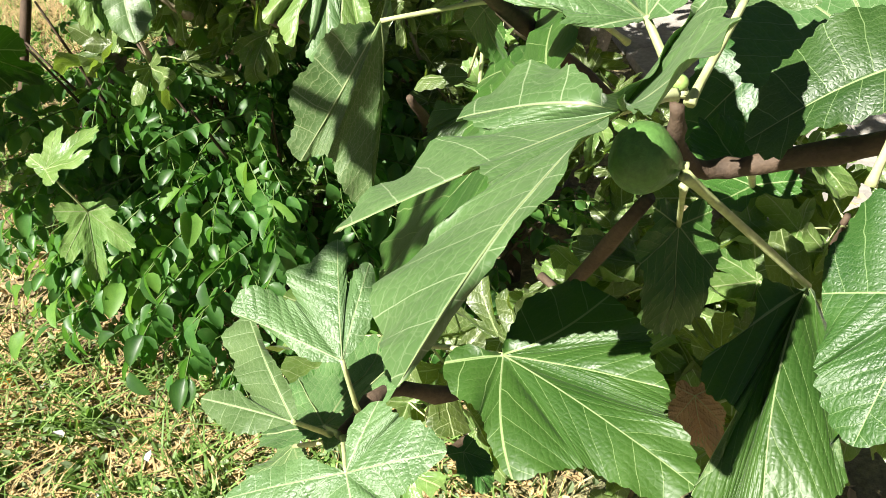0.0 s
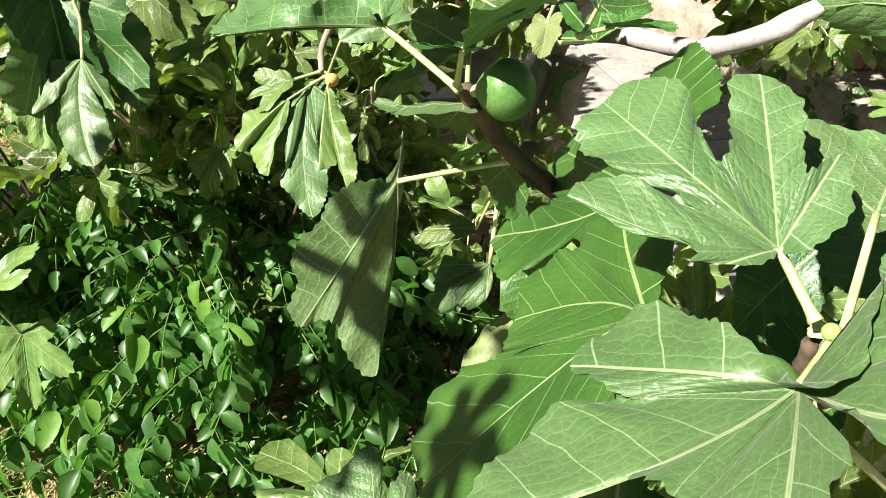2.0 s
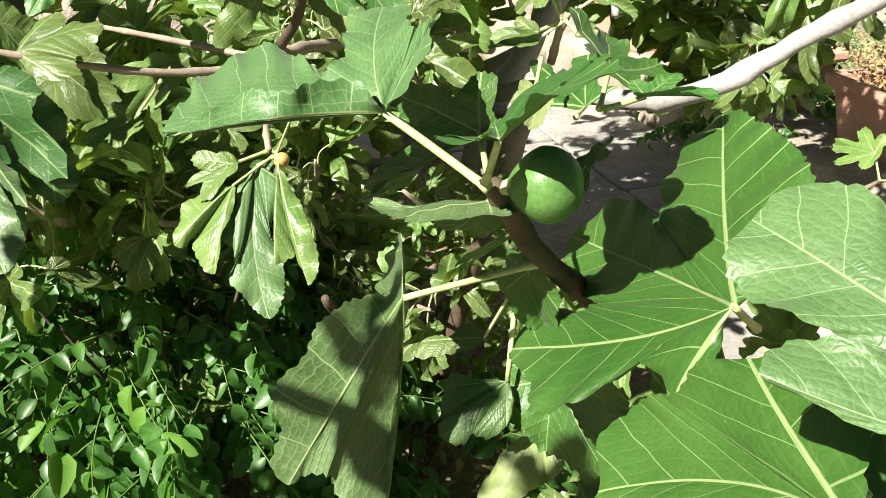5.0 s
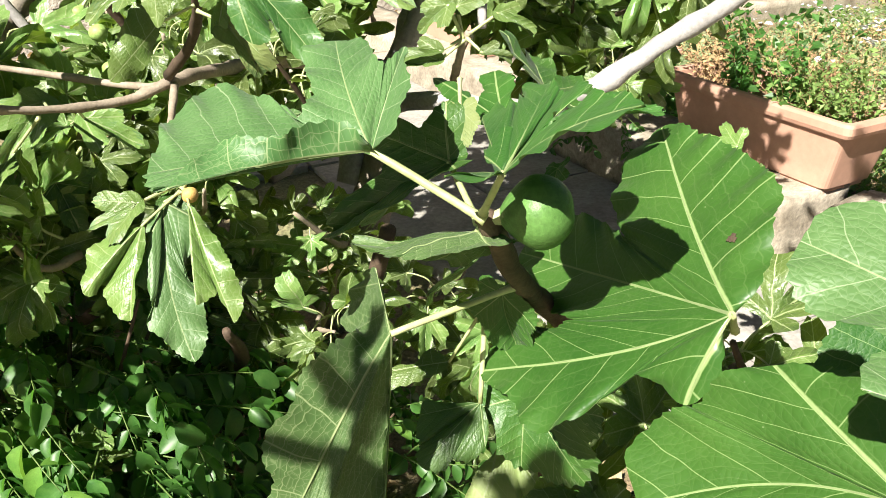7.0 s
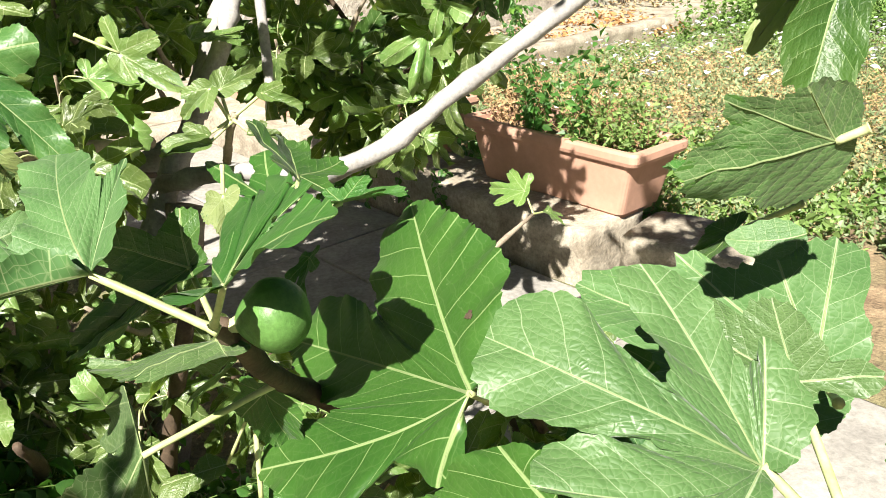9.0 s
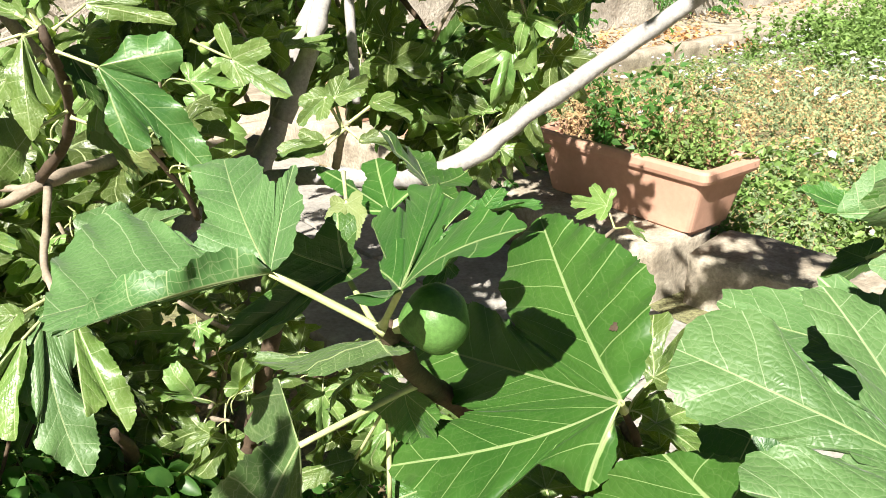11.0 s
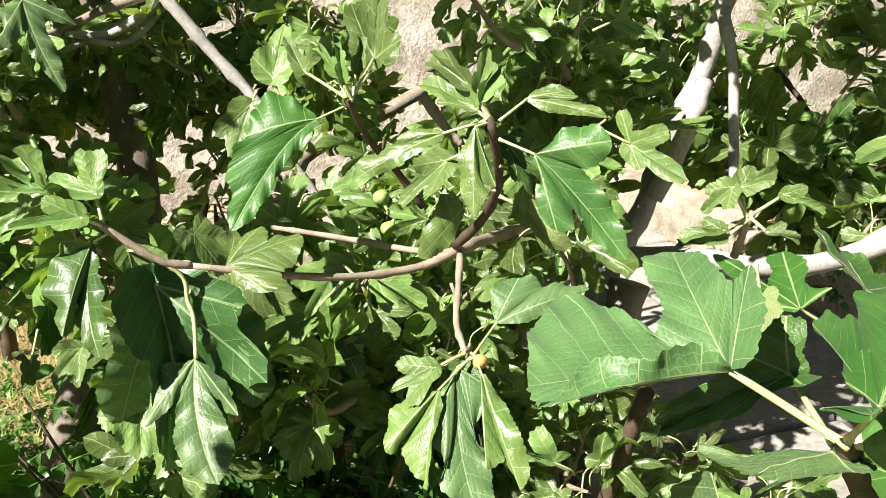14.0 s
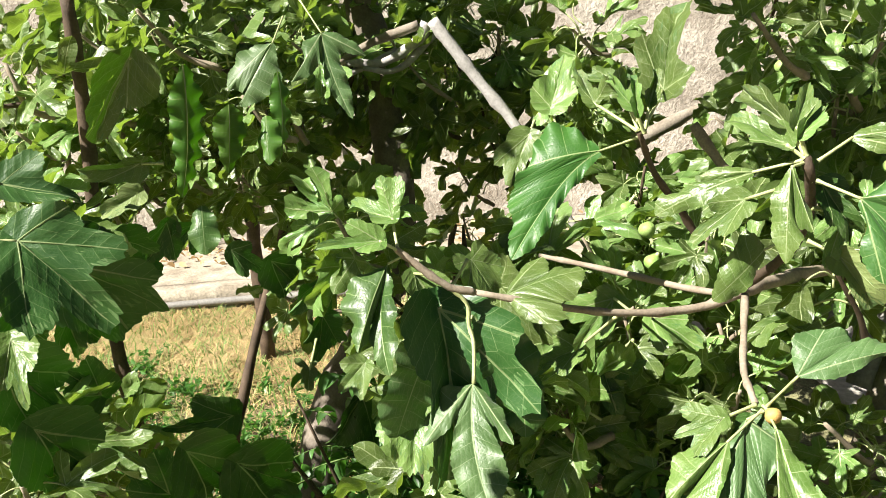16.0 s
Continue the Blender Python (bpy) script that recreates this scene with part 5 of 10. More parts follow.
# the grey limbs
limb("branch", [(-0.076, 2.861, 0.819, 0.0260), (0.100, 2.714, 0.876, 0.0250), (0.275, 2.494, 0.913, 0.0240), (0.397, 2.283, 1.007, 0.0225), (0.555, 2.264, 1.114, 0.0215), (0.717, 2.225, 1.230, 0.0200), (0.885, 2.160, 1.363, 0.0190), (1.047, 2.069, 1.507, 0.0180)], BARK_PALE, fig, label="pale grey smooth limb")
limb("branch", [(-0.141, 2.837, 0.593, 0.0420), (-0.077, 2.907, 0.783, 0.0380), (0.019, 2.949, 0.946, 0.0330), (0.109, 2.988, 1.171, 0.0300), (0.188, 3.001, 1.343, 0.0285), (0.245, 3.004, 1.524, 0.0270), (0.307, 2.994, 1.652, 0.0260)], BARK_PALE, fig)
limb("branch", [(0.040, 2.858, 1.002, 0.0300), (0.141, 2.887, 1.203, 0.0270), (0.188, 2.948, 1.317, 0.0250)], BARK_PALE, fig)
limb("branch", [(0.214, 2.857, 1.515, 0.0180), (0.234, 2.792, 1.362, 0.0140), (0.231, 2.718, 1.199, 0.0130), (0.222, 2.644, 1.084, 0.0110)], BARK_PALE, fig)
limb("branch", [(-0.725, 1.531, 1.248, 0.0045), (-0.602, 1.592, 1.211, 0.0052), (-0.522, 1.653, 1.188, 0.0060), (-0.436, 1.723, 1.178, 0.0070), (-0.373, 1.770, 1.193, 0.0095), (-0.331, 1.876, 1.181, 0.0105), (-0.249, 2.079, 1.144, 0.0120), (-0.082, 2.561, 1.019, 0.0150)], TWIG, fig)
limb("branch", [(-0.755, 1.940, 1.190, 0.0045), (-0.632, 1.922, 1.175, 0.0055), (-0.449, 1.855, 1.164, 0.0060), (-0.371, 1.789, 1.185, 0.0070)], TWIG, fig)
limb("twig", [(-0.369, 1.759, 1.190, 0.0065), (-0.364, 1.674, 1.157, 0.0052), (-0.357, 1.590, 1.135, 0.0050), (-0.338, 1.530, 1.117, 0.0045)], TWIG, fig)
limb("twig", [(-0.375, 1.752, 1.206, 0.0080), (-0.320, 1.673, 1.271, 0.0070), (-0.285, 1.562, 1.352, 0.0062), (-0.282, 1.485, 1.427, 0.0060), (-0.286, 1.479, 1.452, 0.0045)], BARK_DARK, fig)
limb("twig", [(-0.822, 1.478, 1.325, 0.0045), (-0.792, 1.488, 1.297, 0.0055), (-0.756, 1.508, 1.262, 0.0055), (-0.725, 1.531, 1.248, 0.0055)], TWIG, fig)
limb("branch", [(-1.278, 2.699, 1.647, 0.0180), (-1.217, 2.705, 1.561, 0.0180), (-1.148, 2.709, 1.467, 0.0165), (-1.041, 2.717, 1.327, 0.0150), (-0.959, 2.680, 1.183, 0.0120), (-0.849, 2.676, 1.012, 0.0100)], BARK_PALE, fig)
limb("branch", [(-0.468, 3.524, 1.385, 0.0060), (-0.622, 3.450, 1.309, 0.0160), (-0.851, 3.344, 1.201, 0.0280), (-1.083, 3.265, 1.101, 0.0340), (-1.180, 3.209, 0.983, 0.0360), (-1.237, 3.145, 0.816, 0.0380)], BARK, fig)
limb("twig", [(-0.529, 2.403, 1.376, 0.0120), (-0.466, 2.399, 1.283, 0.0110), (-0.440, 2.398, 1.256, 0.0080)], TWIG, fig)
limb("twig", [(-0.506, 1.647, 1.461, 0.0040), (-0.502, 1.741, 1.386, 0.0050), (-0.479, 1.835, 1.311, 0.0060), (-0.449, 1.877, 1.241, 0.0070)], BARK_DARK, fig)
limb("stem", [(-1.716, 1.822, 1.760, 0.0144), (-1.756, 1.854, 1.501, 0.0151), (-1.784, 1.858, 1.270, 0.0158), (-1.772, 1.842, 0.974, 0.0158), (-1.742, 1.844, 0.652, 0.0158), (-1.735, 1.872, 0.182, 0.0173)], BARK_DARK, behind)
limb("stem", [(-1.851, 2.769, 1.157, 0.0144), (-1.915, 2.736, 0.950, 0.0151), (-1.987, 2.648, 0.674, 0.0158), (-2.059, 2.542, 0.318, 0.0173), (-2.117, 2.537, 0.161, 0.0187)], BARK_DARK, behind)
limb("stem", [(-1.752, 3.161, 1.780, 0.0600), (-1.680, 3.137, 1.390, 0.0620), (-1.594, 2.987, 0.935, 0.0600), (-1.639, 2.744, 0.646, 0.0620), (-1.687, 2.515, 0.382, 0.0660), (-1.688, 2.388, 0.095, 0.0750)], BARK_SHADED, behind)
limb("branch", [(-1.629, 2.797, 1.542, 0.0100), (-1.512, 2.838, 1.537, 0.0130), (-1.413, 2.888, 1.597, 0.0160), (-1.386, 2.900, 1.646, 0.0180)], BARK_PALE, behind)
limb("branch", [(-1.659, 2.815, 1.546, 0.0100), (-1.548, 2.843, 1.599, 0.0130), (-1.410, 2.889, 1.639, 0.0160)], BARK, behind)
# the middle branches: sunlit and hanging leaves
blade(fig, (-0.230, 1.444, 1.411), (("base", -0.233, 1.442, 1.405), ("edge", -0.223, 1.434, 1.380), ("edge", -0.228, 1.423, 1.352), ("tip", -0.205, 1.415, 1.324), ("edge", -0.189, 1.418, 1.326), ("sinus", -0.186, 1.427, 1.349), ("edge", -0.175, 1.420, 1.326), ("edge", -0.153, 1.415, 1.304), ("vein", -0.180, 1.432, 1.359), ("tip", -0.125, 1.413, 1.288), ("edge", -0.125, 1.421, 1.310), ("edge", -0.146, 1.435, 1.355), ("edge", -0.162, 1.441, 1.378), ("sinus", -0.178, 1.445, 1.394), ("edge", -0.152, 1.438, 1.401), ("tip", -0.141, 1.440, 1.425), ("edge", -0.163, 1.454, 1.442), ("edge", -0.197, 1.457, 1.434), ("base", -0.224, 1.446, 1.414)), base=(-0.274, 1.475, 1.425), top=BLADE_GLOSSY, seed=160, stalk_r=0.0022, tooth=0.0022, wave=0.006, bow=0.16, arch=0.06)
blade(fig, (-0.593, 1.772, 1.416), (("base", -0.596, 1.777, 1.423), ("edge", -0.626, 1.786, 1.442), ("edge", -0.669, 1.790, 1.459), ("edge", -0.691, 1.772, 1.442), ("tip", -0.701, 1.733, 1.398), ("edge", -0.715, 1.715, 1.380), ("sinus", -0.718, 1.701, 1.364), ("edge", -0.722, 1.684, 1.345), ("edge", -0.708, 1.669, 1.322), ("edge", -0.710, 1.654, 1.305), ("vein", -0.646, 1.720, 1.368), ("tip", -0.700, 1.628, 1.271), ("edge", -0.670, 1.649, 1.288), ("edge", -0.650, 1.678, 1.317), ("edge", -0.642, 1.700, 1.342), ("edge", -0.619, 1.731, 1.373), ("edge", -0.601, 1.755, 1.398), ("base", -0.589, 1.769, 1.411)), base=(-0.518, 1.694, 1.447), top=BLADE, seed=130, stalk_r=0.0022, tooth=0.0022, wave=0.006, bow=0.16, arch=0.06)
blade(fig, (-0.723, 1.494, 1.120), (("base", -0.730, 1.491, 1.119), ("edge", -0.762, 1.477, 1.114), ("edge", -0.769, 1.448, 1.086), ("tip", -0.773, 1.415, 1.053), ("edge", -0.748, 1.435, 1.067), ("sinus", -0.733, 1.456, 1.085), ("edge", -0.734, 1.439, 1.066), ("edge", -0.726, 1.407, 1.031), ("edge", -0.698, 1.386, 1.001), ("vein", -0.703, 1.435, 1.053), ("tip", -0.662, 1.384, 0.989), ("edge", -0.648, 1.415, 1.016), ("edge", -0.663, 1.439, 1.046), ("sinus", -0.688, 1.462, 1.077), ("edge", -0.667, 1.454, 1.063), ("tip", -0.644, 1.438, 1.061), ("edge", -0.684, 1.483, 1.098), ("base", -0.714, 1.492, 1.116)), base=(-0.726, 1.515, 1.174), top=BLADE_PALE, seed=122, stalk_r=0.0022, tooth=0.0022, wave=0.006, bow=0.16, arch=0.06)
blade(fig, (-0.734, 1.536, 1.210), (("base", -0.735, 1.532, 1.203), ("edge", -0.723, 1.516, 1.149), ("edge", -0.704, 1.529, 1.078), ("vein", -0.680, 1.544, 1.121), ("tip", -0.656, 1.522, 1.029), ("edge", -0.635, 1.555, 1.052), ("edge", -0.646, 1.570, 1.103), ("edge", -0.656, 1.585, 1.152), ("edge", -0.698, 1.563, 1.191), ("base", -0.730, 1.541, 1.212)), base=(-0.734, 1.521, 1.199), top=BLADE_GLOSSY, seed=121, stalk_r=0.0022, tooth=0.0022, wave=0.006, bow=0.16, arch=0.06)
blade(fig, (-0.831, 1.469, 1.304), (("base", -0.834, 1.466, 1.300), ("edge", -0.868, 1.450, 1.291), ("edge", -0.885, 1.425, 1.261), ("edge", -0.867, 1.411, 1.234), ("tip", -0.842, 1.380, 1.202), ("edge", -0.842, 1.403, 1.213), ("sinus", -0.843, 1.426, 1.229), ("edge", -0.825, 1.393, 1.193), ("vein", -0.826, 1.425, 1.239), ("tip", -0.799, 1.385, 1.171), ("edge", -0.794, 1.404, 1.215), ("edge", -0.804, 1.427, 1.255), ("base", -0.826, 1.466, 1.298)), base=(-0.812, 1.481, 1.313), top=BLADE_GLOSSY, seed=120, stalk_r=0.0022, tooth=0.0022, wave=0.006, bow=0.16, arch=0.06)
blade(fig, (-0.797, 1.538, 1.175), (("base", -0.801, 1.535, 1.174), ("edge", -0.837, 1.496, 1.178), ("edge", -0.852, 1.497, 1.122), ("edge", -0.881, 1.487, 1.059), ("vein", -0.834, 1.525, 1.092), ("tip", -0.871, 1.516, 0.997), ("edge", -0.841, 1.543, 1.010), ("edge", -0.817, 1.549, 1.073), ("edge", -0.802, 1.546, 1.132), ("base", -0.798, 1.540, 1.166)), base=(-0.743, 1.535, 1.188), top=UNDER, seed=123, stalk_r=0.0022, tooth=0.0022, wave=0.006, bow=0.16, arch=0.06)
blade(fig, (-0.687, 1.558, 1.237), (("base", -0.682, 1.551, 1.231), ("edge", -0.650, 1.530, 1.213), ("tip", -0.615, 1.528, 1.208), ("edge", -0.590, 1.540, 1.215), ("sinus", -0.603, 1.554, 1.227), ("edge", -0.589, 1.567, 1.235), ("tip", -0.582, 1.609, 1.266), ("edge", -0.615, 1.608, 1.268), ("sinus", -0.631, 1.594, 1.259), ("edge", -0.639, 1.614, 1.275), ("tip", -0.649, 1.619, 1.280), ("edge", -0.674, 1.597, 1.266), ("base", -0.687, 1.566, 1.243)), base=(-0.725, 1.531, 1.248), top=BLADE_SUNLIT, seed=124, stalk_r=0.0022, tooth=0.0022, wave=0.006, bow=0.16, arch=0.06)
blade(fig, (-0.366, 1.453, 1.096), (("base", -0.370, 1.453, 1.095), ("edge", -0.407, 1.450, 1.088), ("edge", -0.428, 1.437, 1.069), ("tip", -0.431, 1.398, 1.034), ("edge", -0.419, 1.407, 1.030), ("sinus", -0.410, 1.421, 1.033), ("edge", -0.403, 1.395, 1.016), ("tip", -0.378, 1.383, 1.003), ("edge", -0.369, 1.400, 1.046), ("edge", -0.362, 1.436, 1.074), ("base", -0.362, 1.452, 1.095)), base=(-0.329, 1.519, 1.114), top=BLADE_SUNLIT, seed=185, stalk_r=0.0022, tooth=0.0022, wave=0.006, bow=0.16, arch=0.06)
blade(fig, (-0.346, 1.498, 1.108), (("base", -0.350, 1.495, 1.107), ("edge", -0.363, 1.471, 1.088), ("edge", -0.360, 1.446, 1.061), ("tip", -0.375, 1.416, 1.038), ("edge", -0.360, 1.412, 1.027), ("sinus", -0.353, 1.401, 1.013), ("edge", -0.359, 1.383, 0.997), ("edge", -0.339, 1.373, 0.978), ("vein", -0.337, 1.426, 1.030), ("tip", -0.305, 1.363, 0.953), ("edge", -0.293, 1.391, 0.975), ("edge", -0.303, 1.424, 1.014), ("sinus", -0.318, 1.438, 1.035), ("edge", -0.312, 1.463, 1.058), ("tip", -0.291, 1.488, 1.073), ("edge", -0.320, 1.496, 1.094), ("base", -0.341, 1.501, 1.108)), base=(-0.327, 1.518, 1.113), top=BLADE_PALE, seed=186, stalk_r=0.0022, tooth=0.0022, wave=0.006, bow=0.16, arch=0.06)
blade(fig, (-0.310, 1.473, 1.112), (("base", -0.312, 1.470, 1.108), ("edge", -0.303, 1.439, 1.069), ("edge", -0.289, 1.421, 1.046), ("tip", -0.299, 1.386, 1.019), ("edge", -0.283, 1.402, 1.021), ("sinus", -0.277, 1.415, 1.025), ("edge", -0.267, 1.401, 1.020), ("tip", -0.256, 1.381, 0.994), ("edge", -0.246, 1.394, 1.011), ("edge", -0.257, 1.415, 1.055), ("edge", -0.284, 1.452, 1.085), ("base", -0.304, 1.471, 1.111)), base=(-0.321, 1.518, 1.110), top=BLADE_SUNLIT, seed=187, stalk_r=0.0022, tooth=0.0022, wave=0.006, bow=0.16, arch=0.06)
blade(fig, (-0.287, 1.477, 1.183), (("base", -0.284, 1.475, 1.181), ("edge", -0.242, 1.482, 1.184), ("edge", -0.201, 1.507, 1.203), ("tip", -0.166, 1.522, 1.213), ("edge", -0.198, 1.524, 1.218), ("sinus", -0.226, 1.520, 1.217), ("edge", -0.234, 1.528, 1.225), ("tip", -0.259, 1.528, 1.227), ("edge", -0.288, 1.521, 1.223), ("edge", -0.295, 1.498, 1.203), ("base", -0.290, 1.479, 1.186)), base=(-0.324, 1.521, 1.118), top=BLADE_PALE, seed=189, stalk_r=0.0022, tooth=0.0022, wave=0.006, bow=0.16, arch=0.06)
blade(fig, (-0.301, 1.456, 1.444), (("base", -0.304, 1.456, 1.442), ("edge", -0.317, 1.448, 1.418), ("edge", -0.320, 1.435, 1.384), ("edge", -0.313, 1.425, 1.359), ("tip", -0.303, 1.417, 1.342), ("edge", -0.291, 1.425, 1.364), ("sinus", -0.294, 1.439, 1.378), ("tip", -0.276, 1.418, 1.379), ("edge", -0.283, 1.438, 1.401), ("edge", -0.292, 1.447, 1.423), ("base", -0.297, 1.455, 1.443)), base=(-0.288, 1.478, 1.445), top=BLADE_SUNLIT, seed=163, stalk_r=0.0022, tooth=0.0022, wave=0.006, bow=0.16, arch=0.06)
blade(fig, (-0.344, 1.479, 1.434), (("base", -0.342, 1.480, 1.437), ("edge", -0.368, 1.484, 1.440), ("tip", -0.403, 1.480, 1.429), ("sinus", -0.397, 1.475, 1.418), ("edge", -0.420, 1.475, 1.415), ("edge", -0.450, 1.470, 1.401), ("tip", -0.453, 1.461, 1.384), ("edge", -0.417, 1.462, 1.391), ("edge", -0.376, 1.459, 1.413), ("base", -0.343, 1.477, 1.430)), base=(-0.290, 1.478, 1.448), top=BLADE_SUNLIT, seed=164, stalk_r=0.0022, tooth=0.0022, wave=0.006, bow=0.16, arch=0.06)
blade(fig, (-0.333, 1.549, 1.321), (("base", -0.332, 1.550, 1.327), ("edge", -0.355, 1.544, 1.347), ("edge", -0.368, 1.535, 1.325), ("edge", -0.384, 1.524, 1.298), ("tip", -0.391, 1.515, 1.261), ("edge", -0.368, 1.525, 1.262), ("edge", -0.345, 1.538, 1.285), ("edge", -0.335, 1.546, 1.305), ("base", -0.330, 1.550, 1.317)), base=(-0.290, 1.569, 1.339), top=BLADE_SUNLIT, seed=165, stalk_r=0.0022, tooth=0.0022, wave=0.006, bow=0.16, arch=0.06)
blade(fig, (-0.239, 1.494, 1.471), (("base", -0.240, 1.492, 1.467), ("edge", -0.217, 1.484, 1.456), ("edge", -0.183, 1.478, 1.452), ("tip", -0.145, 1.473, 1.447), ("edge", -0.163, 1.483, 1.462), ("sinus", -0.179, 1.488, 1.468), ("tip", -0.186, 1.494, 1.478), ("edge", -0.209, 1.500, 1.485), ("edge", -0.230, 1.499, 1.480), ("base", -0.238, 1.496, 1.474)), base=(-0.274, 1.479, 1.447), top=BLADE_SUNLIT, seed=162, stalk_r=0.0022, tooth=0.0022, wave=0.006, bow=0.16, arch=0.06)
blade(fig, (-1.345, 2.003, 1.621), (("base", -1.352, 1.999, 1.620), ("edge", -1.401, 1.972, 1.608), ("edge", -1.419, 1.952, 1.576), ("tip", -1.425, 1.934, 1.535), ("edge", -1.407, 1.941, 1.529), ("sinus", -1.394, 1.944, 1.521), ("tip", -1.398, 1.933, 1.495), ("edge", -1.355, 1.956, 1.506), ("edge", -1.321, 1.985, 1.542), ("edge", -1.333, 1.994, 1.581), ("base", -1.339, 2.003, 1.615)), base=(-1.380, 2.106, 1.675), top=BLADE_PALE, seed=131, stalk_r=0.0022, tooth=0.0022, wave=0.006, bow=0.16, arch=0.06)
blade(fig, (-1.256, 2.059, 1.632), (("base", -1.261, 2.055, 1.633), ("edge", -1.286, 2.027, 1.611), ("edge", -1.279, 2.017, 1.566), ("tip", -1.300, 1.989, 1.537), ("edge", -1.266, 2.023, 1.552), ("sinus", -1.254, 2.040, 1.573), ("edge", -1.243, 2.034, 1.530), ("edge", -1.224, 2.037, 1.494), ("vein", -1.233, 2.048, 1.546), ("tip", -1.194, 2.047, 1.450), ("edge", -1.202, 2.063, 1.514), ("sinus", -1.223, 2.071, 1.588), ("tip", -1.179, 2.105, 1.578), ("edge", -1.211, 2.092, 1.617), ("base", -1.249, 2.067, 1.636)), base=(-1.345, 2.127, 1.709), top=BLADE_PALE, seed=132, stalk_r=0.0022, tooth=0.0022, wave=0.006, bow=0.16, arch=0.06)
blade(fig, (-1.434, 1.362, 1.344), (("base", -1.437, 1.360, 1.338), ("edge", -1.446, 1.392, 1.288), ("edge", -1.462, 1.425, 1.217), ("edge", -1.463, 1.467, 1.180), ("vein", -1.438, 1.439, 1.264), ("tip", -1.451, 1.548, 1.136), ("edge", -1.423, 1.519, 1.230), ("sinus", -1.419, 1.474, 1.280), ("edge", -1.408, 1.507, 1.279), ("tip", -1.389, 1.540, 1.294), ("edge", -1.391, 1.464, 1.357), ("sinus", -1.399, 1.444, 1.356), ("tip", -1.404, 1.395, 1.388), ("edge", -1.418, 1.372, 1.374), ("base", -1.430, 1.364, 1.350)), top=BLADE_DEEP_SHADED, seed=212, stalk_r=0.0022, tooth=0.0022, wave=0.006, bow=0.16, arch=0.06)
fig_leaf(fig, (-0.794, 1.822, 1.163), (-0.688, 1.791, 1.063), (-0.771, 1.809, 1.074), (0.48, -0.85, 0.22), shape="broad", curl=14, seed=112, top=BLADE_SUNLIT, width=0.78)
fig_leaf(fig, (-0.804, 1.717, 1.242), (-0.762, 1.723, 1.168), (-0.720, 1.813, 1.198), (0.52, -0.84, 0.18), shape="broad", curl=14, seed=113, top=BLADE_SUNLIT, width=0.78)
fig_leaf(fig, (-0.855, 1.562, 1.050), (-0.837, 1.498, 0.953), (-0.902, 1.505, 1.004), (0.61, -0.75, 0.26), shape="broad", curl=10, seed=114, top=BLADE_SUNLIT, width=0.78)
fig_leaf(fig, (-1.028, 1.543, 0.504), (-0.984, 1.470, 0.368), (-0.935, 1.570, 0.431), (0.60, -0.63, 0.49), (-1.042, 1.511, 0.587), shape="five", sinus=0.5, curl=8, seed=115, label="fig leaf low over the soil", top=BLADE_SUNLIT, width=0.78)
fig_leaf(fig, (-1.071, 1.511, 0.625), (-0.999, 1.618, 0.686), (-1.122, 1.547, 0.641), (0.64, -0.63, 0.44), (-1.042, 1.511, 0.587), shape="five", curl=8, seed=116, top=BLADE_SUNLIT, width=0.78)
limb("branch", [(-1.647, 2.779, 1.495, 0.0080), (-1.537, 2.880, 1.549, 0.0110), (-1.417, 2.965, 1.607, 0.0140)], BARK_PALE, fig)
limb("branch", [(-1.554, 2.778, 1.523, 0.0070), (-1.483, 2.874, 1.511, 0.0100), (-1.389, 2.979, 1.617, 0.0140)], BARK_PALE, fig)
limb("twig", [(-0.756, 1.508, 1.262, 0.0035), (-0.735, 1.521, 1.233, 0.0030), (-0.734, 1.521, 1.199, 0.0032), (-0.726, 1.515, 1.174, 0.0030), (-0.721, 1.494, 1.120, 0.0026)], PETIOLE, fig)
fig_leaf(fig, (-0.832, 1.452, 1.342), (-0.904, 1.401, 1.348), (-0.867, 1.508, 1.401), (0.43, -0.52, 0.74), (-0.818, 1.479, 1.322), fold=(18, 34), seed=125, top=BLADE_SUNLIT, sinus=0.42, curl=18, wave=0.095, turns=150, rings=6, lobes=((0, 1.0, 14), (-23, 0.35, 24), (36, 0.58, 27)))
fig_leaf(fig, (-0.835, 1.503, 1.363), (-0.905, 1.493, 1.386), (-0.825, 1.551, 1.419), (0.30, -0.75, 0.58), (-0.818, 1.479, 1.322), sinus=0.5, fold=(44, 18), seed=126, top=BLADE_SUNLIT, curl=18, wave=0.095, turns=150, rings=6, lobes=((0, 1.0, 28), (57, 0.84, 19), (79, 0.84, 24)))
fig_leaf(fig, (-0.925, 1.536, 1.116), (-0.945, 1.487, 1.087), (-0.974, 1.536, 1.151), (0.46, -0.59, 0.66), sinus=0.6, seed=127, fold=(30, 14), top=BLADE_SUNLIT, curl=18, wave=0.095, turns=150, rings=6, lobes=((0, 1.0, 20), (-38, 0.99, 28), (48, 0.63, 28)))
fig_leaf(fig, (-0.840, 1.568, 1.260), (-0.785, 1.568, 1.189), (-0.892, 1.506, 1.221), (0.55, -0.72, 0.42), (-0.777, 1.503, 1.280), sinus=0.5, seed=128, top=BLADE_SUNLIT, fold=(20, 20), curl=18, wave=0.095, turns=150, rings=6, lobes=((0, 1.0, 15), (28, 0.68, 25), (-37, 0.62, 28)))
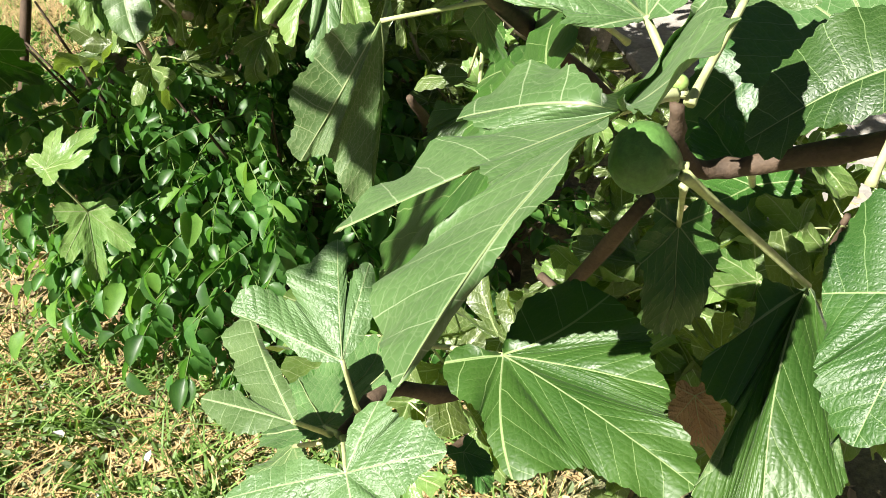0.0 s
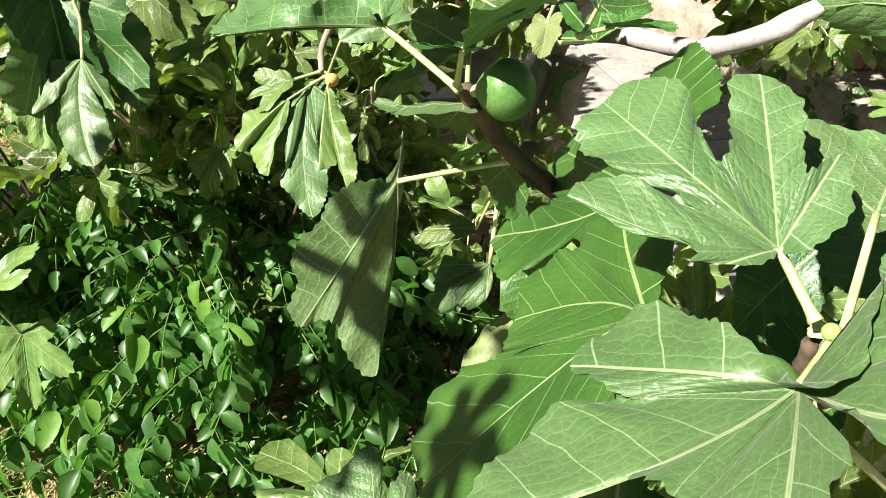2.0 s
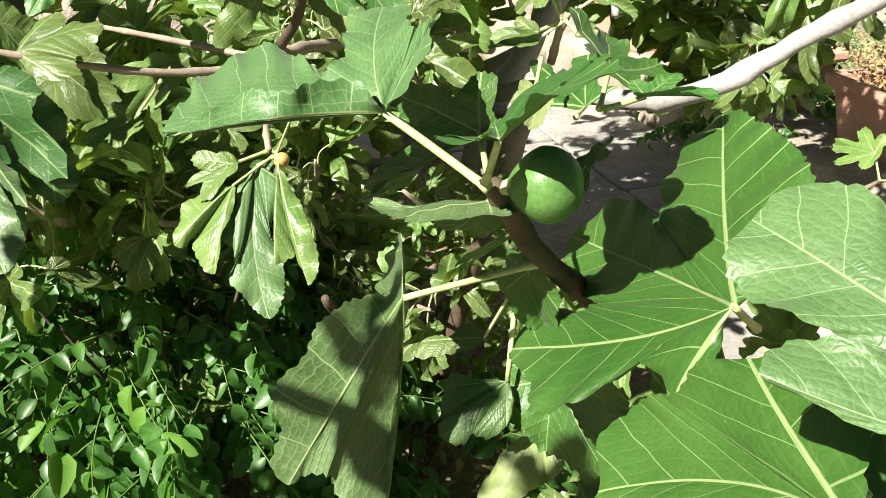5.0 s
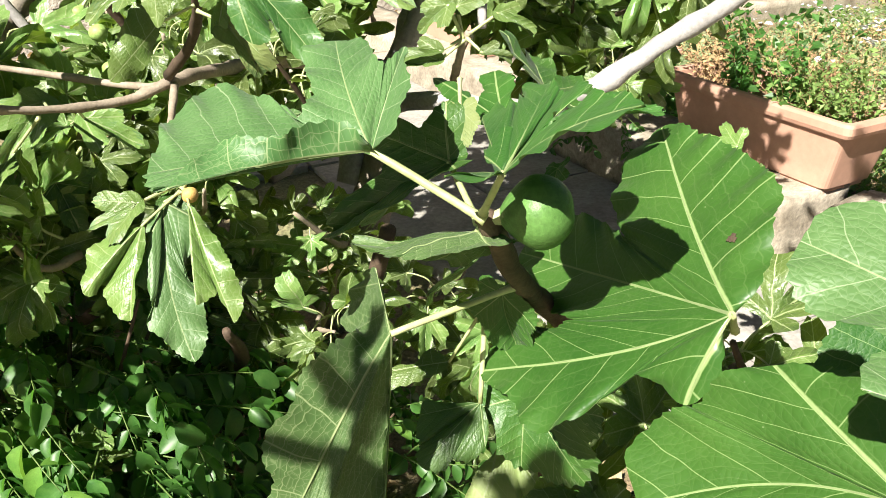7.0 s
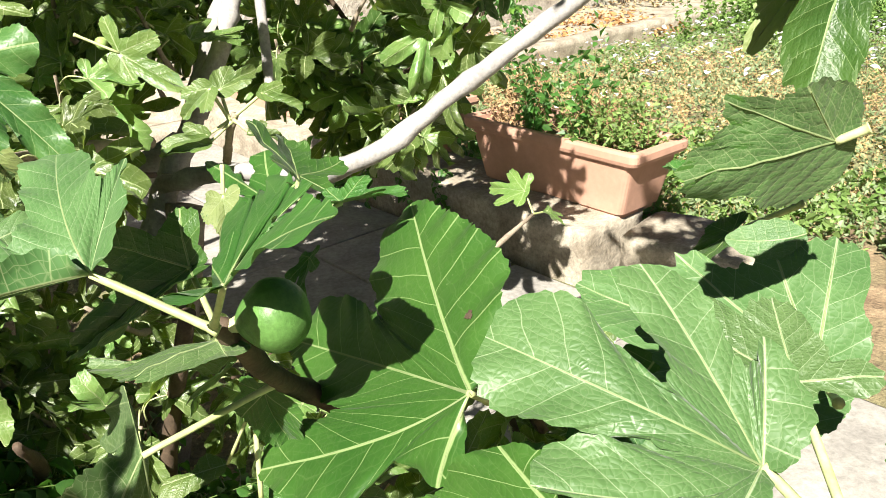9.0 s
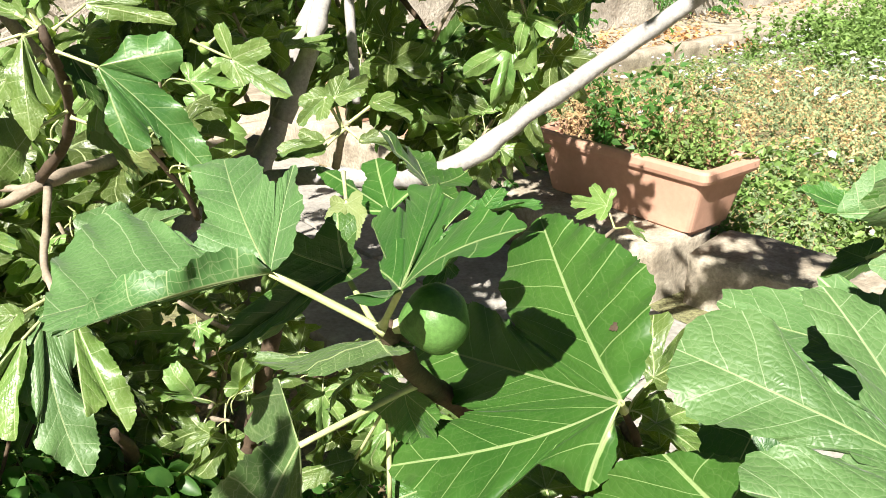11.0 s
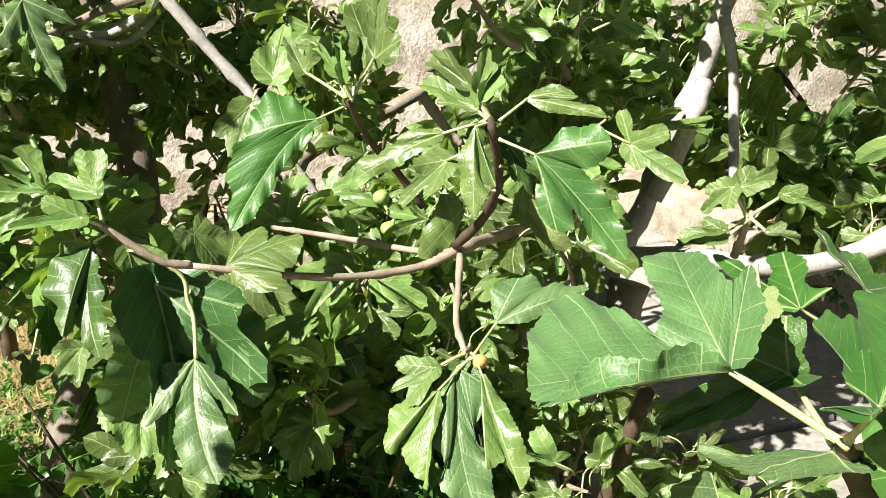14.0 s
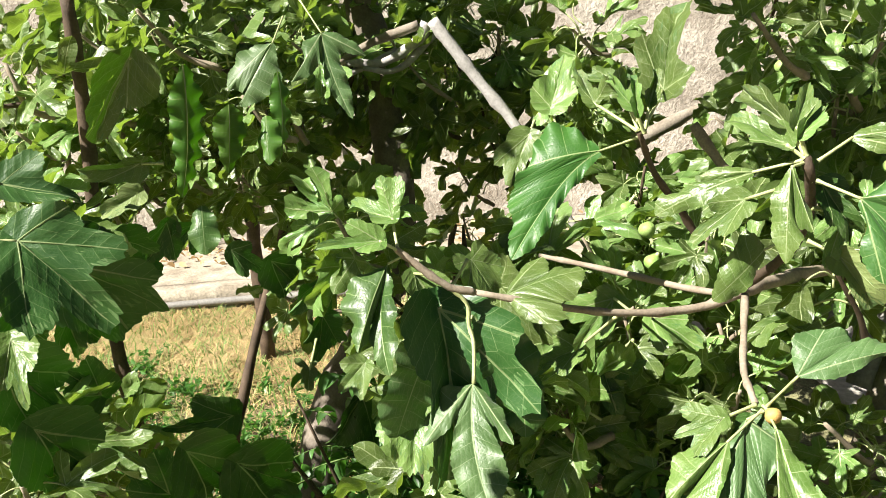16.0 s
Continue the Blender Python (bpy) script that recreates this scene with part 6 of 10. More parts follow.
fig_leaf(fig, (-0.641, 1.774, 1.074), (-0.710, 1.725, 1.050), (-0.691, 1.814, 1.134), (0.26, -0.70, 0.67), (-0.560, 1.719, 1.157), sinus=0.5, seed=129, top=BLADE_SUNLIT, fold=(20, 20), curl=18, wave=0.095, turns=150, rings=6, lobes=((0, 1.0, 21), (-33, 0.68, 27), (56, 0.51, 28)))
blade(fig, (-1.318, 1.967, 1.562), (("base", -1.320, 1.960, 1.558), ("edge", -1.326, 1.939, 1.506), ("edge", -1.322, 1.940, 1.450), ("tip", -1.319, 1.939, 1.380), ("edge", -1.311, 1.969, 1.446), ("edge", -1.310, 1.981, 1.513), ("base", -1.316, 1.972, 1.559)), top=BLADE_LIT, seed=133, tooth=0.0022, wave=0.008, bow=0.2, arch=0.08)
blade(fig, (-1.341, 1.941, 1.473), (("base", -1.348, 1.936, 1.470), ("edge", -1.340, 1.909, 1.420), ("tip", -1.315, 1.894, 1.376), ("edge", -1.300, 1.923, 1.412), ("edge", -1.320, 1.944, 1.461), ("base", -1.334, 1.944, 1.472)), top=BLADE_LIT, seed=134, tooth=0.0022, wave=0.008, bow=0.2, arch=0.08)
blade(fig, (-1.371, 1.861, 1.506), (("base", -1.375, 1.857, 1.505), ("edge", -1.400, 1.840, 1.475), ("edge", -1.405, 1.850, 1.424), ("tip", -1.403, 1.871, 1.362), ("edge", -1.371, 1.886, 1.418), ("edge", -1.357, 1.885, 1.474), ("base", -1.366, 1.866, 1.506)), top=BLADE_LIT, seed=135, tooth=0.0022, wave=0.008, bow=0.2, arch=0.08)
fig_leaf(fig, (-1.441, 1.678, 1.611), (-1.556, 1.677, 1.448), (-1.530, 1.512, 1.674), (0.68, -0.55, -0.48), (-1.417, 1.700, 1.618), sinus=0.5, fold=(30, 30), seed=136, top=BLADE_SUNLIT, curl=18, wave=0.095, turns=150, rings=6, lobes=((0, 1.0, 13), (6, 0.81, 20), (-16, 0.39, 22)))
fig_leaf(fig, (-1.370, 1.591, 1.431), (-1.447, 1.514, 1.423), (-1.342, 1.554, 1.529), (0.66, -0.61, -0.43), (-1.342, 1.617, 1.426), fold=(30, 30), seed=137, top=BLADE_SUNLIT, sinus=0.42, curl=18, wave=0.095, turns=150, rings=6, lobes=((0, 1.0, 23), (-17, 0.59, 23), (101, 0.3, 28)))
blade(fig, (-1.445, 1.827, 1.592), (("base", -1.449, 1.822, 1.588), ("edge", -1.477, 1.808, 1.523), ("edge", -1.501, 1.830, 1.423), ("tip", -1.526, 1.859, 1.310), ("edge", -1.484, 1.881, 1.403), ("edge", -1.452, 1.877, 1.505), ("edge", -1.442, 1.849, 1.572), ("base", -1.443, 1.833, 1.592)), top=BLADE_LIT, seed=138, tooth=0.0022, wave=0.008, bow=0.2, arch=0.08)
fig_leaf(fig, (-1.445, 1.363, 1.439), (-1.350, 1.427, 1.411), (-1.416, 1.284, 1.356), (0.54, -0.51, 0.67), (-1.464, 1.340, 1.448), sinus=0.55, seed=139, top=BLADE_DEEP_SHADED, fold=(20, 20), curl=18, wave=0.095, turns=150, rings=6, lobes=((0, 1.0, 14), (9, 0.81, 21), (-52, 0.64, 28)))
fig_leaf(fig, (-1.199, 1.175, 1.402), (-1.089, 1.208, 1.289), (-1.249, 1.047, 1.317), (0.66, -0.57, 0.48), (-1.223, 1.147, 1.410), sinus=0.6, seed=140, top=BLADE_DEEP_SHADED, fold=(20, 20), curl=18, wave=0.095, turns=150, rings=6, lobes=((0, 1.0, 18), (-38, 0.8, 18), (40, 0.79, 28), (-78, 0.43, 28)))
blade(fig, (-1.286, 1.634, 1.347), (("base", -1.291, 1.629, 1.345), ("edge", -1.297, 1.609, 1.318), ("edge", -1.284, 1.594, 1.282), ("tip", -1.262, 1.597, 1.266), ("edge", -1.247, 1.620, 1.286), ("edge", -1.263, 1.635, 1.327), ("base", -1.280, 1.637, 1.345)), top=BLADE_GLOSSY, seed=141, tooth=0.0022, wave=0.008, bow=0.2, arch=0.08)
fig_leaf(fig, (-1.408, 1.614, 1.373), (-1.444, 1.550, 1.345), (-1.457, 1.614, 1.434), (0.64, -0.58, 0.51), sinus=0.5, seed=142, top=YELLOW, fold=(20, 20), curl=18, wave=0.095, turns=150, rings=6, lobes=((0, 1.0, 28), (-45, 0.43, 28)))
fig_leaf(fig, (-1.399, 1.768, 0.858), (-1.464, 1.633, 0.882), (-1.396, 1.794, 1.008), (0.90, -0.43, 0.05), sinus=0.5, seed=143, top=BLADE, fold=(20, 20), curl=18, wave=0.095, turns=150, rings=6, lobes=((0, 1.0, 13), (-26, 0.59, 25), (28, 0.67, 25)))
fig_leaf(fig, (-1.271, 1.193, 1.258), (-1.224, 1.160, 1.178), (-1.337, 1.121, 1.250), (0.57, -0.58, 0.58), sinus=0.5, seed=144, top=BLADE_SUNLIT, fold=(20, 20), curl=18, wave=0.095, turns=150, rings=6, lobes=((0, 1.0, 13), (22, 0.72, 24), (-23, 0.53, 24)))
fig_leaf(fig, (-1.380, 1.403, 1.297), (-1.359, 1.510, 1.132), (-1.464, 1.257, 1.192), (0.90, -0.41, -0.15), sinus=0.6, seed=145, top=BLADE, fold=(20, 20), curl=18, wave=0.095, turns=150, rings=6, lobes=((0, 1.0, 24), (-21, 0.97, 13), (-39, 0.74, 23)))
fig_leaf(fig, (-1.433, 1.884, 1.192), (-1.394, 1.942, 1.129), (-1.468, 1.831, 1.123), (0.83, -0.56, 0.00), sinus=0.5, seed=146, top=BLADE, fold=(20, 20), curl=18, wave=0.095, turns=150, rings=6, lobes=((0, 1.0, 20), (33, 0.71, 27), (-53, 0.43, 28)))
fig_leaf(fig, (-1.198, 1.780, 0.977), (-1.187, 1.750, 0.948), (-1.235, 1.759, 0.984), (0.43, -0.54, 0.72), (-1.219, 1.848, 1.016), sinus=0.6, seed=147, top=BLADE_SUNLIT, fold=(20, 20), curl=18, wave=0.095, turns=150, rings=6, lobes=((0, 1.0, 28), (117, 0.86, 28), (-148, 0.53, 28)))
fig_leaf(fig, (-0.752, 1.901, 1.426), (-0.773, 1.839, 1.347), (-0.851, 1.898, 1.454), (0.18, -0.80, 0.58), (-0.757, 1.954, 1.445), sinus=0.5, seed=148, top=BLADE_SUNLIT, fold=(20, 20), curl=18, wave=0.095, turns=150, rings=6, lobes=((0, 1.0, 22), (29, 0.78, 25), (-66, 0.37, 28)))
fig_leaf(fig, (-0.727, 1.966, 1.468), (-0.711, 2.016, 1.559), (-0.625, 1.965, 1.450), (0.08, -0.88, 0.47), (-0.718, 1.965, 1.432), sinus=0.6, seed=149, top=BLADE_SUNLIT, fold=(20, 20), curl=18, wave=0.095, turns=150, rings=6, lobes=((0, 1.0, 25), (47, 0.47, 28), (-59, 0.37, 28)))
fig_leaf(fig, (-0.501, 1.815, 1.504), (-0.482, 1.856, 1.648), (-0.351, 1.806, 1.487), (-0.03, -0.96, 0.28), (-0.501, 1.658, 1.463), sinus=0.4, fold=(18, 40), seed=150, top=BLADE_SUNLIT, curl=18, wave=0.095, turns=150, rings=6, lobes=((0, 1.0, 23), (-31, 0.6, 26), (68, 0.43, 28)))
fig_leaf(fig, (-0.554, 1.705, 1.530), (-0.612, 1.700, 1.542), (-0.548, 1.743, 1.576), (0.18, -0.77, 0.61), (-0.507, 1.648, 1.476), seed=151, fold=(34, 34), top=BLADE_SUNLIT, sinus=0.42, curl=18, wave=0.095, turns=150, rings=6, lobes=((0, 1.0, 13), (-20, 0.63, 24), (25, 0.61, 25)))
fig_leaf(fig, (-0.515, 1.649, 1.496), (-0.552, 1.669, 1.545), (-0.462, 1.663, 1.531), (-0.00, -0.92, 0.38), (-0.499, 1.647, 1.460), seed=152, fold=(50, 50), top=BLADE_SUNLIT, sinus=0.42, curl=18, wave=0.095, turns=150, rings=6, lobes=((0, 1.0, 21), (-10, 0.47, 21)))
fig_leaf(fig, (-0.505, 1.629, 1.490), (-0.514, 1.646, 1.547), (-0.447, 1.642, 1.495), (0.18, -0.94, 0.30), (-0.499, 1.647, 1.460), seed=153, fold=(60, 60), top=BLADE_SUNLIT, sinus=0.42, curl=18, wave=0.095, turns=150, rings=6, lobes=((0, 1.0, 23), (19, 0.67, 23)))
fig_leaf(fig, (-0.496, 1.673, 1.497), (-0.488, 1.699, 1.548), (-0.442, 1.688, 1.481), (0.36, -0.85, 0.39), (-0.499, 1.647, 1.460), seed=154, fold=(50, 50), top=BLADE_SUNLIT, sinus=0.42, curl=18, wave=0.095, turns=150, rings=6, lobes=((0, 1.0, 25), (25, 0.46, 25)))
fig_leaf(fig, (-0.087, 1.914, 1.334), (-0.003, 1.869, 1.277), (-0.158, 1.886, 1.253), (-0.17, -0.87, 0.46), (-0.149, 1.924, 1.366), sinus=0.4, seed=166, top=BLADE_SUNLIT, fold=(20, 20), curl=18, wave=0.095, turns=150, rings=6, lobes=((0, 1.0, 21), (34, 0.45, 27), (-54, 0.61, 28), (-139, 0.54, 28)))
fig_leaf(fig, (-0.310, 1.491, 1.489), (-0.364, 1.515, 1.530), (-0.263, 1.509, 1.540), (-0.09, -0.91, 0.40), (-0.288, 1.479, 1.454), fold=(50, 50), seed=167, top=BLADE_SUNLIT, sinus=0.42, curl=18, wave=0.095, turns=150, rings=6, lobes=((0, 1.0, 24), (23, 0.75, 24)))
fig_leaf(fig, (-0.298, 1.482, 1.486), (-0.286, 1.504, 1.533), (-0.246, 1.482, 1.474), (0.09, -0.91, 0.41), (-0.286, 1.479, 1.452), fold=(50, 50), seed=168, top=BLADE_SUNLIT, sinus=0.42, curl=18, wave=0.095, turns=150, rings=6, lobes=((0, 1.0, 27), (35, 0.69, 27)))
fig_leaf(fig, (-0.293, 1.471, 1.477), (-0.268, 1.497, 1.514), (-0.251, 1.472, 1.447), (0.29, -0.87, 0.40), (-0.286, 1.479, 1.452), fold=(50, 50), seed=169, top=BLADE_SUNLIT, sinus=0.42, curl=18, wave=0.095, turns=150, rings=6, lobes=((0, 1.0, 26), (31, 0.67, 26)))
fig_leaf(fig, (-0.308, 1.479, 1.466), (-0.378, 1.507, 1.496), (-0.267, 1.516, 1.525), (-0.09, -0.81, 0.58), (-0.288, 1.478, 1.450), fold=(44, 30), seed=170, top=BLADE_SUNLIT, sinus=0.42, curl=18, wave=0.095, turns=150, rings=6, lobes=((0, 1.0, 26), (-32, 0.48, 26)))
fig_leaf(fig, (-0.247, 1.526, 1.324), (-0.206, 1.496, 1.272), (-0.307, 1.503, 1.290), (0.04, -0.85, 0.52), (-0.282, 1.538, 1.338), seed=171, fold=(40, 20), top=YELLOW, sinus=0.42, curl=18, wave=0.095, turns=150, rings=6, lobes=((0, 1.0, 23), (-17, 1.02, 23)))
fig_leaf(fig, (-0.243, 1.538, 1.372), (-0.260, 1.510, 1.310), (-0.311, 1.543, 1.389), (0.04, -0.92, 0.40), (-0.279, 1.518, 1.384), seed=172, top=BLADE_SUNLIT, sinus=0.42, fold=(20, 20), curl=18, wave=0.095, turns=150, rings=6, lobes=((0, 1.0, 16), (33, 0.62, 27), (-36, 0.57, 27)))
fig_leaf(fig, (-0.267, 1.524, 1.412), (-0.225, 1.515, 1.347), (-0.326, 1.486, 1.378), (0.36, -0.87, 0.35), (-0.281, 1.485, 1.423), seed=173, top=BLADE, sinus=0.42, fold=(20, 20), curl=18, wave=0.095, turns=150, rings=6, lobes=((0, 1.0, 25), (27, 0.66, 25)))
fig_leaf(fig, (-0.360, 1.610, 1.374), (-0.428, 1.573, 1.323), (-0.423, 1.646, 1.433), (0.03, -0.83, 0.55), (-0.296, 1.522, 1.413), seed=174, top=BLADE_SUNLIT, sinus=0.42, fold=(20, 20), curl=18, wave=0.095, turns=150, rings=6, lobes=((0, 1.0, 14), (-28, 0.67, 25), (33, 0.52, 27)))
fig_leaf(fig, (0.028, 1.609, 1.327), (-0.014, 1.601, 1.295), (-0.001, 1.641, 1.357), (-0.26, -0.78, 0.56), (0.049, 1.614, 1.282), seed=175, wave=0.1, sinus=0.55, top=BLADE_SUNLIT, fold=(20, 20), curl=18, turns=150, rings=6, lobes=((0, 1.0, 19), (34, 0.66, 27), (-47, 0.71, 28)))
fig_leaf(fig, (0.042, 1.626, 1.322), (0.094, 1.639, 1.348), (0.070, 1.593, 1.282), (-0.10, -0.80, 0.59), (0.049, 1.614, 1.282), seed=176, wave=0.1, sinus=0.55, top=BLADE_SUNLIT, fold=(20, 20), curl=18, turns=150, rings=6, lobes=((0, 1.0, 15), (-31, 0.52, 26), (31, 0.71, 26)))
fig_leaf(fig, (0.015, 1.596, 1.268), (-0.044, 1.599, 1.258), (0.010, 1.641, 1.307), (-0.15, -0.66, 0.73), (0.049, 1.614, 1.281), seed=177, wave=0.1, fold=(40, 40), top=BLADE_SUNLIT, sinus=0.42, curl=18, turns=150, rings=6, lobes=((0, 1.0, 28), (45, 0.51, 28)))
fig_leaf(fig, (0.096, 1.612, 1.314), (0.141, 1.584, 1.292), (0.061, 1.584, 1.277), (-0.13, -0.73, 0.67), (0.056, 1.614, 1.286), seed=178, wave=0.1, fold=(40, 40), top=BLADE_SUNLIT, sinus=0.42, curl=18, turns=150, rings=6, lobes=((0, 1.0, 28), (-48, 0.54, 28)))
fig_leaf(fig, (0.015, 1.593, 1.257), (-0.045, 1.599, 1.250), (0.014, 1.635, 1.301), (-0.16, -0.71, 0.69), (0.051, 1.613, 1.279), seed=179, fold=(46, 46), wave=0.1, top=BLADE_SUNLIT, sinus=0.42, curl=18, turns=150, rings=6, lobes=((0, 1.0, 26), (29, 0.51, 26)))
fig_leaf(fig, (0.072, 1.584, 1.268), (0.111, 1.572, 1.264), (0.061, 1.555, 1.241), (-0.11, -0.65, 0.75), (0.055, 1.613, 1.281), seed=180, wave=0.1, fold=(40, 40), top=BLADE_SUNLIT, sinus=0.42, curl=18, turns=150, rings=6, lobes=((0, 1.0, 28), (-44, 0.61, 28)))
limb("twig", [(0.040, 1.640, 1.218, 0.0060), (0.048, 1.620, 1.265, 0.0055), (0.058, 1.615, 1.290, 0.0050)], TWIG, fig)
fig_leaf(fig, (-0.374, 1.480, 1.115), (-0.432, 1.459, 1.092), (-0.405, 1.522, 1.156), (-0.04, -0.70, 0.71), (-0.337, 1.520, 1.120), sinus=0.45, fold=(24, 24), seed=188, top=BLADE_SUNLIT, curl=18, wave=0.095, turns=150, rings=6, lobes=((0, 1.0, 17), (36, 0.78, 27), (-37, 0.96, 27)))
fig_leaf(fig, (-0.343, 1.521, 1.099), (-0.337, 1.485, 1.049), (-0.405, 1.512, 1.099), (0.11, -0.80, 0.59), sinus=0.5, seed=190, top=BLADE, fold=(20, 20), curl=18, wave=0.095, turns=150, rings=6, lobes=((0, 1.0, 19), (34, 0.67, 27), (-47, 0.68, 28)))
fig_leaf(fig, (-0.645, 1.954, 0.966), (-0.600, 1.907, 0.892), (-0.730, 1.907, 0.944), (0.24, -0.75, 0.62), (-0.569, 1.897, 1.049), sinus=0.35, seed=191, top=BLADE, fold=(20, 20), curl=18, wave=0.095, turns=150, rings=6, lobes=((0, 1.0, 26), (-53, 0.58, 28), (57, 0.73, 28)))
fig_leaf(fig, (-0.578, 1.875, 1.001), (-0.547, 1.896, 1.010), (-0.557, 1.854, 0.977), (0.20, -0.64, 0.74), sinus=0.6, seed=192, top=BLADE_SUNLIT, fold=(20, 20), curl=18, wave=0.095, turns=150, rings=6, lobes=((0, 1.0, 28), (-50, 0.63, 28), (75, 0.61, 28)))
fig_leaf(fig, (-0.586, 1.820, 1.153), (-0.642, 1.744, 1.085), (-0.684, 1.839, 1.212), (0.24, -0.74, 0.63), (-0.529, 1.681, 1.180), sinus=0.45, seed=193, top=BLADE_SUNLIT, fold=(20, 20), curl=18, wave=0.095, turns=150, rings=6, lobes=((0, 1.0, 13), (-22, 0.7, 24), (34, 0.81, 27)))
fig_leaf(fig, (-0.516, 1.778, 1.137), (-0.429, 1.770, 1.100), (-0.548, 1.714, 1.074), (0.20, -0.74, 0.65), (-0.494, 1.689, 1.178), sinus=0.45, seed=194, top=BLADE_SUNLIT, fold=(20, 20), curl=18, wave=0.095, turns=150, rings=6, lobes=((0, 1.0, 17), (-26, 0.61, 25), (47, 0.67, 28)))
fig_leaf(fig, (-0.577, 1.683, 1.500), (-0.609, 1.701, 1.550), (-0.525, 1.700, 1.528), (0.10, -0.92, 0.39), (-0.508, 1.646, 1.463), sinus=0.4, seed=195, fold=(34, 34), top=BLADE_SUNLIT, curl=18, wave=0.095, turns=150, rings=6, lobes=((0, 1.0, 22), (-17, 0.54, 23), (75, 0.77, 28)))
fig_leaf(fig, (-0.531, 1.676, 1.507), (-0.525, 1.698, 1.555), (-0.481, 1.686, 1.496), (0.26, -0.89, 0.37), (-0.507, 1.647, 1.462), sinus=0.4, seed=196, fold=(50, 50), top=BLADE_SUNLIT, curl=18, wave=0.095, turns=150, rings=6, lobes=((0, 1.0, 28), (-46, 0.81, 28)))
fig_leaf(fig, (-0.512, 1.907, 1.495), (-0.508, 1.939, 1.598), (-0.418, 1.956, 1.476), (0.49, -0.84, 0.24), (-0.514, 1.696, 1.455), sinus=0.45, seed=197, top=BLADE_SUNLIT, fold=(20, 20), curl=18, wave=0.095, turns=150, rings=6, lobes=((0, 1.0, 17), (34, 0.48, 27), (-40, 0.54, 28)))
fig_leaf(fig, (-0.098, 2.139, 1.532), (-0.053, 2.120, 1.500), (-0.134, 2.129, 1.487), (-0.16, -0.93, 0.34), (-0.144, 2.140, 1.513), sinus=0.45, seed=198, top=BLADE_SUNLIT, fold=(20, 20), curl=18, wave=0.095, turns=150, rings=6, lobes=((0, 1.0, 28), (-86, 0.91, 28), (-170, 0.81, 28)))
fig_leaf(fig, (-0.010, 2.227, 1.448), (0.033, 2.202, 1.411), (-0.053, 2.218, 1.404), (-0.20, -0.91, 0.37), (-0.086, 2.235, 1.472), sinus=0.45, seed=199, top=BLADE_SUNLIT, fold=(20, 20), curl=18, wave=0.095, turns=150, rings=6, lobes=((0, 1.0, 28), (91, 0.72, 28), (-101, 0.62, 28)))
fig_leaf(fig, (-0.787, 1.538, 1.216), (-0.719, 1.447, 0.973), (-1.013, 1.394, 1.207), (0.48, -0.77, 0.42), (-0.772, 1.623, 1.270), sinus=0.45, fold=(18, 40), seed=111, top=BLADE_DEEP_SHADED, curl=18, wave=0.095, turns=150, rings=6, lobes=((0, 1.0, 27), (-36, 0.78, 15), (-62, 0.48, 25)))
fig_leaf(fig, (-1.430, 1.287, 1.172), (-1.456, 1.428, 0.984), (-1.518, 1.105, 1.049), (0.92, -0.24, -0.31), sinus=0.5, seed=210, top=BLADE, fold=(20, 20), curl=18, wave=0.095, turns=150, rings=6, lobes=((0, 1.0, 13), (22, 0.59, 24), (-25, 0.53, 25)))
fig_leaf(fig, (-1.428, 1.318, 1.041), (-1.444, 1.466, 0.852), (-1.514, 1.138, 0.907), (0.93, -0.24, -0.27), sinus=0.5, seed=211, top=BLADE, fold=(20, 20), curl=18, wave=0.095, turns=150, rings=6, lobes=((0, 1.0, 13), (21, 0.6, 24), (-25, 0.52, 25)))
fig_leaf(fig, (-1.324, 1.538, 0.902), (-1.320, 1.688, 0.728), (-1.417, 1.380, 0.763), (0.91, -0.31, -0.25), sinus=0.5, seed=213, top=BLADE, fold=(20, 20), curl=18, wave=0.095, turns=150, rings=6, lobes=((0, 1.0, 13), (20, 0.59, 24), (-23, 0.53, 24)))
fig_leaf(fig, (-1.283, 1.623, 0.839), (-1.259, 1.807, 0.674), (-1.384, 1.479, 0.664), (0.91, -0.34, -0.25), sinus=0.5, seed=214, top=BLADE, fold=(20, 20), curl=18, wave=0.095, turns=150, rings=6, lobes=((0, 1.0, 13), (19, 0.62, 23), (-24, 0.5, 25)))
fig_leaf(fig, (-1.533, 1.558, 0.982), (-1.529, 1.458, 1.094), (-1.473, 1.662, 1.074), (0.92, -0.28, -0.29), sinus=0.5, seed=215, top=BLADE, fold=(20, 20), curl=18, wave=0.095, turns=150, rings=6, lobes=((0, 1.0, 13), (23, 0.69, 24), (-27, 0.58, 25)))
fig_leaf(fig, (-1.445, 1.600, 0.758), (-1.444, 1.481, 0.914), (-1.371, 1.745, 0.868), (0.93, -0.30, -0.23), sinus=0.5, seed=216, top=BLADE, fold=(20, 20), curl=18, wave=0.095, turns=150, rings=6, lobes=((0, 1.0, 13), (21, 0.65, 24), (-22, 0.59, 24)))
fig_leaf(fig, (-1.285, 1.985, 1.094), (-1.336, 1.944, 1.018), (-1.302, 1.903, 1.150), (0.85, -0.41, -0.35), sinus=0.5, seed=217, top=BLADE, fold=(20, 20), curl=18, wave=0.095, turns=150, rings=6, lobes=((0, 1.0, 24), (-46, 0.91, 28), (54, 0.79, 28)))
fig_leaf(fig, (-1.410, 1.989, 1.138), (-1.404, 2.112, 1.020), (-1.499, 1.890, 1.031), (0.85, -0.38, -0.36), sinus=0.5, seed=218, top=BLADE, fold=(20, 20), curl=18, wave=0.095, turns=150, rings=6, lobes=((0, 1.0, 13), (27, 0.6, 25), (-28, 0.59, 25)))
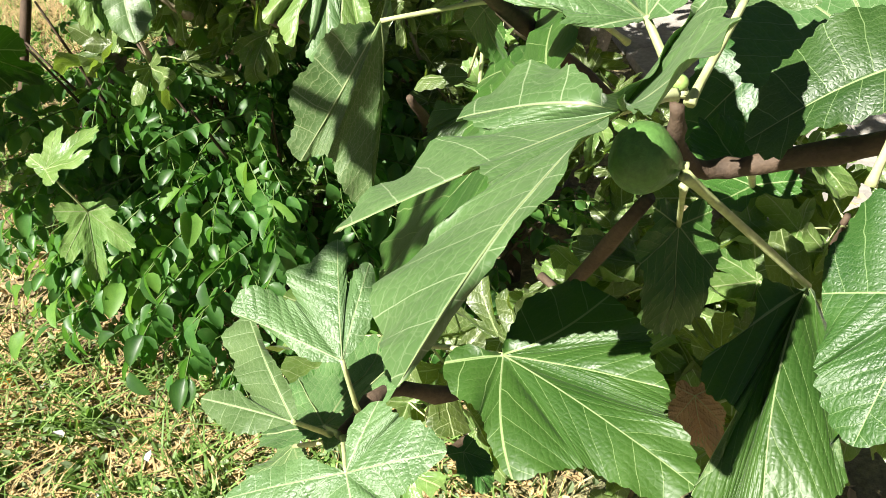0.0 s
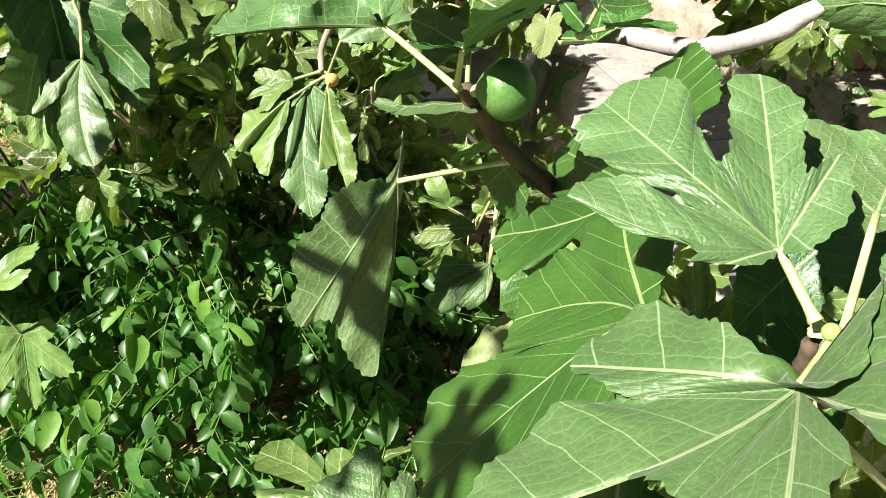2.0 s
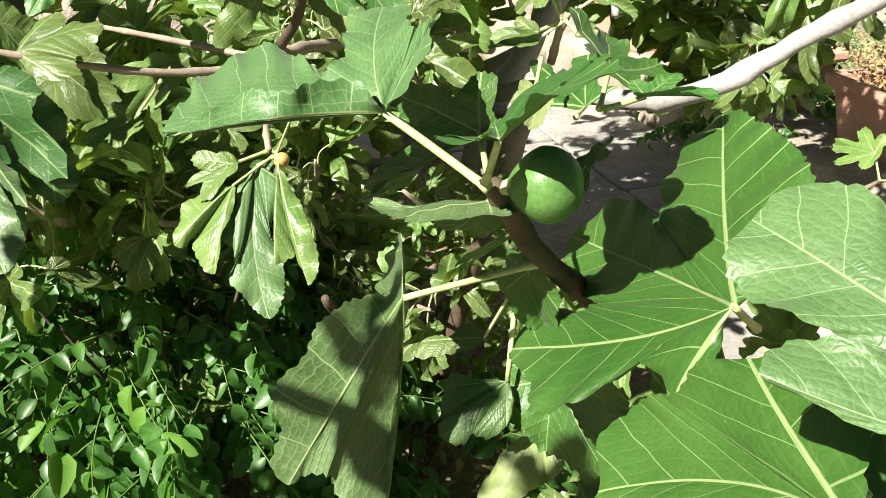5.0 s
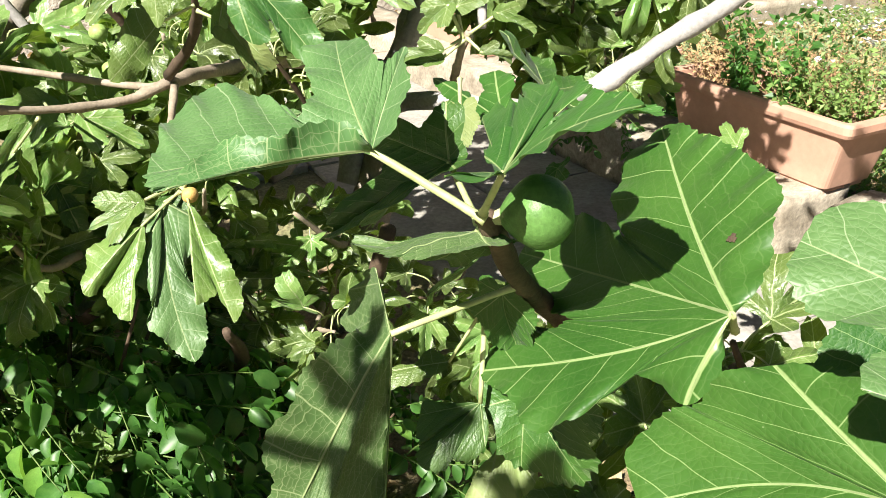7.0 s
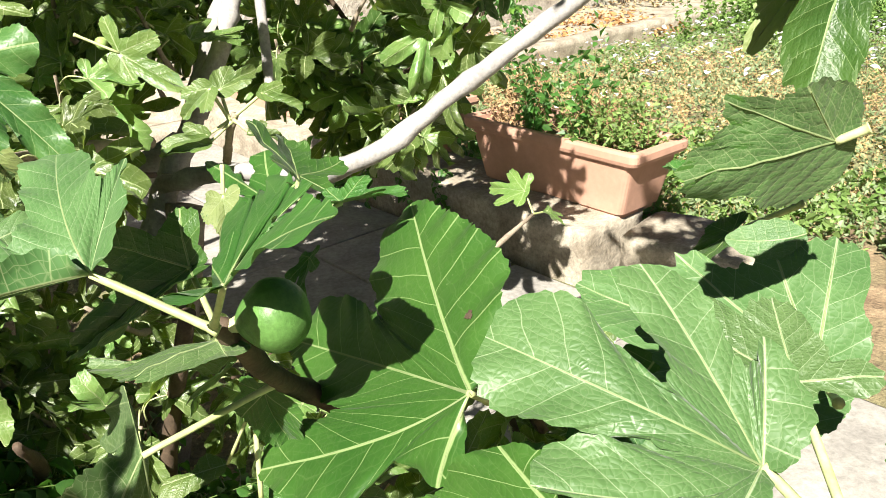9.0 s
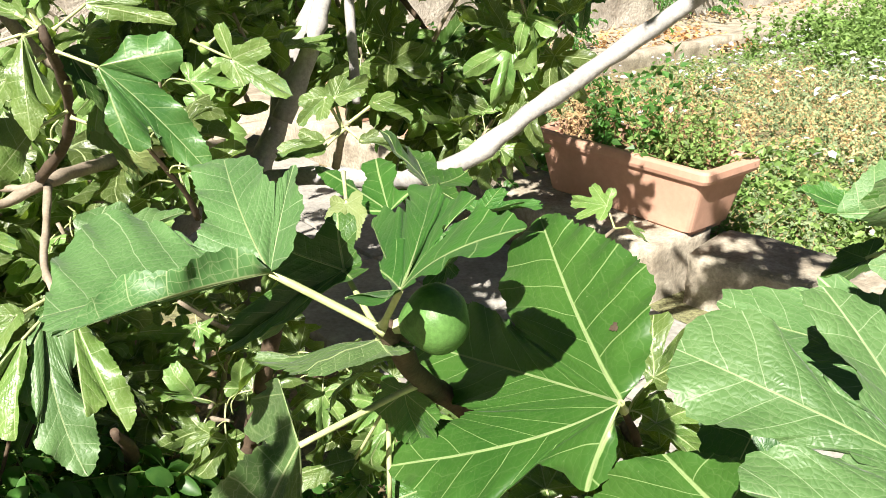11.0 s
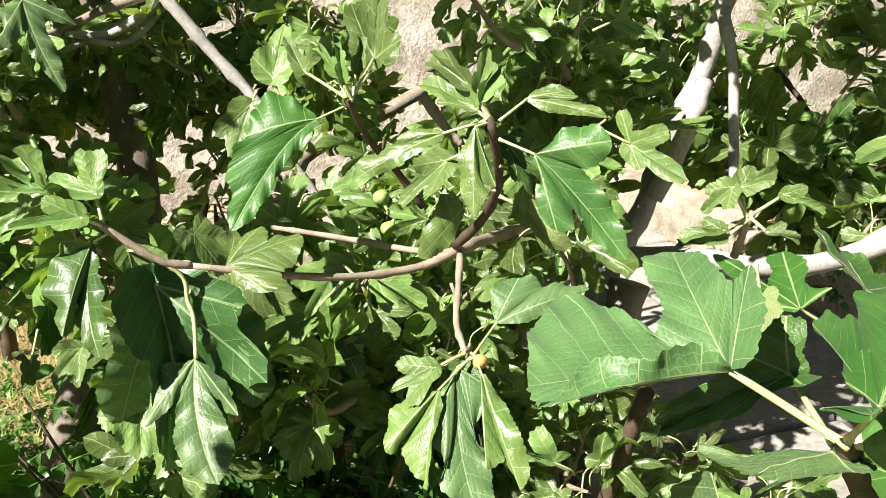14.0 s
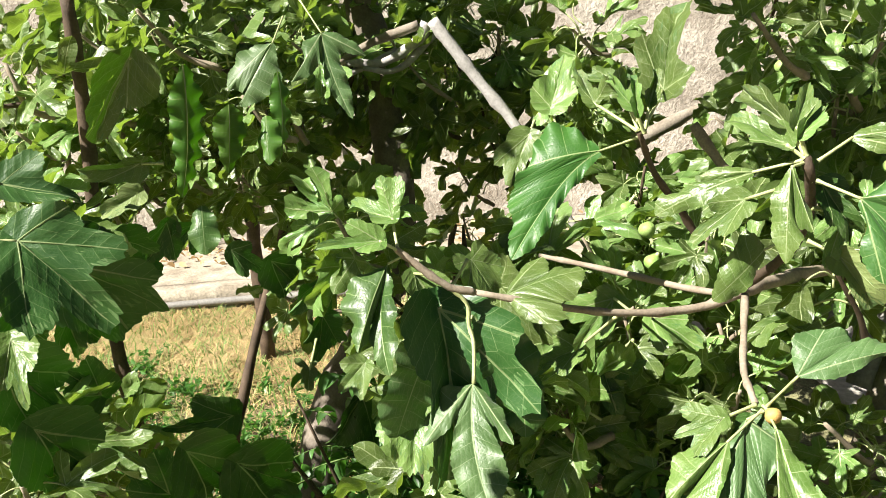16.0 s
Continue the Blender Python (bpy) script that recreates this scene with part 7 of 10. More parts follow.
fig_leaf(fig, (-1.335, 2.062, 0.984), (-1.379, 2.076, 0.852), (-1.393, 1.935, 0.990), (0.85, -0.40, -0.33), sinus=0.5, seed=219, top=BLADE, fold=(20, 20), curl=18, wave=0.095, turns=150, rings=6, lobes=((0, 1.0, 19), (-31, 0.85, 26), (51, 0.55, 28)))
fig_leaf(fig, (-1.888, 1.673, 1.080), (-1.930, 1.733, 0.917), (-1.948, 1.511, 1.037), (0.91, -0.25, -0.33), sinus=0.5, seed=220, top=BLADE, fold=(20, 20), curl=18, wave=0.095, turns=150, rings=6, lobes=((0, 1.0, 13), (-25, 0.64, 25), (29, 0.55, 26)))
fig_leaf(fig, (-1.295, 2.134, 0.753), (-1.360, 2.101, 0.604), (-1.348, 1.987, 0.807), (0.86, -0.42, -0.28), sinus=0.5, seed=221, top=BLADE, fold=(20, 20), curl=18, wave=0.095, turns=150, rings=6, lobes=((0, 1.0, 23), (-38, 0.95, 28), (58, 0.66, 28)))
fig_leaf(fig, (-1.900, 1.831, 1.025), (-1.934, 1.885, 0.884), (-1.956, 1.693, 0.986), (0.90, -0.27, -0.33), sinus=0.5, seed=222, top=BLADE, fold=(20, 20), curl=18, wave=0.095, turns=150, rings=6, lobes=((0, 1.0, 15), (-30, 0.69, 26), (36, 0.57, 27)))
# the shaded cluster by the planters
limb("twig", [(0.480, 3.410, 1.299, 0.0100), (0.563, 3.381, 1.187, 0.0090), (0.626, 3.351, 1.083, 0.0070)], BARK_DARK, fig)
fig_leaf(fig, (0.548, 3.319, 1.093), (0.337, 3.281, 1.008), (0.456, 3.361, 1.301), (0.08, -0.97, 0.23), (0.626, 3.352, 1.087), sinus=0.5, seed=230, top=BLADE, fold=(20, 20), curl=18, wave=0.095, turns=150, rings=6, lobes=((0, 1.0, 19), (38, 0.44, 28), (-41, 0.58, 28)))
fig_leaf(fig, (0.572, 3.342, 1.079), (0.460, 3.286, 0.803), (0.294, 3.318, 1.196), (0.15, -0.98, 0.14), (0.626, 3.352, 1.087), sinus=0.5, seed=231, top=BLADE, fold=(20, 20), curl=18, wave=0.095, turns=150, rings=6, lobes=((0, 1.0, 13), (16, 0.67, 23), (-31, 0.52, 26)))
fig_leaf(fig, (0.637, 3.360, 1.091), (0.817, 3.374, 1.140), (0.687, 3.299, 0.921), (-0.02, -0.94, 0.33), (0.626, 3.352, 1.087), sinus=0.5, seed=232, top=BLADE, fold=(20, 20), curl=18, wave=0.095, turns=150, rings=6, lobes=((0, 1.0, 16), (33, 0.98, 27), (-36, 0.78, 27)))
fig_leaf(fig, (0.737, 3.361, 1.065), (0.771, 3.269, 0.857), (0.517, 3.400, 1.011), (-0.25, -0.90, 0.36), (0.626, 3.352, 1.087), sinus=0.5, seed=233, top=BLADE, fold=(20, 20), curl=18, wave=0.095, turns=150, rings=6, lobes=((0, 1.0, 15), (28, 0.63, 25), (-36, 0.7, 27)))
fig_leaf(fig, (0.758, 3.268, 1.115), (0.870, 3.171, 0.987), (0.604, 3.251, 0.994), (-0.25, -0.86, 0.44), (0.626, 3.352, 1.087), sinus=0.5, seed=234, top=BLADE_SUNLIT, fold=(20, 20), curl=18, wave=0.095, turns=150, rings=6, lobes=((0, 1.0, 24), (-23, 0.73, 17), (-73, 0.39, 28)))
fig_leaf(fig, (0.608, 3.331, 1.063), (0.577, 3.310, 0.801), (0.351, 3.282, 1.097), (0.20, -0.98, 0.06), (0.626, 3.352, 1.087), sinus=0.5, seed=235, top=BLADE, fold=(20, 20), curl=18, wave=0.095, turns=150, rings=6, lobes=((0, 1.0, 13), (20, 0.71, 23), (-22, 0.64, 24)))
fig_leaf(fig, (0.678, 3.342, 1.048), (0.623, 3.265, 0.800), (0.456, 3.488, 1.053), (-0.51, -0.78, 0.36), (0.626, 3.352, 1.087), sinus=0.5, seed=236, top=BLADE_SUNLIT, fold=(20, 20), curl=18, wave=0.095, turns=150, rings=6, lobes=((0, 1.0, 13), (11, 0.59, 21), (-16, 0.59, 23)))
fig_leaf(fig, (0.879, 3.203, 1.334), (0.907, 3.173, 1.160), (0.702, 3.204, 1.307), (-0.03, -0.99, 0.16), sinus=0.5, seed=237, top=BLADE, fold=(20, 20), curl=18, wave=0.095, turns=150, rings=6, lobes=((0, 1.0, 14), (28, 0.62, 25), (-33, 0.69, 26)))
fig_leaf(fig, (0.974, 3.168, 1.333), (1.000, 3.141, 1.183), (0.821, 3.173, 1.306), (-0.06, -0.98, 0.17), sinus=0.5, seed=238, top=BLADE, fold=(20, 20), curl=18, wave=0.095, turns=150, rings=6, lobes=((0, 1.0, 16), (33, 0.55, 27), (-35, 0.67, 27)))
fig_leaf(fig, (1.067, 3.130, 1.332), (1.049, 3.104, 1.172), (0.905, 3.148, 1.348), (-0.10, -0.98, 0.17), sinus=0.5, seed=239, top=BLADE, fold=(20, 20), curl=18, wave=0.095, turns=150, rings=6, lobes=((0, 1.0, 16), (25, 0.61, 25), (-43, 0.56, 28)))
fig_leaf(fig, (0.458, 3.390, 1.040), (0.324, 3.355, 0.902), (0.317, 3.397, 1.175), (0.10, -0.98, 0.16), (0.626, 3.352, 1.087), sinus=0.5, seed=240, top=BLADE, fold=(20, 20), curl=18, wave=0.095, turns=150, rings=6, lobes=((0, 1.0, 13), (-21, 0.72, 24), (29, 0.77, 26)))
fig_leaf(fig, (0.864, 3.318, 1.043), (0.892, 3.285, 0.837), (0.655, 3.319, 1.015), (-0.02, -0.99, 0.16), (0.626, 3.352, 1.087), sinus=0.5, seed=241, top=BLADE, fold=(20, 20), curl=18, wave=0.095, turns=150, rings=6, lobes=((0, 1.0, 13), (-27, 0.72, 25), (28, 0.67, 25)))
fig_leaf(fig, (0.956, 3.225, 1.294), (1.072, 3.205, 1.143), (0.804, 3.225, 1.178), (-0.06, -0.99, 0.08), (0.626, 3.352, 1.087), sinus=0.5, seed=242, top=BLADE, fold=(20, 20), curl=18, wave=0.095, turns=150, rings=6, lobes=((0, 1.0, 13), (22, 0.7, 24), (-29, 0.79, 26)))
limb("bud", [(0.210, 0.689, 1.297, 0.0040), (0.210, 0.691, 1.300, 0.0044), (0.211, 0.693, 1.304, 0.0012)], PETIOLE, fig)
limb("branch", [(-0.405, 2.939, 0.611, 0.0550), (-0.293, 3.018, 0.671, 0.0550), (-0.171, 3.147, 0.743, 0.0500), (-0.011, 3.313, 0.809, 0.0500)], BARK_PALE, fig)
limb("branch", [(-0.854, 2.445, 0.439, 0.0300), (-0.782, 2.540, 0.468, 0.0300), (-0.712, 2.623, 0.488, 0.0250)], BARK_PALE, fig)
blemish(fig, (0.1485, 0.956, 1.2905), (-0.73, 0.12, 0.67))
fig_leaf(fig, (-1.545, 1.668, 1.272), (-1.564, 1.771, 1.139), (-1.623, 1.544, 1.186), (0.88, -0.30, -0.36), sinus=0.5, seed=250, top=BLADE, fold=(20, 20), curl=18, wave=0.095, turns=150, rings=6, lobes=((0, 1.0, 14), (-29, 0.61, 26), (30, 0.6, 26)))
fig_leaf(fig, (-1.615, 1.650, 1.216), (-1.643, 1.746, 1.066), (-1.692, 1.507, 1.138), (0.89, -0.29, -0.35), sinus=0.5, seed=251, top=BLADE, fold=(20, 20), curl=18, wave=0.095, turns=150, rings=6, lobes=((0, 1.0, 13), (-28, 0.61, 25), (29, 0.58, 26)))
fig_leaf(fig, (-1.538, 1.815, 1.266), (-1.586, 1.790, 1.177), (-1.559, 1.720, 1.303), (0.87, -0.33, -0.37), sinus=0.5, seed=252, top=BLADE, fold=(20, 20), curl=18, wave=0.095, turns=150, rings=6, lobes=((0, 1.0, 20), (-37, 0.83, 27), (49, 0.66, 28)))
fig_leaf(fig, (-1.527, 1.889, 1.249), (-1.568, 1.842, 1.195), (-1.528, 1.827, 1.303), (0.86, -0.34, -0.37), sinus=0.5, seed=253, top=BLADE, fold=(20, 20), curl=18, wave=0.095, turns=150, rings=6, lobes=((0, 1.0, 24), (-50, 0.92, 28), (54, 0.85, 28)))
fig_leaf(fig, (-1.750, 1.752, 1.295), (-1.766, 1.857, 1.177), (-1.822, 1.642, 1.207), (0.88, -0.28, -0.37), sinus=0.5, seed=254, top=BLADE, fold=(20, 20), curl=18, wave=0.095, turns=150, rings=6, lobes=((0, 1.0, 16), (32, 0.65, 26), (-35, 0.61, 27)))
fig_leaf(fig, (-1.826, 1.698, 1.154), (-1.836, 1.823, 1.032), (-1.901, 1.584, 1.044), (0.90, -0.26, -0.34), sinus=0.5, seed=255, top=BLADE, fold=(20, 20), curl=18, wave=0.095, turns=150, rings=6, lobes=((0, 1.0, 15), (28, 0.67, 25), (-35, 0.56, 27)))
fig_leaf(fig, (-1.723, 1.885, 1.144), (-1.685, 1.971, 1.163), (-1.747, 1.915, 1.056), (0.88, -0.31, -0.35), sinus=0.5, seed=256, top=BLADE, fold=(20, 20), curl=18, wave=0.095, turns=150, rings=6, lobes=((0, 1.0, 21), (39, 0.83, 28), (-50, 0.69, 28)))
# figs
fruit(fig, (0.021, 0.961, 1.312), (-0.013, 0.970, 1.305), 0.0245, FIG)
fruit(fig, (0.194, 0.690, 1.257), (0.219, 0.694, 1.251), 0.0215, FIG)
# a bud on the near twig, added as a tiny fig
fruit(fig, (0.209, 0.668, 1.315), (0.209, 0.678, 1.300), 0.0045, FIG_PALE)
fruit(fig, (-0.599, 2.209, 1.179), (-0.580, 2.203, 1.138), 0.0185, FIG_PALE)
fruit(fig, (-0.593, 2.232, 1.100), (-0.576, 2.243, 1.127), 0.0185, FIG_PALE)
fruit(fig, (-0.373, 3.134, 1.446), (-0.364, 3.137, 1.502), 0.022, FIG_PALE)
fruit(fig, (-0.315, 1.509, 1.112), (-0.329, 1.521, 1.120), 0.011, FIG_RUST)
fruit(fig, (-0.674, 2.356, 1.192), (-0.654, 2.367, 1.221), 0.017, FIG_PALE)
fruit(fig, (-0.138, 2.352, 1.288), (-0.110, 2.356, 1.309), 0.014, FIG_PALE)
# fuller growth behind
shoot(behind, (-1.364, 2.329, 1.561), (-1.416, 2.188, 1.616), 6, 0.105, 8100)
shoot(behind, (-1.577, 2.357, 1.502), (-1.597, 2.275, 1.582), 6, 0.105, 8101)
shoot(behind, (-0.683, 2.814, 1.067), (-0.726, 2.736, 1.125), 6, 0.105, 8102)
shoot(behind, (-0.949, 2.818, 1.375), (-0.853, 2.631, 1.460), 6, 0.105, 8103)
shoot(behind, (-1.925, 2.326, 1.333), (-1.942, 2.168, 1.518), 6, 0.105, 8104)
shoot(behind, (-0.101, 2.899, 1.253), (-0.174, 2.822, 1.315), 6, 0.105, 8105)
shoot(behind, (-0.915, 2.070, 0.843), (-0.893, 1.994, 1.023), 6, 0.105, 8106)
shoot(behind, (-1.545, 2.079, 1.570), (-1.631, 1.926, 1.711), 6, 0.105, 8107)
shoot(behind, (-1.820, 2.377, 1.518), (-1.909, 2.263, 1.687), 6, 0.105, 8108)
shoot(behind, (-1.434, 2.182, 1.387), (-1.449, 2.013, 1.512), 6, 0.105, 8109)
shoot(behind, (-1.710, 2.383, 1.180), (-1.691, 2.295, 1.271), 6, 0.105, 8110)
shoot(behind, (-0.420, 2.847, 0.942), (-0.436, 2.791, 1.135), 6, 0.105, 8111)
shoot(behind, (-0.396, 2.393, 0.946), (-0.385, 2.234, 1.109), 6, 0.105, 8112)
shoot(behind, (-0.189, 2.559, 1.380), (-0.158, 2.432, 1.530), 6, 0.105, 8113)
shoot(behind, (-0.555, 2.988, 1.069), (-0.580, 2.828, 1.131), 6, 0.105, 8114)
shoot(behind, (-1.880, 2.254, 1.185), (-1.871, 2.090, 1.344), 6, 0.105, 8115)
shoot(behind, (-0.646, 2.900, 1.064), (-0.619, 2.828, 1.111), 6, 0.105, 8116)
shoot(behind, (-1.763, 1.788, 1.498), (-1.772, 1.689, 1.619), 6, 0.105, 8117)
shoot(behind, (-1.603, 2.352, 1.504), (-1.658, 2.291, 1.690), 6, 0.105, 8118)
shoot(behind, (-1.744, 2.210, 1.255), (-1.746, 2.100, 1.320), 6, 0.105, 8119)
shoot(behind, (-0.371, 2.642, 0.805), (-0.443, 2.444, 0.985), 6, 0.105, 8120)
shoot(behind, (-1.761, 2.441, 1.466), (-1.678, 2.375, 1.540), 6, 0.105, 8121)
shoot(behind, (-0.614, 2.667, 1.092), (-0.561, 2.493, 1.134), 6, 0.105, 8122)
shoot(behind, (-0.652, 2.175, 0.899), (-0.618, 2.061, 1.027), 6, 0.105, 8123)
shoot(behind, (-1.763, 1.835, 1.105), (-1.832, 1.755, 1.284), 6, 0.105, 8124)
shoot(behind, (-1.979, 1.985, 1.384), (-2.009, 1.880, 1.461), 6, 0.105, 8125)
shoot(behind, (-0.405, 2.813, 0.698), (-0.415, 2.675, 0.893), 6, 0.105, 8126)
shoot(behind, (-1.131, 2.607, 1.136), (-1.102, 2.415, 1.276), 6, 0.105, 8127)
shoot(behind, (-1.068, 2.277, 0.965), (-1.024, 2.130, 1.008), 6, 0.105, 8128)
shoot(behind, (-0.299, 2.368, 1.472), (-0.394, 2.197, 1.608), 6, 0.105, 8129)
shoot(behind, (-1.534, 2.384, 1.350), (-1.543, 2.239, 1.548), 6, 0.105, 8130)
shoot(behind, (-1.870, 2.366, 1.407), (-1.833, 2.184, 1.464), 6, 0.105, 8131)
shoot(behind, (-1.870, 2.125, 1.441), (-1.913, 2.036, 1.544), 6, 0.105, 8132)
shoot(behind, (-0.539, 2.847, 0.728), (-0.518, 2.732, 0.858), 6, 0.105, 8133)
shoot(behind, (-0.304, 2.217, 0.451), (-0.369, 2.141, 0.625), 6, 0.100, 8200)
shoot(behind, (-0.434, 2.201, 0.612), (-0.446, 2.131, 0.735), 6, 0.100, 8201)
shoot(behind, (-0.147, 2.284, 0.661), (-0.241, 2.108, 0.822), 6, 0.100, 8202)
shoot(behind, (-0.420, 2.467, 0.913), (-0.514, 2.379, 1.057), 6, 0.100, 8203)
shoot(behind, (-0.217, 2.212, 0.476), (-0.160, 2.161, 0.656), 6, 0.100, 8204)
shoot(behind, (-0.521, 2.593, 0.424), (-0.514, 2.400, 0.608), 6, 0.100, 8205)
shoot(behind, (-0.786, 2.477, 0.868), (-0.761, 2.335, 0.956), 6, 0.100, 8206)
shoot(behind, (-0.518, 2.450, 0.316), (-0.551, 2.387, 0.453), 6, 0.100, 8207)
shoot(behind, (-0.748, 2.520, 0.890), (-0.676, 2.344, 0.947), 6, 0.100, 8208)
shoot(behind, (-0.449, 2.449, 0.443), (-0.480, 2.355, 0.621), 6, 0.100, 8209)
shoot(behind, (-0.467, 2.652, 0.373), (-0.390, 2.498, 0.462), 6, 0.100, 8210)
shoot(behind, (-0.526, 2.600, 0.719), (-0.563, 2.424, 0.792), 6, 0.100, 8211)
shoot(beside, (-0.605, 2.423, 0.592), (-0.512, 2.230, 0.758), 6, 0.105, 8300)
shoot(beside, (-0.556, 2.725, 0.869), (-0.615, 2.544, 0.934), 6, 0.105, 8301)
shoot(beside, (-0.149, 2.761, 1.312), (-0.211, 2.613, 1.413), 6, 0.105, 8302)
shoot(beside, (-0.576, 2.646, 0.996), (-0.665, 2.555, 1.155), 6, 0.105, 8303)
shoot(beside, (-0.723, 2.720, 0.582), (-0.682, 2.551, 0.779), 6, 0.105, 8304)
shoot(beside, (-0.722, 2.726, 0.493), (-0.804, 2.545, 0.675), 6, 0.105, 8305)
shoot(beside, (-0.993, 2.473, 0.612), (-0.908, 2.364, 0.705), 6, 0.105, 8306)
shoot(beside, (-0.191, 2.721, 1.352), (-0.239, 2.662, 1.462), 6, 0.105, 8307)
shoot(beside, (-0.720, 2.880, 0.645), (-0.677, 2.798, 0.820), 6, 0.105, 8308)
shoot(beside, (-0.679, 2.819, 0.309), (-0.647, 2.734, 0.452), 6, 0.105, 8309)
shoot(beside, (-0.674, 2.353, 0.348), (-0.748, 2.196, 0.464), 6, 0.105, 8310)
shoot(beside, (-0.520, 2.543, 0.365), (-0.476, 2.352, 0.507), 6, 0.105, 8311)
shoot(beside, (-0.877, 2.958, 1.224), (-0.909, 2.886, 1.351), 6, 0.105, 8312)
shoot(beside, (-0.701, 3.024, 1.293), (-0.778, 2.964, 1.459), 6, 0.105, 8313)
shoot(beside, (-0.795, 2.326, 0.215), (-0.842, 2.254, 0.384), 6, 0.105, 8314)
shoot(beside, (-1.117, 2.920, 0.662), (-1.076, 2.743, 0.776), 6, 0.105, 8315)
shoot(beside, (-0.616, 2.401, 0.529), (-0.526, 2.347, 0.704), 6, 0.105, 8316)
shoot(beside, (-1.076, 2.646, 0.454), (-1.053, 2.527, 0.506), 6, 0.105, 8317)
shoot(beside, (-0.503, 2.760, 0.374), (-0.579, 2.630, 0.465), 6, 0.105, 8318)
shoot(beside, (-0.594, 2.593, 0.875), (-0.650, 2.504, 0.969), 6, 0.105, 8319)
shoot(beside, (0.324, 3.317, 1.003), (0.273, 3.212, 1.179), 6, 0.120, 8400)
shoot(beside, (-0.004, 3.352, 1.124), (0.030, 3.269, 1.219), 6, 0.120, 8401)
shoot(beside, (-0.341, 2.943, 0.973), (-0.341, 2.790, 1.088), 6, 0.120, 8402)
shoot(beside, (-0.167, 2.867, 0.980), (-0.207, 2.776, 1.035), 6, 0.120, 8403)
shoot(beside, (-0.295, 3.245, 1.089), (-0.371, 3.106, 1.141), 6, 0.120, 8404)
shoot(beside, (-0.214, 3.161, 1.252), (-0.176, 2.967, 1.311), 6, 0.120, 8405)
shoot(beside, (-0.037, 3.294, 0.964), (-0.063, 3.113, 1.152), 6, 0.120, 8406)
shoot(beside, (0.320, 3.311, 0.976), (0.293, 3.239, 1.091), 6, 0.120, 8407)
shoot(beside, (-0.621, 1.934, 0.831), (-0.710, 1.851, 0.907), 6, 0.115, 8500)
shoot(beside, (-0.737, 2.020, 0.832), (-0.806, 1.937, 0.923), 6, 0.115, 8501)
shoot(beside, (-0.762, 2.032, 0.868), (-0.847, 1.879, 0.964), 6, 0.115, 8502)
shoot(beside, (-0.776, 1.724, 0.901), (-0.865, 1.672, 1.011), 6, 0.115, 8503)
shoot(beside, (-0.854, 1.861, 0.946), (-0.803, 1.756, 1.032), 6, 0.115, 8504)
shoot(beside, (-0.975, 1.887, 0.931), (-0.911, 1.740, 1.128), 6, 0.115, 8505)
shoot(beside, (-0.959, 1.835, 0.692), (-0.912, 1.705, 0.886), 6, 0.115, 8506)
shoot(beside, (-0.929, 1.916, 0.844), (-0.917, 1.815, 0.942), 6, 0.115, 8507)
shoot(beside, (-0.973, 1.979, 0.797), (-0.969, 1.892, 0.921), 6, 0.115, 8508)
shoot(beside, (-0.463, 2.313, 0.541), (-0.517, 2.157, 0.623), 6, 0.100, 8600)
shoot(beside, (-0.756, 2.036, 0.819), (-0.729, 1.869, 0.879), 6, 0.100, 8602)
shoot(beside, (-0.649, 2.213, 0.994), (-0.607, 2.092, 1.043), 6, 0.100, 8603)
shoot(backing, (0.611, 2.968, 0.790), (0.663, 2.859, 0.958), 6, 0.150, 8700)
shoot(backing, (0.220, 3.309, 0.962), (0.315, 3.121, 1.149), 6, 0.150, 8701)
shoot(backing, (0.731, 3.172, 0.722), (0.765, 3.075, 0.893), 6, 0.150, 8702)
shoot(backing, (0.665, 3.107, 0.828), (0.699, 3.049, 0.913), 6, 0.150, 8703)
shoot(backing, (0.620, 3.158, 0.881), (0.667, 2.974, 0.923), 6, 0.150, 8704)
shoot(backing, (0.381, 3.030, 1.078), (0.290, 2.980, 1.172), 6, 0.150, 8705)
shoot(backing, (0.690, 3.243, 0.744), (0.688, 3.057, 0.910), 6, 0.150, 8706)
shoot(backing, (-1.325, 3.602, 0.752), (-1.305, 3.483, 0.827), 7, 0.140, 9100)
shoot(backing, (-0.677, 3.890, 1.397), (-0.654, 3.826, 1.464), 7, 0.140, 9101)
shoot(backing, (-1.911, 3.292, 0.706), (-1.965, 3.160, 0.879), 7, 0.140, 9102)
shoot(backing, (-1.971, 3.536, 1.255), (-2.037, 3.454, 1.413), 7, 0.140, 9103)
shoot(backing, (-1.617, 3.729, 0.680), (-1.603, 3.599, 0.869), 7, 0.140, 9104)
shoot(backing, (-0.638, 3.731, 1.003), (-0.715, 3.580, 1.148), 7, 0.140, 9105)
shoot(backing, (-0.970, 3.431, 1.239), (-0.994, 3.354, 1.322), 7, 0.140, 9106)
shoot(backing, (-2.304, 2.983, 1.101), (-2.324, 2.872, 1.299), 7, 0.140, 9107)
shoot(backing, (-0.319, 4.008, 1.393), (-0.339, 3.957, 1.491), 7, 0.140, 9108)
shoot(backing, (-2.216, 2.948, 1.322), (-2.247, 2.784, 1.483), 7, 0.140, 9109)
shoot(backing, (-0.523, 3.363, 0.786), (-0.596, 3.286, 0.962), 7, 0.140, 9110)
shoot(backing, (-0.583, 3.588, 0.842), (-0.547, 3.469, 0.989), 7, 0.140, 9111)
shoot(backing, (-2.114, 2.842, 1.406), (-2.160, 2.694, 1.598), 7, 0.140, 9112)
shoot(backing, (-2.869, 3.077, 1.624), (-2.873, 2.891, 1.690), 7, 0.140, 9113)
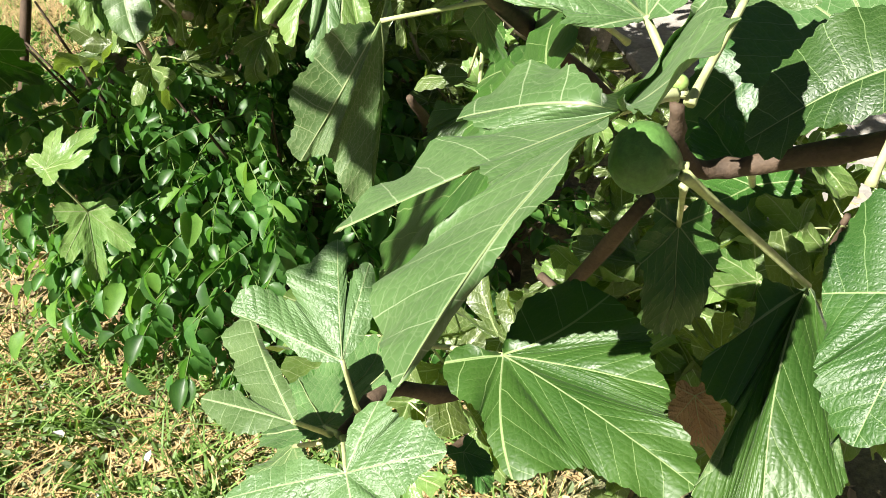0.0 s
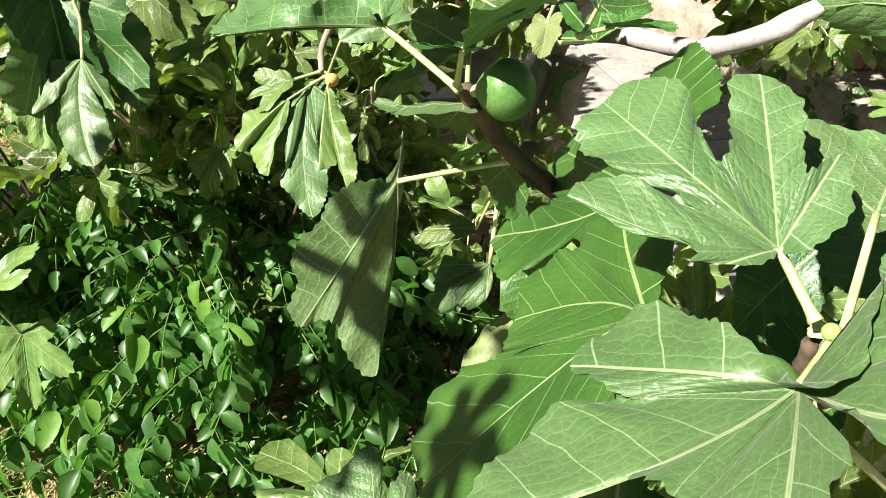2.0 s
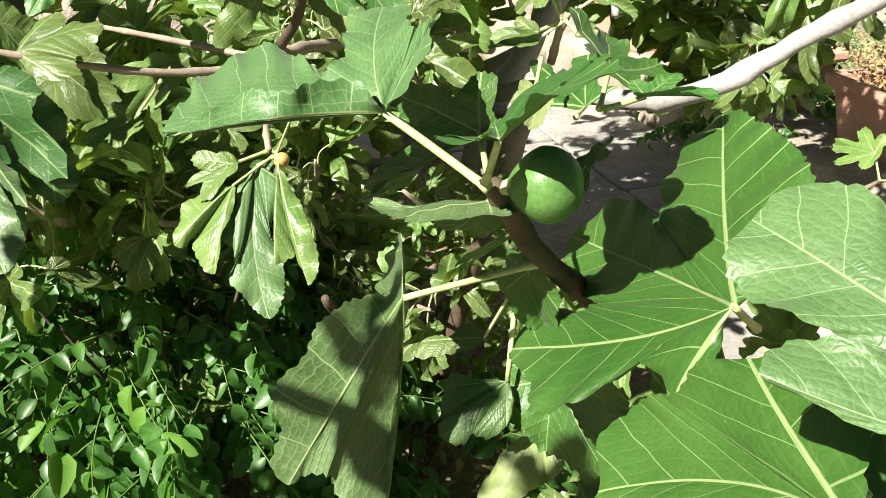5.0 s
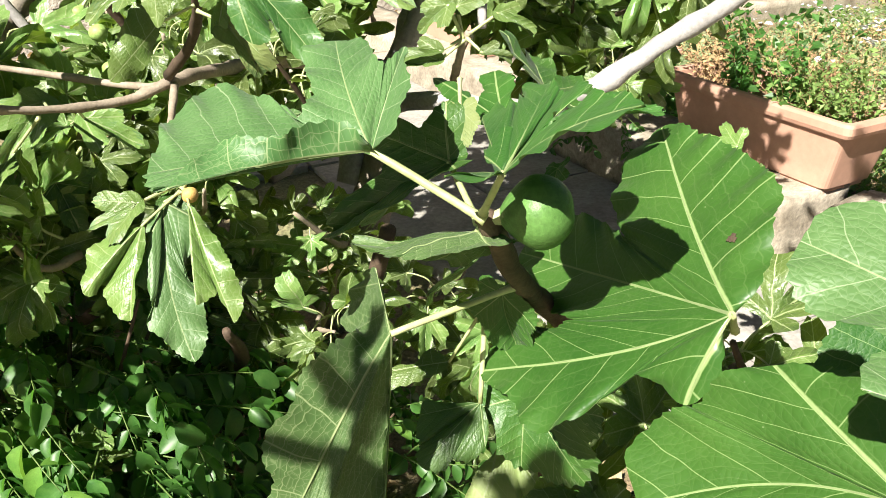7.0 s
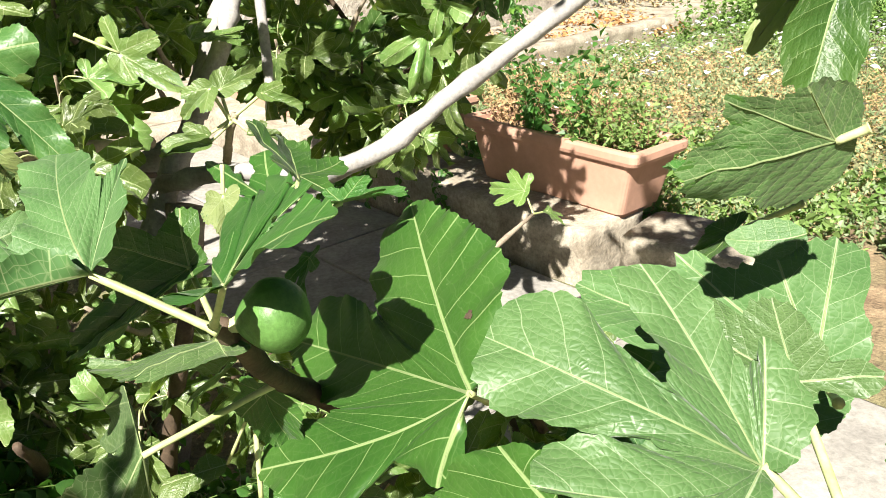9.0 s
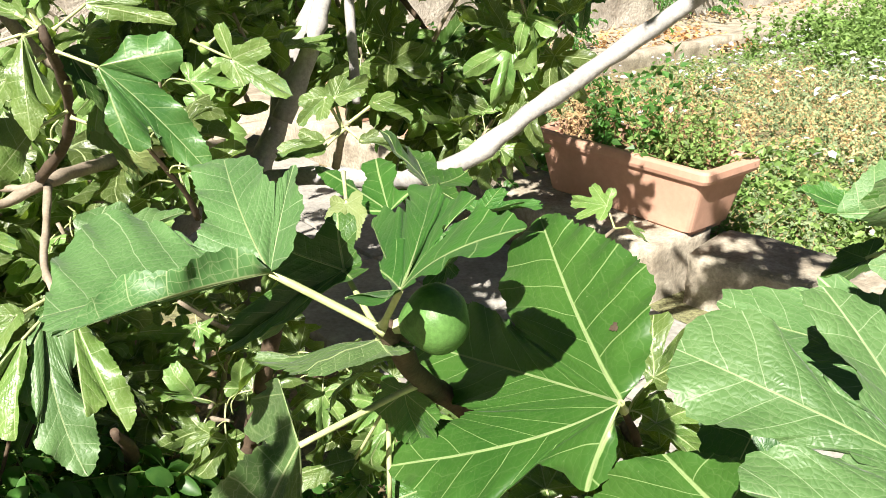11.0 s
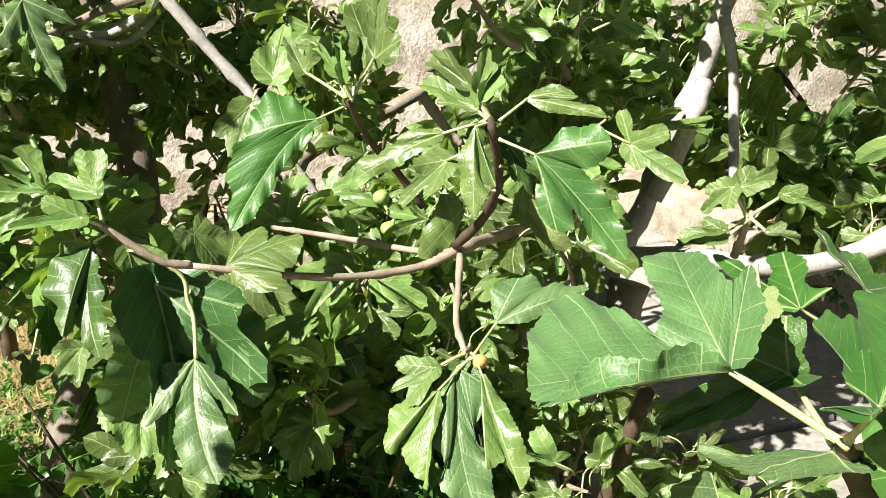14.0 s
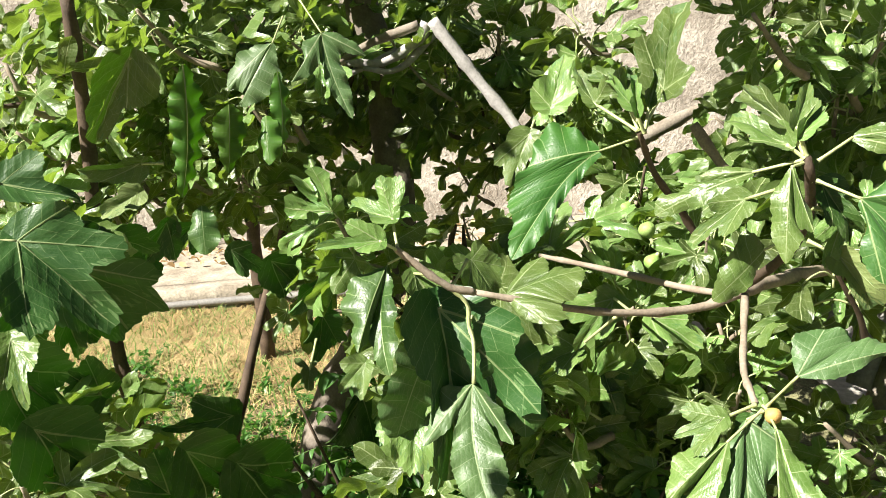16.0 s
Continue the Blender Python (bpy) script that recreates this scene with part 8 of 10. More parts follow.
shoot(backing, (-1.353, 3.405, 1.429), (-1.270, 3.222, 1.610), 7, 0.140, 9114)
shoot(backing, (-2.579, 3.315, 1.543), (-2.482, 3.147, 1.662), 7, 0.140, 9115)
shoot(backing, (-1.568, 3.616, 1.323), (-1.562, 3.420, 1.482), 7, 0.140, 9116)
shoot(backing, (-0.854, 3.649, 1.517), (-0.908, 3.474, 1.607), 7, 0.140, 9117)
shoot(backing, (-1.781, 3.476, 1.550), (-1.785, 3.318, 1.658), 7, 0.140, 9118)
shoot(backing, (-0.212, 3.471, 1.276), (-0.218, 3.320, 1.432), 7, 0.140, 9119)
shoot(backing, (-2.695, 2.760, 1.067), (-2.750, 2.642, 1.123), 7, 0.140, 9120)
shoot(backing, (-0.366, 3.495, 1.262), (-0.282, 3.317, 1.361), 7, 0.140, 9121)
shoot(backing, (-0.454, 4.040, 1.390), (-0.510, 3.921, 1.514), 7, 0.140, 9122)
shoot(backing, (-2.464, 2.496, 1.109), (-2.441, 2.364, 1.234), 7, 0.140, 9123)
shoot(backing, (-0.984, 3.890, 1.384), (-0.987, 3.705, 1.572), 7, 0.140, 9124)
shoot(backing, (-2.326, 3.006, 1.080), (-2.344, 2.877, 1.212), 7, 0.140, 9125)
shoot(backing, (-0.087, 3.505, 1.220), (-0.149, 3.370, 1.345), 7, 0.130, 9200)
shoot(backing, (-0.930, 3.687, 1.455), (-0.973, 3.511, 1.577), 7, 0.130, 9201)
shoot(backing, (0.076, 3.547, 1.301), (0.133, 3.415, 1.348), 7, 0.130, 9202)
shoot(backing, (-0.208, 3.166, 1.409), (-0.117, 3.095, 1.521), 7, 0.130, 9203)
shoot(backing, (0.222, 3.659, 1.330), (0.146, 3.466, 1.388), 7, 0.130, 9204)
shoot(backing, (-2.043, 3.137, 1.236), (-1.978, 3.057, 1.333), 7, 0.130, 9205)
shoot(backing, (0.138, 3.267, 1.220), (0.130, 3.130, 1.409), 7, 0.130, 9206)
shoot(backing, (-1.104, 3.349, 1.292), (-1.174, 3.294, 1.477), 7, 0.130, 9207)
shoot(backing, (-0.870, 3.504, 1.368), (-0.809, 3.350, 1.547), 7, 0.130, 9208)
shoot(backing, (-0.252, 3.065, 1.453), (-0.228, 2.968, 1.502), 7, 0.130, 9209)
shoot(backing, (-1.936, 3.046, 0.991), (-1.951, 2.890, 1.138), 7, 0.130, 9210)
shoot(backing, (0.154, 3.759, 1.358), (0.119, 3.578, 1.489), 7, 0.130, 9211)
shoot(crown, (0.349, 3.767, 0.980), (0.430, 3.695, 1.117), 7, 0.140, 9300)
shoot(crown, (-0.658, 3.882, 0.942), (-0.693, 3.707, 1.078), 7, 0.140, 9301)
shoot(crown, (-0.510, 3.725, 0.968), (-0.561, 3.534, 1.009), 7, 0.140, 9302)
shoot(crown, (0.431, 3.297, 1.233), (0.348, 3.231, 1.420), 7, 0.140, 9303)
shoot(crown, (0.337, 3.735, 1.211), (0.324, 3.662, 1.341), 7, 0.140, 9304)
shoot(crown, (-0.800, 3.649, 0.835), (-0.810, 3.502, 0.930), 7, 0.140, 9305)
shoot(crown, (0.104, 3.402, 1.023), (0.188, 3.351, 1.135), 7, 0.140, 9306)
shoot(crown, (-0.893, 3.881, 1.232), (-0.917, 3.764, 1.429), 7, 0.140, 9307)
shoot(crown, (0.440, 3.841, 0.939), (0.437, 3.664, 1.007), 7, 0.140, 9308)
shoot(crown, (-1.085, 3.418, 1.288), (-1.017, 3.269, 1.379), 7, 0.140, 9309)
shoot(crown, (-0.256, 3.595, 1.305), (-0.210, 3.403, 1.437), 7, 0.140, 9310)
shoot(crown, (0.029, 3.417, 1.173), (0.074, 3.237, 1.313), 7, 0.140, 9311)
shoot(crown, (-0.650, 3.574, 0.976), (-0.566, 3.509, 1.090), 7, 0.140, 9312)
shoot(crown, (-0.395, 3.691, 1.134), (-0.310, 3.508, 1.184), 7, 0.140, 9313)
shoot(crown, (-0.477, 2.728, 0.977), (-0.496, 2.637, 1.091), 7, 0.120, 9400)
shoot(crown, (-1.143, 3.048, 0.550), (-1.134, 2.879, 0.643), 7, 0.120, 9401)
shoot(crown, (-0.840, 3.034, 0.869), (-0.792, 2.970, 0.915), 7, 0.120, 9402)
shoot(crown, (-0.590, 2.540, 0.738), (-0.565, 2.372, 0.882), 7, 0.120, 9403)
shoot(crown, (-0.657, 2.466, 0.832), (-0.720, 2.313, 0.913), 7, 0.120, 9404)
shoot(crown, (-0.406, 3.336, 0.886), (-0.418, 3.177, 1.069), 7, 0.120, 9405)
shoot(crown, (-1.112, 2.812, 0.431), (-1.038, 2.641, 0.626), 7, 0.120, 9406)
shoot(crown, (-0.427, 2.738, 1.023), (-0.481, 2.587, 1.142), 7, 0.120, 9407)
shoot(crown, (-0.006, 2.762, 1.149), (-0.065, 2.656, 1.321), 7, 0.120, 9500)
shoot(crown, (-0.102, 3.151, 1.147), (-0.139, 2.970, 1.272), 7, 0.120, 9501)
shoot(crown, (-0.454, 2.968, 0.963), (-0.424, 2.779, 1.131), 7, 0.120, 9502)
shoot(crown, (-0.362, 3.147, 1.114), (-0.375, 3.095, 1.280), 7, 0.120, 9503)
shoot(crown, (-0.303, 3.100, 1.034), (-0.318, 2.947, 1.171), 7, 0.120, 9504)
shoot(crown, (-0.272, 2.687, 1.033), (-0.323, 2.505, 1.203), 7, 0.120, 9505)
shoot(crown, (-0.338, 2.841, 0.848), (-0.293, 2.757, 1.030), 7, 0.120, 9506)
shoot(crown, (0.073, 3.213, 1.042), (0.092, 3.126, 1.238), 7, 0.120, 9507)
shoot(under_growth, (-1.863, 1.722, 0.671), (-1.768, 1.611, 0.820), 6, 0.115, 9600)
shoot(under_growth, (-1.698, 1.774, 0.591), (-1.793, 1.640, 0.749), 6, 0.115, 9601)
shoot(under_growth, (-1.260, 2.331, 1.064), (-1.289, 2.134, 1.199), 6, 0.115, 9602)
shoot(under_growth, (-1.742, 1.793, 0.565), (-1.661, 1.634, 0.718), 6, 0.115, 9603)
shoot(under_growth, (-1.714, 1.650, 0.889), (-1.676, 1.478, 0.985), 6, 0.115, 9604)
shoot(under_growth, (-1.876, 1.689, 0.587), (-1.871, 1.576, 0.780), 6, 0.115, 9605)
shoot(under_growth, (-1.553, 1.533, 0.874), (-1.565, 1.410, 0.988), 6, 0.115, 9606)
shoot(under_growth, (-2.066, 1.931, 1.112), (-1.988, 1.807, 1.274), 6, 0.115, 9607)
shoot(under_growth, (-1.790, 1.804, 1.189), (-1.779, 1.661, 1.304), 6, 0.115, 9608)
shoot(under_growth, (-1.473, 1.540, 0.868), (-1.550, 1.351, 0.945), 6, 0.115, 9609)
shoot(under_growth, (-1.647, 1.540, 0.735), (-1.607, 1.468, 0.872), 6, 0.115, 9610)
shoot(under_growth, (-1.881, 1.794, 0.637), (-1.952, 1.676, 0.698), 6, 0.115, 9611)
shoot(under_growth, (-1.648, 1.796, 0.736), (-1.722, 1.618, 0.928), 6, 0.115, 9612)
shoot(under_growth, (-1.858, 2.084, 1.177), (-1.895, 2.015, 1.269), 6, 0.115, 9613)
shoot(under_growth, (-1.682, 1.664, 0.880), (-1.705, 1.491, 0.955), 6, 0.115, 9614)
shoot(under_growth, (-1.183, 2.104, 1.093), (-1.175, 1.909, 1.259), 6, 0.115, 9615)
shoot(under_growth, (-1.523, 1.426, 0.842), (-1.447, 1.290, 0.950), 6, 0.115, 9616)
shoot(under_growth, (-1.702, 1.838, 0.571), (-1.712, 1.640, 0.719), 6, 0.115, 9617)
shoot(under_growth, (-1.964, 1.897, 0.717), (-1.916, 1.768, 0.834), 6, 0.115, 9618)
shoot(under_growth, (-1.666, 1.569, 1.226), (-1.629, 1.512, 1.317), 6, 0.115, 9619)
shoot(under_growth, (-0.451, 2.439, 0.126), (-0.514, 2.381, 0.322), 6, 0.110, 9700)
shoot(under_growth, (-0.458, 2.260, 1.102), (-0.472, 2.191, 1.177), 6, 0.110, 9701)
shoot(under_growth, (-0.694, 2.446, 0.750), (-0.775, 2.303, 0.831), 6, 0.110, 9702)
shoot(under_growth, (-0.789, 2.136, 0.912), (-0.871, 2.063, 0.962), 6, 0.110, 9703)
shoot(under_growth, (-0.950, 2.269, 0.875), (-0.999, 2.212, 0.927), 6, 0.110, 9704)
shoot(under_growth, (-0.103, 2.548, 1.067), (-0.170, 2.490, 1.159), 6, 0.110, 9705)
shoot(under_growth, (-0.410, 2.596, 0.528), (-0.399, 2.453, 0.603), 6, 0.110, 9706)
shoot(under_growth, (-0.565, 2.497, 0.624), (-0.581, 2.350, 0.808), 6, 0.110, 9707)
shoot(under_growth, (-0.769, 2.764, 0.927), (-0.686, 2.624, 1.065), 6, 0.110, 9708)
shoot(under_growth, (-0.122, 2.498, 0.504), (-0.109, 2.307, 0.673), 6, 0.110, 9709)
shoot(under_growth, (-0.456, 2.857, 0.998), (-0.362, 2.700, 1.058), 6, 0.110, 9710)
shoot(under_growth, (-0.392, 2.219, 0.824), (-0.446, 2.148, 1.000), 6, 0.110, 9712)
shoot(under_growth, (-0.809, 2.324, 0.685), (-0.709, 2.216, 0.795), 6, 0.110, 9713)
shoot(under_growth, (-0.061, 2.734, 0.494), (-0.157, 2.554, 0.546), 6, 0.110, 9714)
shoot(under_growth, (-0.586, 2.177, 0.669), (-0.506, 2.038, 0.737), 6, 0.110, 9715)
shoot(crown, (-1.804, 2.604, 1.664), (-1.899, 2.512, 1.733), 7, 0.130, 9800)
shoot(crown, (-2.561, 2.499, 1.278), (-2.612, 2.333, 1.425), 7, 0.130, 9801)
shoot(crown, (-2.128, 2.211, 1.257), (-2.064, 2.086, 1.426), 7, 0.130, 9802)
shoot(crown, (-2.373, 2.668, 1.579), (-2.381, 2.480, 1.696), 7, 0.130, 9803)
shoot(crown, (-1.944, 3.129, 1.517), (-1.943, 3.052, 1.670), 7, 0.130, 9804)
shoot(crown, (-1.753, 2.602, 1.308), (-1.785, 2.550, 1.499), 7, 0.130, 9805)
shoot(crown, (-2.363, 2.589, 1.100), (-2.272, 2.448, 1.294), 7, 0.130, 9806)
shoot(crown, (-1.898, 2.673, 1.291), (-1.804, 2.513, 1.381), 7, 0.130, 9807)
shoot(crown, (-1.911, 2.106, 1.348), (-1.926, 2.054, 1.497), 7, 0.130, 9808)
shoot(crown, (-1.609, 2.427, 1.633), (-1.664, 2.360, 1.694), 7, 0.130, 9809)
shoot(crown, (-2.052, 3.012, 1.223), (-2.049, 2.895, 1.358), 7, 0.130, 9810)
shoot(crown, (-2.281, 2.697, 1.251), (-2.257, 2.580, 1.352), 7, 0.130, 9811)
shoot(crown, (-1.899, 2.107, 1.418), (-1.997, 2.018, 1.499), 7, 0.130, 9812)
shoot(crown, (-2.086, 2.631, 1.195), (-2.055, 2.459, 1.375), 7, 0.130, 9813)
shoot(crown, (-2.028, 2.909, 1.450), (-1.973, 2.740, 1.597), 7, 0.130, 9814)
shoot(crown, (-2.542, 2.511, 1.436), (-2.606, 2.442, 1.536), 7, 0.130, 9815)
shoot(backing, (-1.180, 3.424, 1.495), (-1.217, 3.293, 1.545), 7, 0.130, 9900)
shoot(backing, (-1.046, 3.642, 1.157), (-1.104, 3.473, 1.225), 7, 0.130, 9901)
shoot(backing, (-1.835, 3.627, 1.164), (-1.802, 3.435, 1.279), 7, 0.130, 9902)
shoot(backing, (-1.482, 3.212, 1.427), (-1.383, 3.132, 1.469), 7, 0.130, 9903)
shoot(backing, (-1.402, 3.440, 0.952), (-1.498, 3.336, 1.118), 7, 0.130, 9904)
shoot(backing, (-1.431, 3.819, 1.225), (-1.367, 3.693, 1.397), 7, 0.130, 9905)
shoot(backing, (-1.962, 3.495, 1.236), (-1.878, 3.381, 1.423), 7, 0.130, 9906)
shoot(backing, (-0.926, 3.352, 1.367), (-0.907, 3.167, 1.411), 7, 0.130, 9907)
shoot(backing, (-1.650, 3.717, 1.222), (-1.575, 3.525, 1.346), 7, 0.130, 9908)
shoot(backing, (-1.680, 3.371, 1.028), (-1.730, 3.229, 1.163), 7, 0.130, 9909)
shoot(backing, (-1.883, 3.737, 1.479), (-1.865, 3.549, 1.538), 7, 0.130, 9910)
shoot(backing, (-1.066, 3.879, 0.981), (-0.989, 3.705, 1.152), 7, 0.130, 9911)
shoot(backing, (-1.547, 3.674, 1.570), (-1.514, 3.567, 1.716), 7, 0.130, 9912)
shoot(crown, (-0.403, 3.043, 1.082), (-0.381, 2.941, 1.201), 7, 0.130, 10000)
shoot(crown, (-0.451, 3.391, 1.544), (-0.361, 3.201, 1.593), 7, 0.130, 10001)
shoot(crown, (-0.090, 3.781, 1.430), (-0.101, 3.596, 1.499), 7, 0.130, 10002)
shoot(crown, (-0.160, 3.037, 1.275), (-0.180, 2.965, 1.339), 7, 0.130, 10003)
shoot(crown, (-0.107, 3.683, 1.104), (-0.084, 3.539, 1.183), 7, 0.130, 10004)
shoot(crown, (-0.309, 3.528, 1.142), (-0.311, 3.434, 1.247), 7, 0.130, 10005)
shoot(crown, (-0.372, 3.652, 0.912), (-0.352, 3.592, 1.096), 7, 0.130, 10006)
# growth in front of the old wall, placed along camera rays to cover it
shoot(backing, (-1.955, 3.533, 1.619), (-1.869, 3.388, 1.775), 7, 0.150, 60000, BARK_DARK)
shoot(backing, (-1.768, 3.052, 1.451), (-1.755, 2.964, 1.640), 7, 0.150, 60001, BARK_DARK)
shoot(backing, (-1.740, 3.226, 1.432), (-1.684, 3.071, 1.518), 7, 0.150, 60002, BARK_DARK)
shoot(backing, (-1.986, 3.818, 1.510), (-1.895, 3.635, 1.675), 7, 0.150, 60003, BARK_DARK)
shoot(backing, (-1.746, 3.249, 1.650), (-1.810, 3.147, 1.780), 7, 0.150, 60004, BARK_DARK)
shoot(backing, (-1.826, 3.465, 1.503), (-1.738, 3.378, 1.679), 7, 0.150, 60005, BARK_DARK)
shoot(backing, (-1.379, 3.474, 1.204), (-1.397, 3.339, 1.368), 7, 0.150, 60020, BARK_DARK)
shoot(backing, (-1.332, 3.432, 1.129), (-1.347, 3.289, 1.224), 7, 0.150, 60021, BARK_DARK)
shoot(backing, (-1.620, 3.917, 1.306), (-1.544, 3.787, 1.416), 7, 0.150, 60022, BARK_DARK)
shoot(backing, (-1.445, 3.267, 1.233), (-1.479, 3.095, 1.364), 7, 0.150, 60023, BARK_DARK)
shoot(backing, (-0.647, 3.952, 1.471), (-0.666, 3.802, 1.617), 7, 0.150, 60040, BARK_DARK)
shoot(backing, (-0.642, 3.724, 1.269), (-0.675, 3.637, 1.384), 7, 0.150, 60041, BARK_DARK)
shoot(backing, (-0.918, 3.978, 1.236), (-0.875, 3.851, 1.356), 7, 0.150, 60042, BARK_DARK)
shoot(backing, (-1.352, 3.373, 1.507), (-1.276, 3.286, 1.615), 7, 0.150, 60043, BARK_DARK)
shoot(backing, (-1.163, 3.552, 1.541), (-1.237, 3.463, 1.687), 7, 0.150, 60044, BARK_DARK)
shoot(backing, (-0.888, 3.950, 1.257), (-0.961, 3.837, 1.407), 7, 0.150, 60045, BARK_DARK)
shoot(backing, (-1.226, 3.994, 1.240), (-1.156, 3.892, 1.412), 7, 0.150, 60046, BARK_DARK)
shoot(backing, (-1.243, 3.701, 1.442), (-1.195, 3.621, 1.592), 7, 0.150, 60047, BARK_DARK)
shoot(backing, (-1.105, 4.040, 1.420), (-1.143, 3.898, 1.546), 7, 0.150, 60048, BARK_DARK)
shoot(backing, (-0.800, 4.103, 1.629), (-0.856, 3.918, 1.734), 7, 0.150, 60049, BARK_DARK)
shoot(backing, (-0.953, 3.414, 1.424), (-0.979, 3.327, 1.616), 7, 0.150, 60050, BARK_DARK)
shoot(backing, (-1.251, 3.528, 1.531), (-1.162, 3.448, 1.713), 7, 0.150, 60051, BARK_DARK)
shoot(backing, (-0.922, 3.400, 1.106), (-0.997, 3.246, 1.288), 7, 0.150, 60060, BARK_DARK)
shoot(backing, (-1.042, 3.678, 1.181), (-0.967, 3.496, 1.262), 7, 0.150, 60061, BARK_DARK)
shoot(backing, (-0.886, 3.445, 1.064), (-0.807, 3.324, 1.232), 7, 0.150, 60062, BARK_DARK)
shoot(backing, (-0.517, 3.465, 1.153), (-0.608, 3.321, 1.335), 7, 0.150, 60063, BARK_DARK)
shoot(backing, (-0.721, 3.836, 1.242), (-0.817, 3.652, 1.358), 7, 0.150, 60064, BARK_DARK)
shoot(backing, (-2.001, 3.092, 1.180), (-2.055, 2.948, 1.286), 7, 0.150, 60080, BARK_DARK)
shoot(backing, (-2.221, 3.581, 1.199), (-2.318, 3.399, 1.302), 7, 0.150, 60081, BARK_DARK)
shoot(backing, (-1.813, 3.254, 0.877), (-1.816, 3.131, 1.074), 7, 0.150, 60082, BARK_DARK)
shoot(backing, (-2.162, 3.130, 1.185), (-2.200, 2.935, 1.331), 7, 0.150, 60083, BARK_DARK)
shoot(backing, (-2.067, 3.740, 0.655), (-2.040, 3.633, 0.828), 7, 0.150, 60084, BARK_DARK)
shoot(crown, (0.517, 3.680, 0.886), (0.437, 3.500, 1.029), 7, 0.150, 60100, BARK_DARK)
shoot(crown, (0.525, 3.312, 0.816), (0.493, 3.123, 0.923), 7, 0.150, 60101, BARK_DARK)
shoot(crown, (0.587, 3.312, 0.899), (0.530, 3.192, 1.002), 7, 0.150, 60102, BARK_DARK)
shoot(crown, (0.710, 3.476, 0.822), (0.620, 3.309, 1.002), 7, 0.150, 60103, BARK_DARK)
shoot(crown, (0.510, 3.767, 0.915), (0.449, 3.670, 1.015), 7, 0.150, 60104, BARK_DARK)
shoot(crown, (-0.715, 3.795, 1.161), (-0.708, 3.654, 1.290), 7, 0.150, 60200, BARK_DARK)
shoot(crown, (-0.725, 3.554, 1.169), (-0.784, 3.463, 1.332), 7, 0.150, 60201, BARK_DARK)
shoot(crown, (-0.933, 3.674, 1.130), (-0.842, 3.476, 1.214), 7, 0.150, 60202, BARK_DARK)
shoot(crown, (-0.652, 3.356, 1.116), (-0.555, 3.213, 1.309), 7, 0.150, 60203, BARK_DARK)
shoot(crown, (-0.705, 3.254, 1.356), (-0.697, 3.121, 1.455), 7, 0.150, 60204, BARK_DARK)
shoot(crown, (-0.608, 3.540, 1.115), (-0.640, 3.405, 1.282), 7, 0.150, 60205, BARK_DARK)
shoot(crown, (-0.434, 3.729, 0.926), (-0.476, 3.611, 1.099), 7, 0.150, 60206, BARK_DARK)
shoot(backing, (-2.259, 3.137, 0.971), (-2.239, 2.955, 1.125), 7, 0.150, 60220, BARK_DARK)
shoot(backing, (-1.810, 2.888, 0.834), (-1.752, 2.699, 0.978), 7, 0.150, 60221, BARK_DARK)
shoot(backing, (-1.742, 2.941, 0.909), (-1.768, 2.767, 1.077), 7, 0.150, 60222, BARK_DARK)
shoot(backing, (-2.331, 3.070, 0.874), (-2.383, 2.976, 1.045), 7, 0.150, 60223, BARK_DARK)
shoot(crown, (0.518, 3.804, 1.327), (0.583, 3.657, 1.474), 7, 0.150, 60240, BARK_DARK)
shoot(crown, (0.558, 3.340, 1.162), (0.529, 3.246, 1.312), 7, 0.150, 60241, BARK_DARK)
shoot(crown, (0.718, 3.859, 1.311), (0.657, 3.743, 1.404), 7, 0.150, 60242, BARK_DARK)
shoot(crown, (0.668, 3.765, 1.290), (0.640, 3.673, 1.371), 7, 0.150, 60243, BARK_DARK)
# shaded growth under the near twig
shoot(beside, (0.380, 1.360, 0.900), (0.325, 1.270, 1.000), 4, 0.080, 50130, BARK_DARK)
shoot(beside, (0.360, 1.420, 0.800), (0.340, 1.340, 0.920), 6, 0.105, 50132, BARK_DARK)
shoot(beside, (0.440, 1.300, 0.800), (0.430, 1.240, 0.900), 6, 0.105, 50133, BARK_DARK)
shoot(beside, (0.434, 1.350, 0.509), (0.437, 1.297, 0.610), 6, 0.120, 50100, BARK_DARK)
shoot(beside, (0.195, 1.284, 0.474), (0.183, 1.242, 0.624), 6, 0.120, 50101, BARK_DARK)
shoot(beside, (0.243, 1.327, 0.718), (0.261, 1.254, 0.805), 6, 0.120, 50103, BARK_DARK)
shoot(beside, (0.155, 1.443, 0.414), (0.130, 1.337, 0.562), 6, 0.120, 50104, BARK_DARK)
shoot(beside, (0.413, 1.467, 0.534), (0.458, 1.348, 0.636), 6, 0.120, 50107, BARK_DARK)
shoot(beside, (0.344, 1.017, 0.753), (0.311, 0.946, 0.865), 6, 0.120, 50108, BARK_DARK)
shoot(beside, (0.128, 1.411, 0.429), (0.129, 1.306, 0.567), 6, 0.120, 50109, BARK_DARK)
shoot(beside, (0.173, 1.388, 0.633), (0.178, 1.268, 0.706), 6, 0.120, 50110, BARK_DARK)
shoot(beside, (0.288, 1.293, 0.611), (0.289, 1.193, 0.699), 6, 0.120, 50111, BARK_DARK)
shoot(beside, (0.262, 1.264, 0.717), (0.230, 1.176, 0.795), 6, 0.120, 50112, BARK_DARK)
shoot(beside, (0.414, 1.272, 0.680), (0.402, 1.173, 0.773), 6, 0.120, 50115, BARK_DARK)
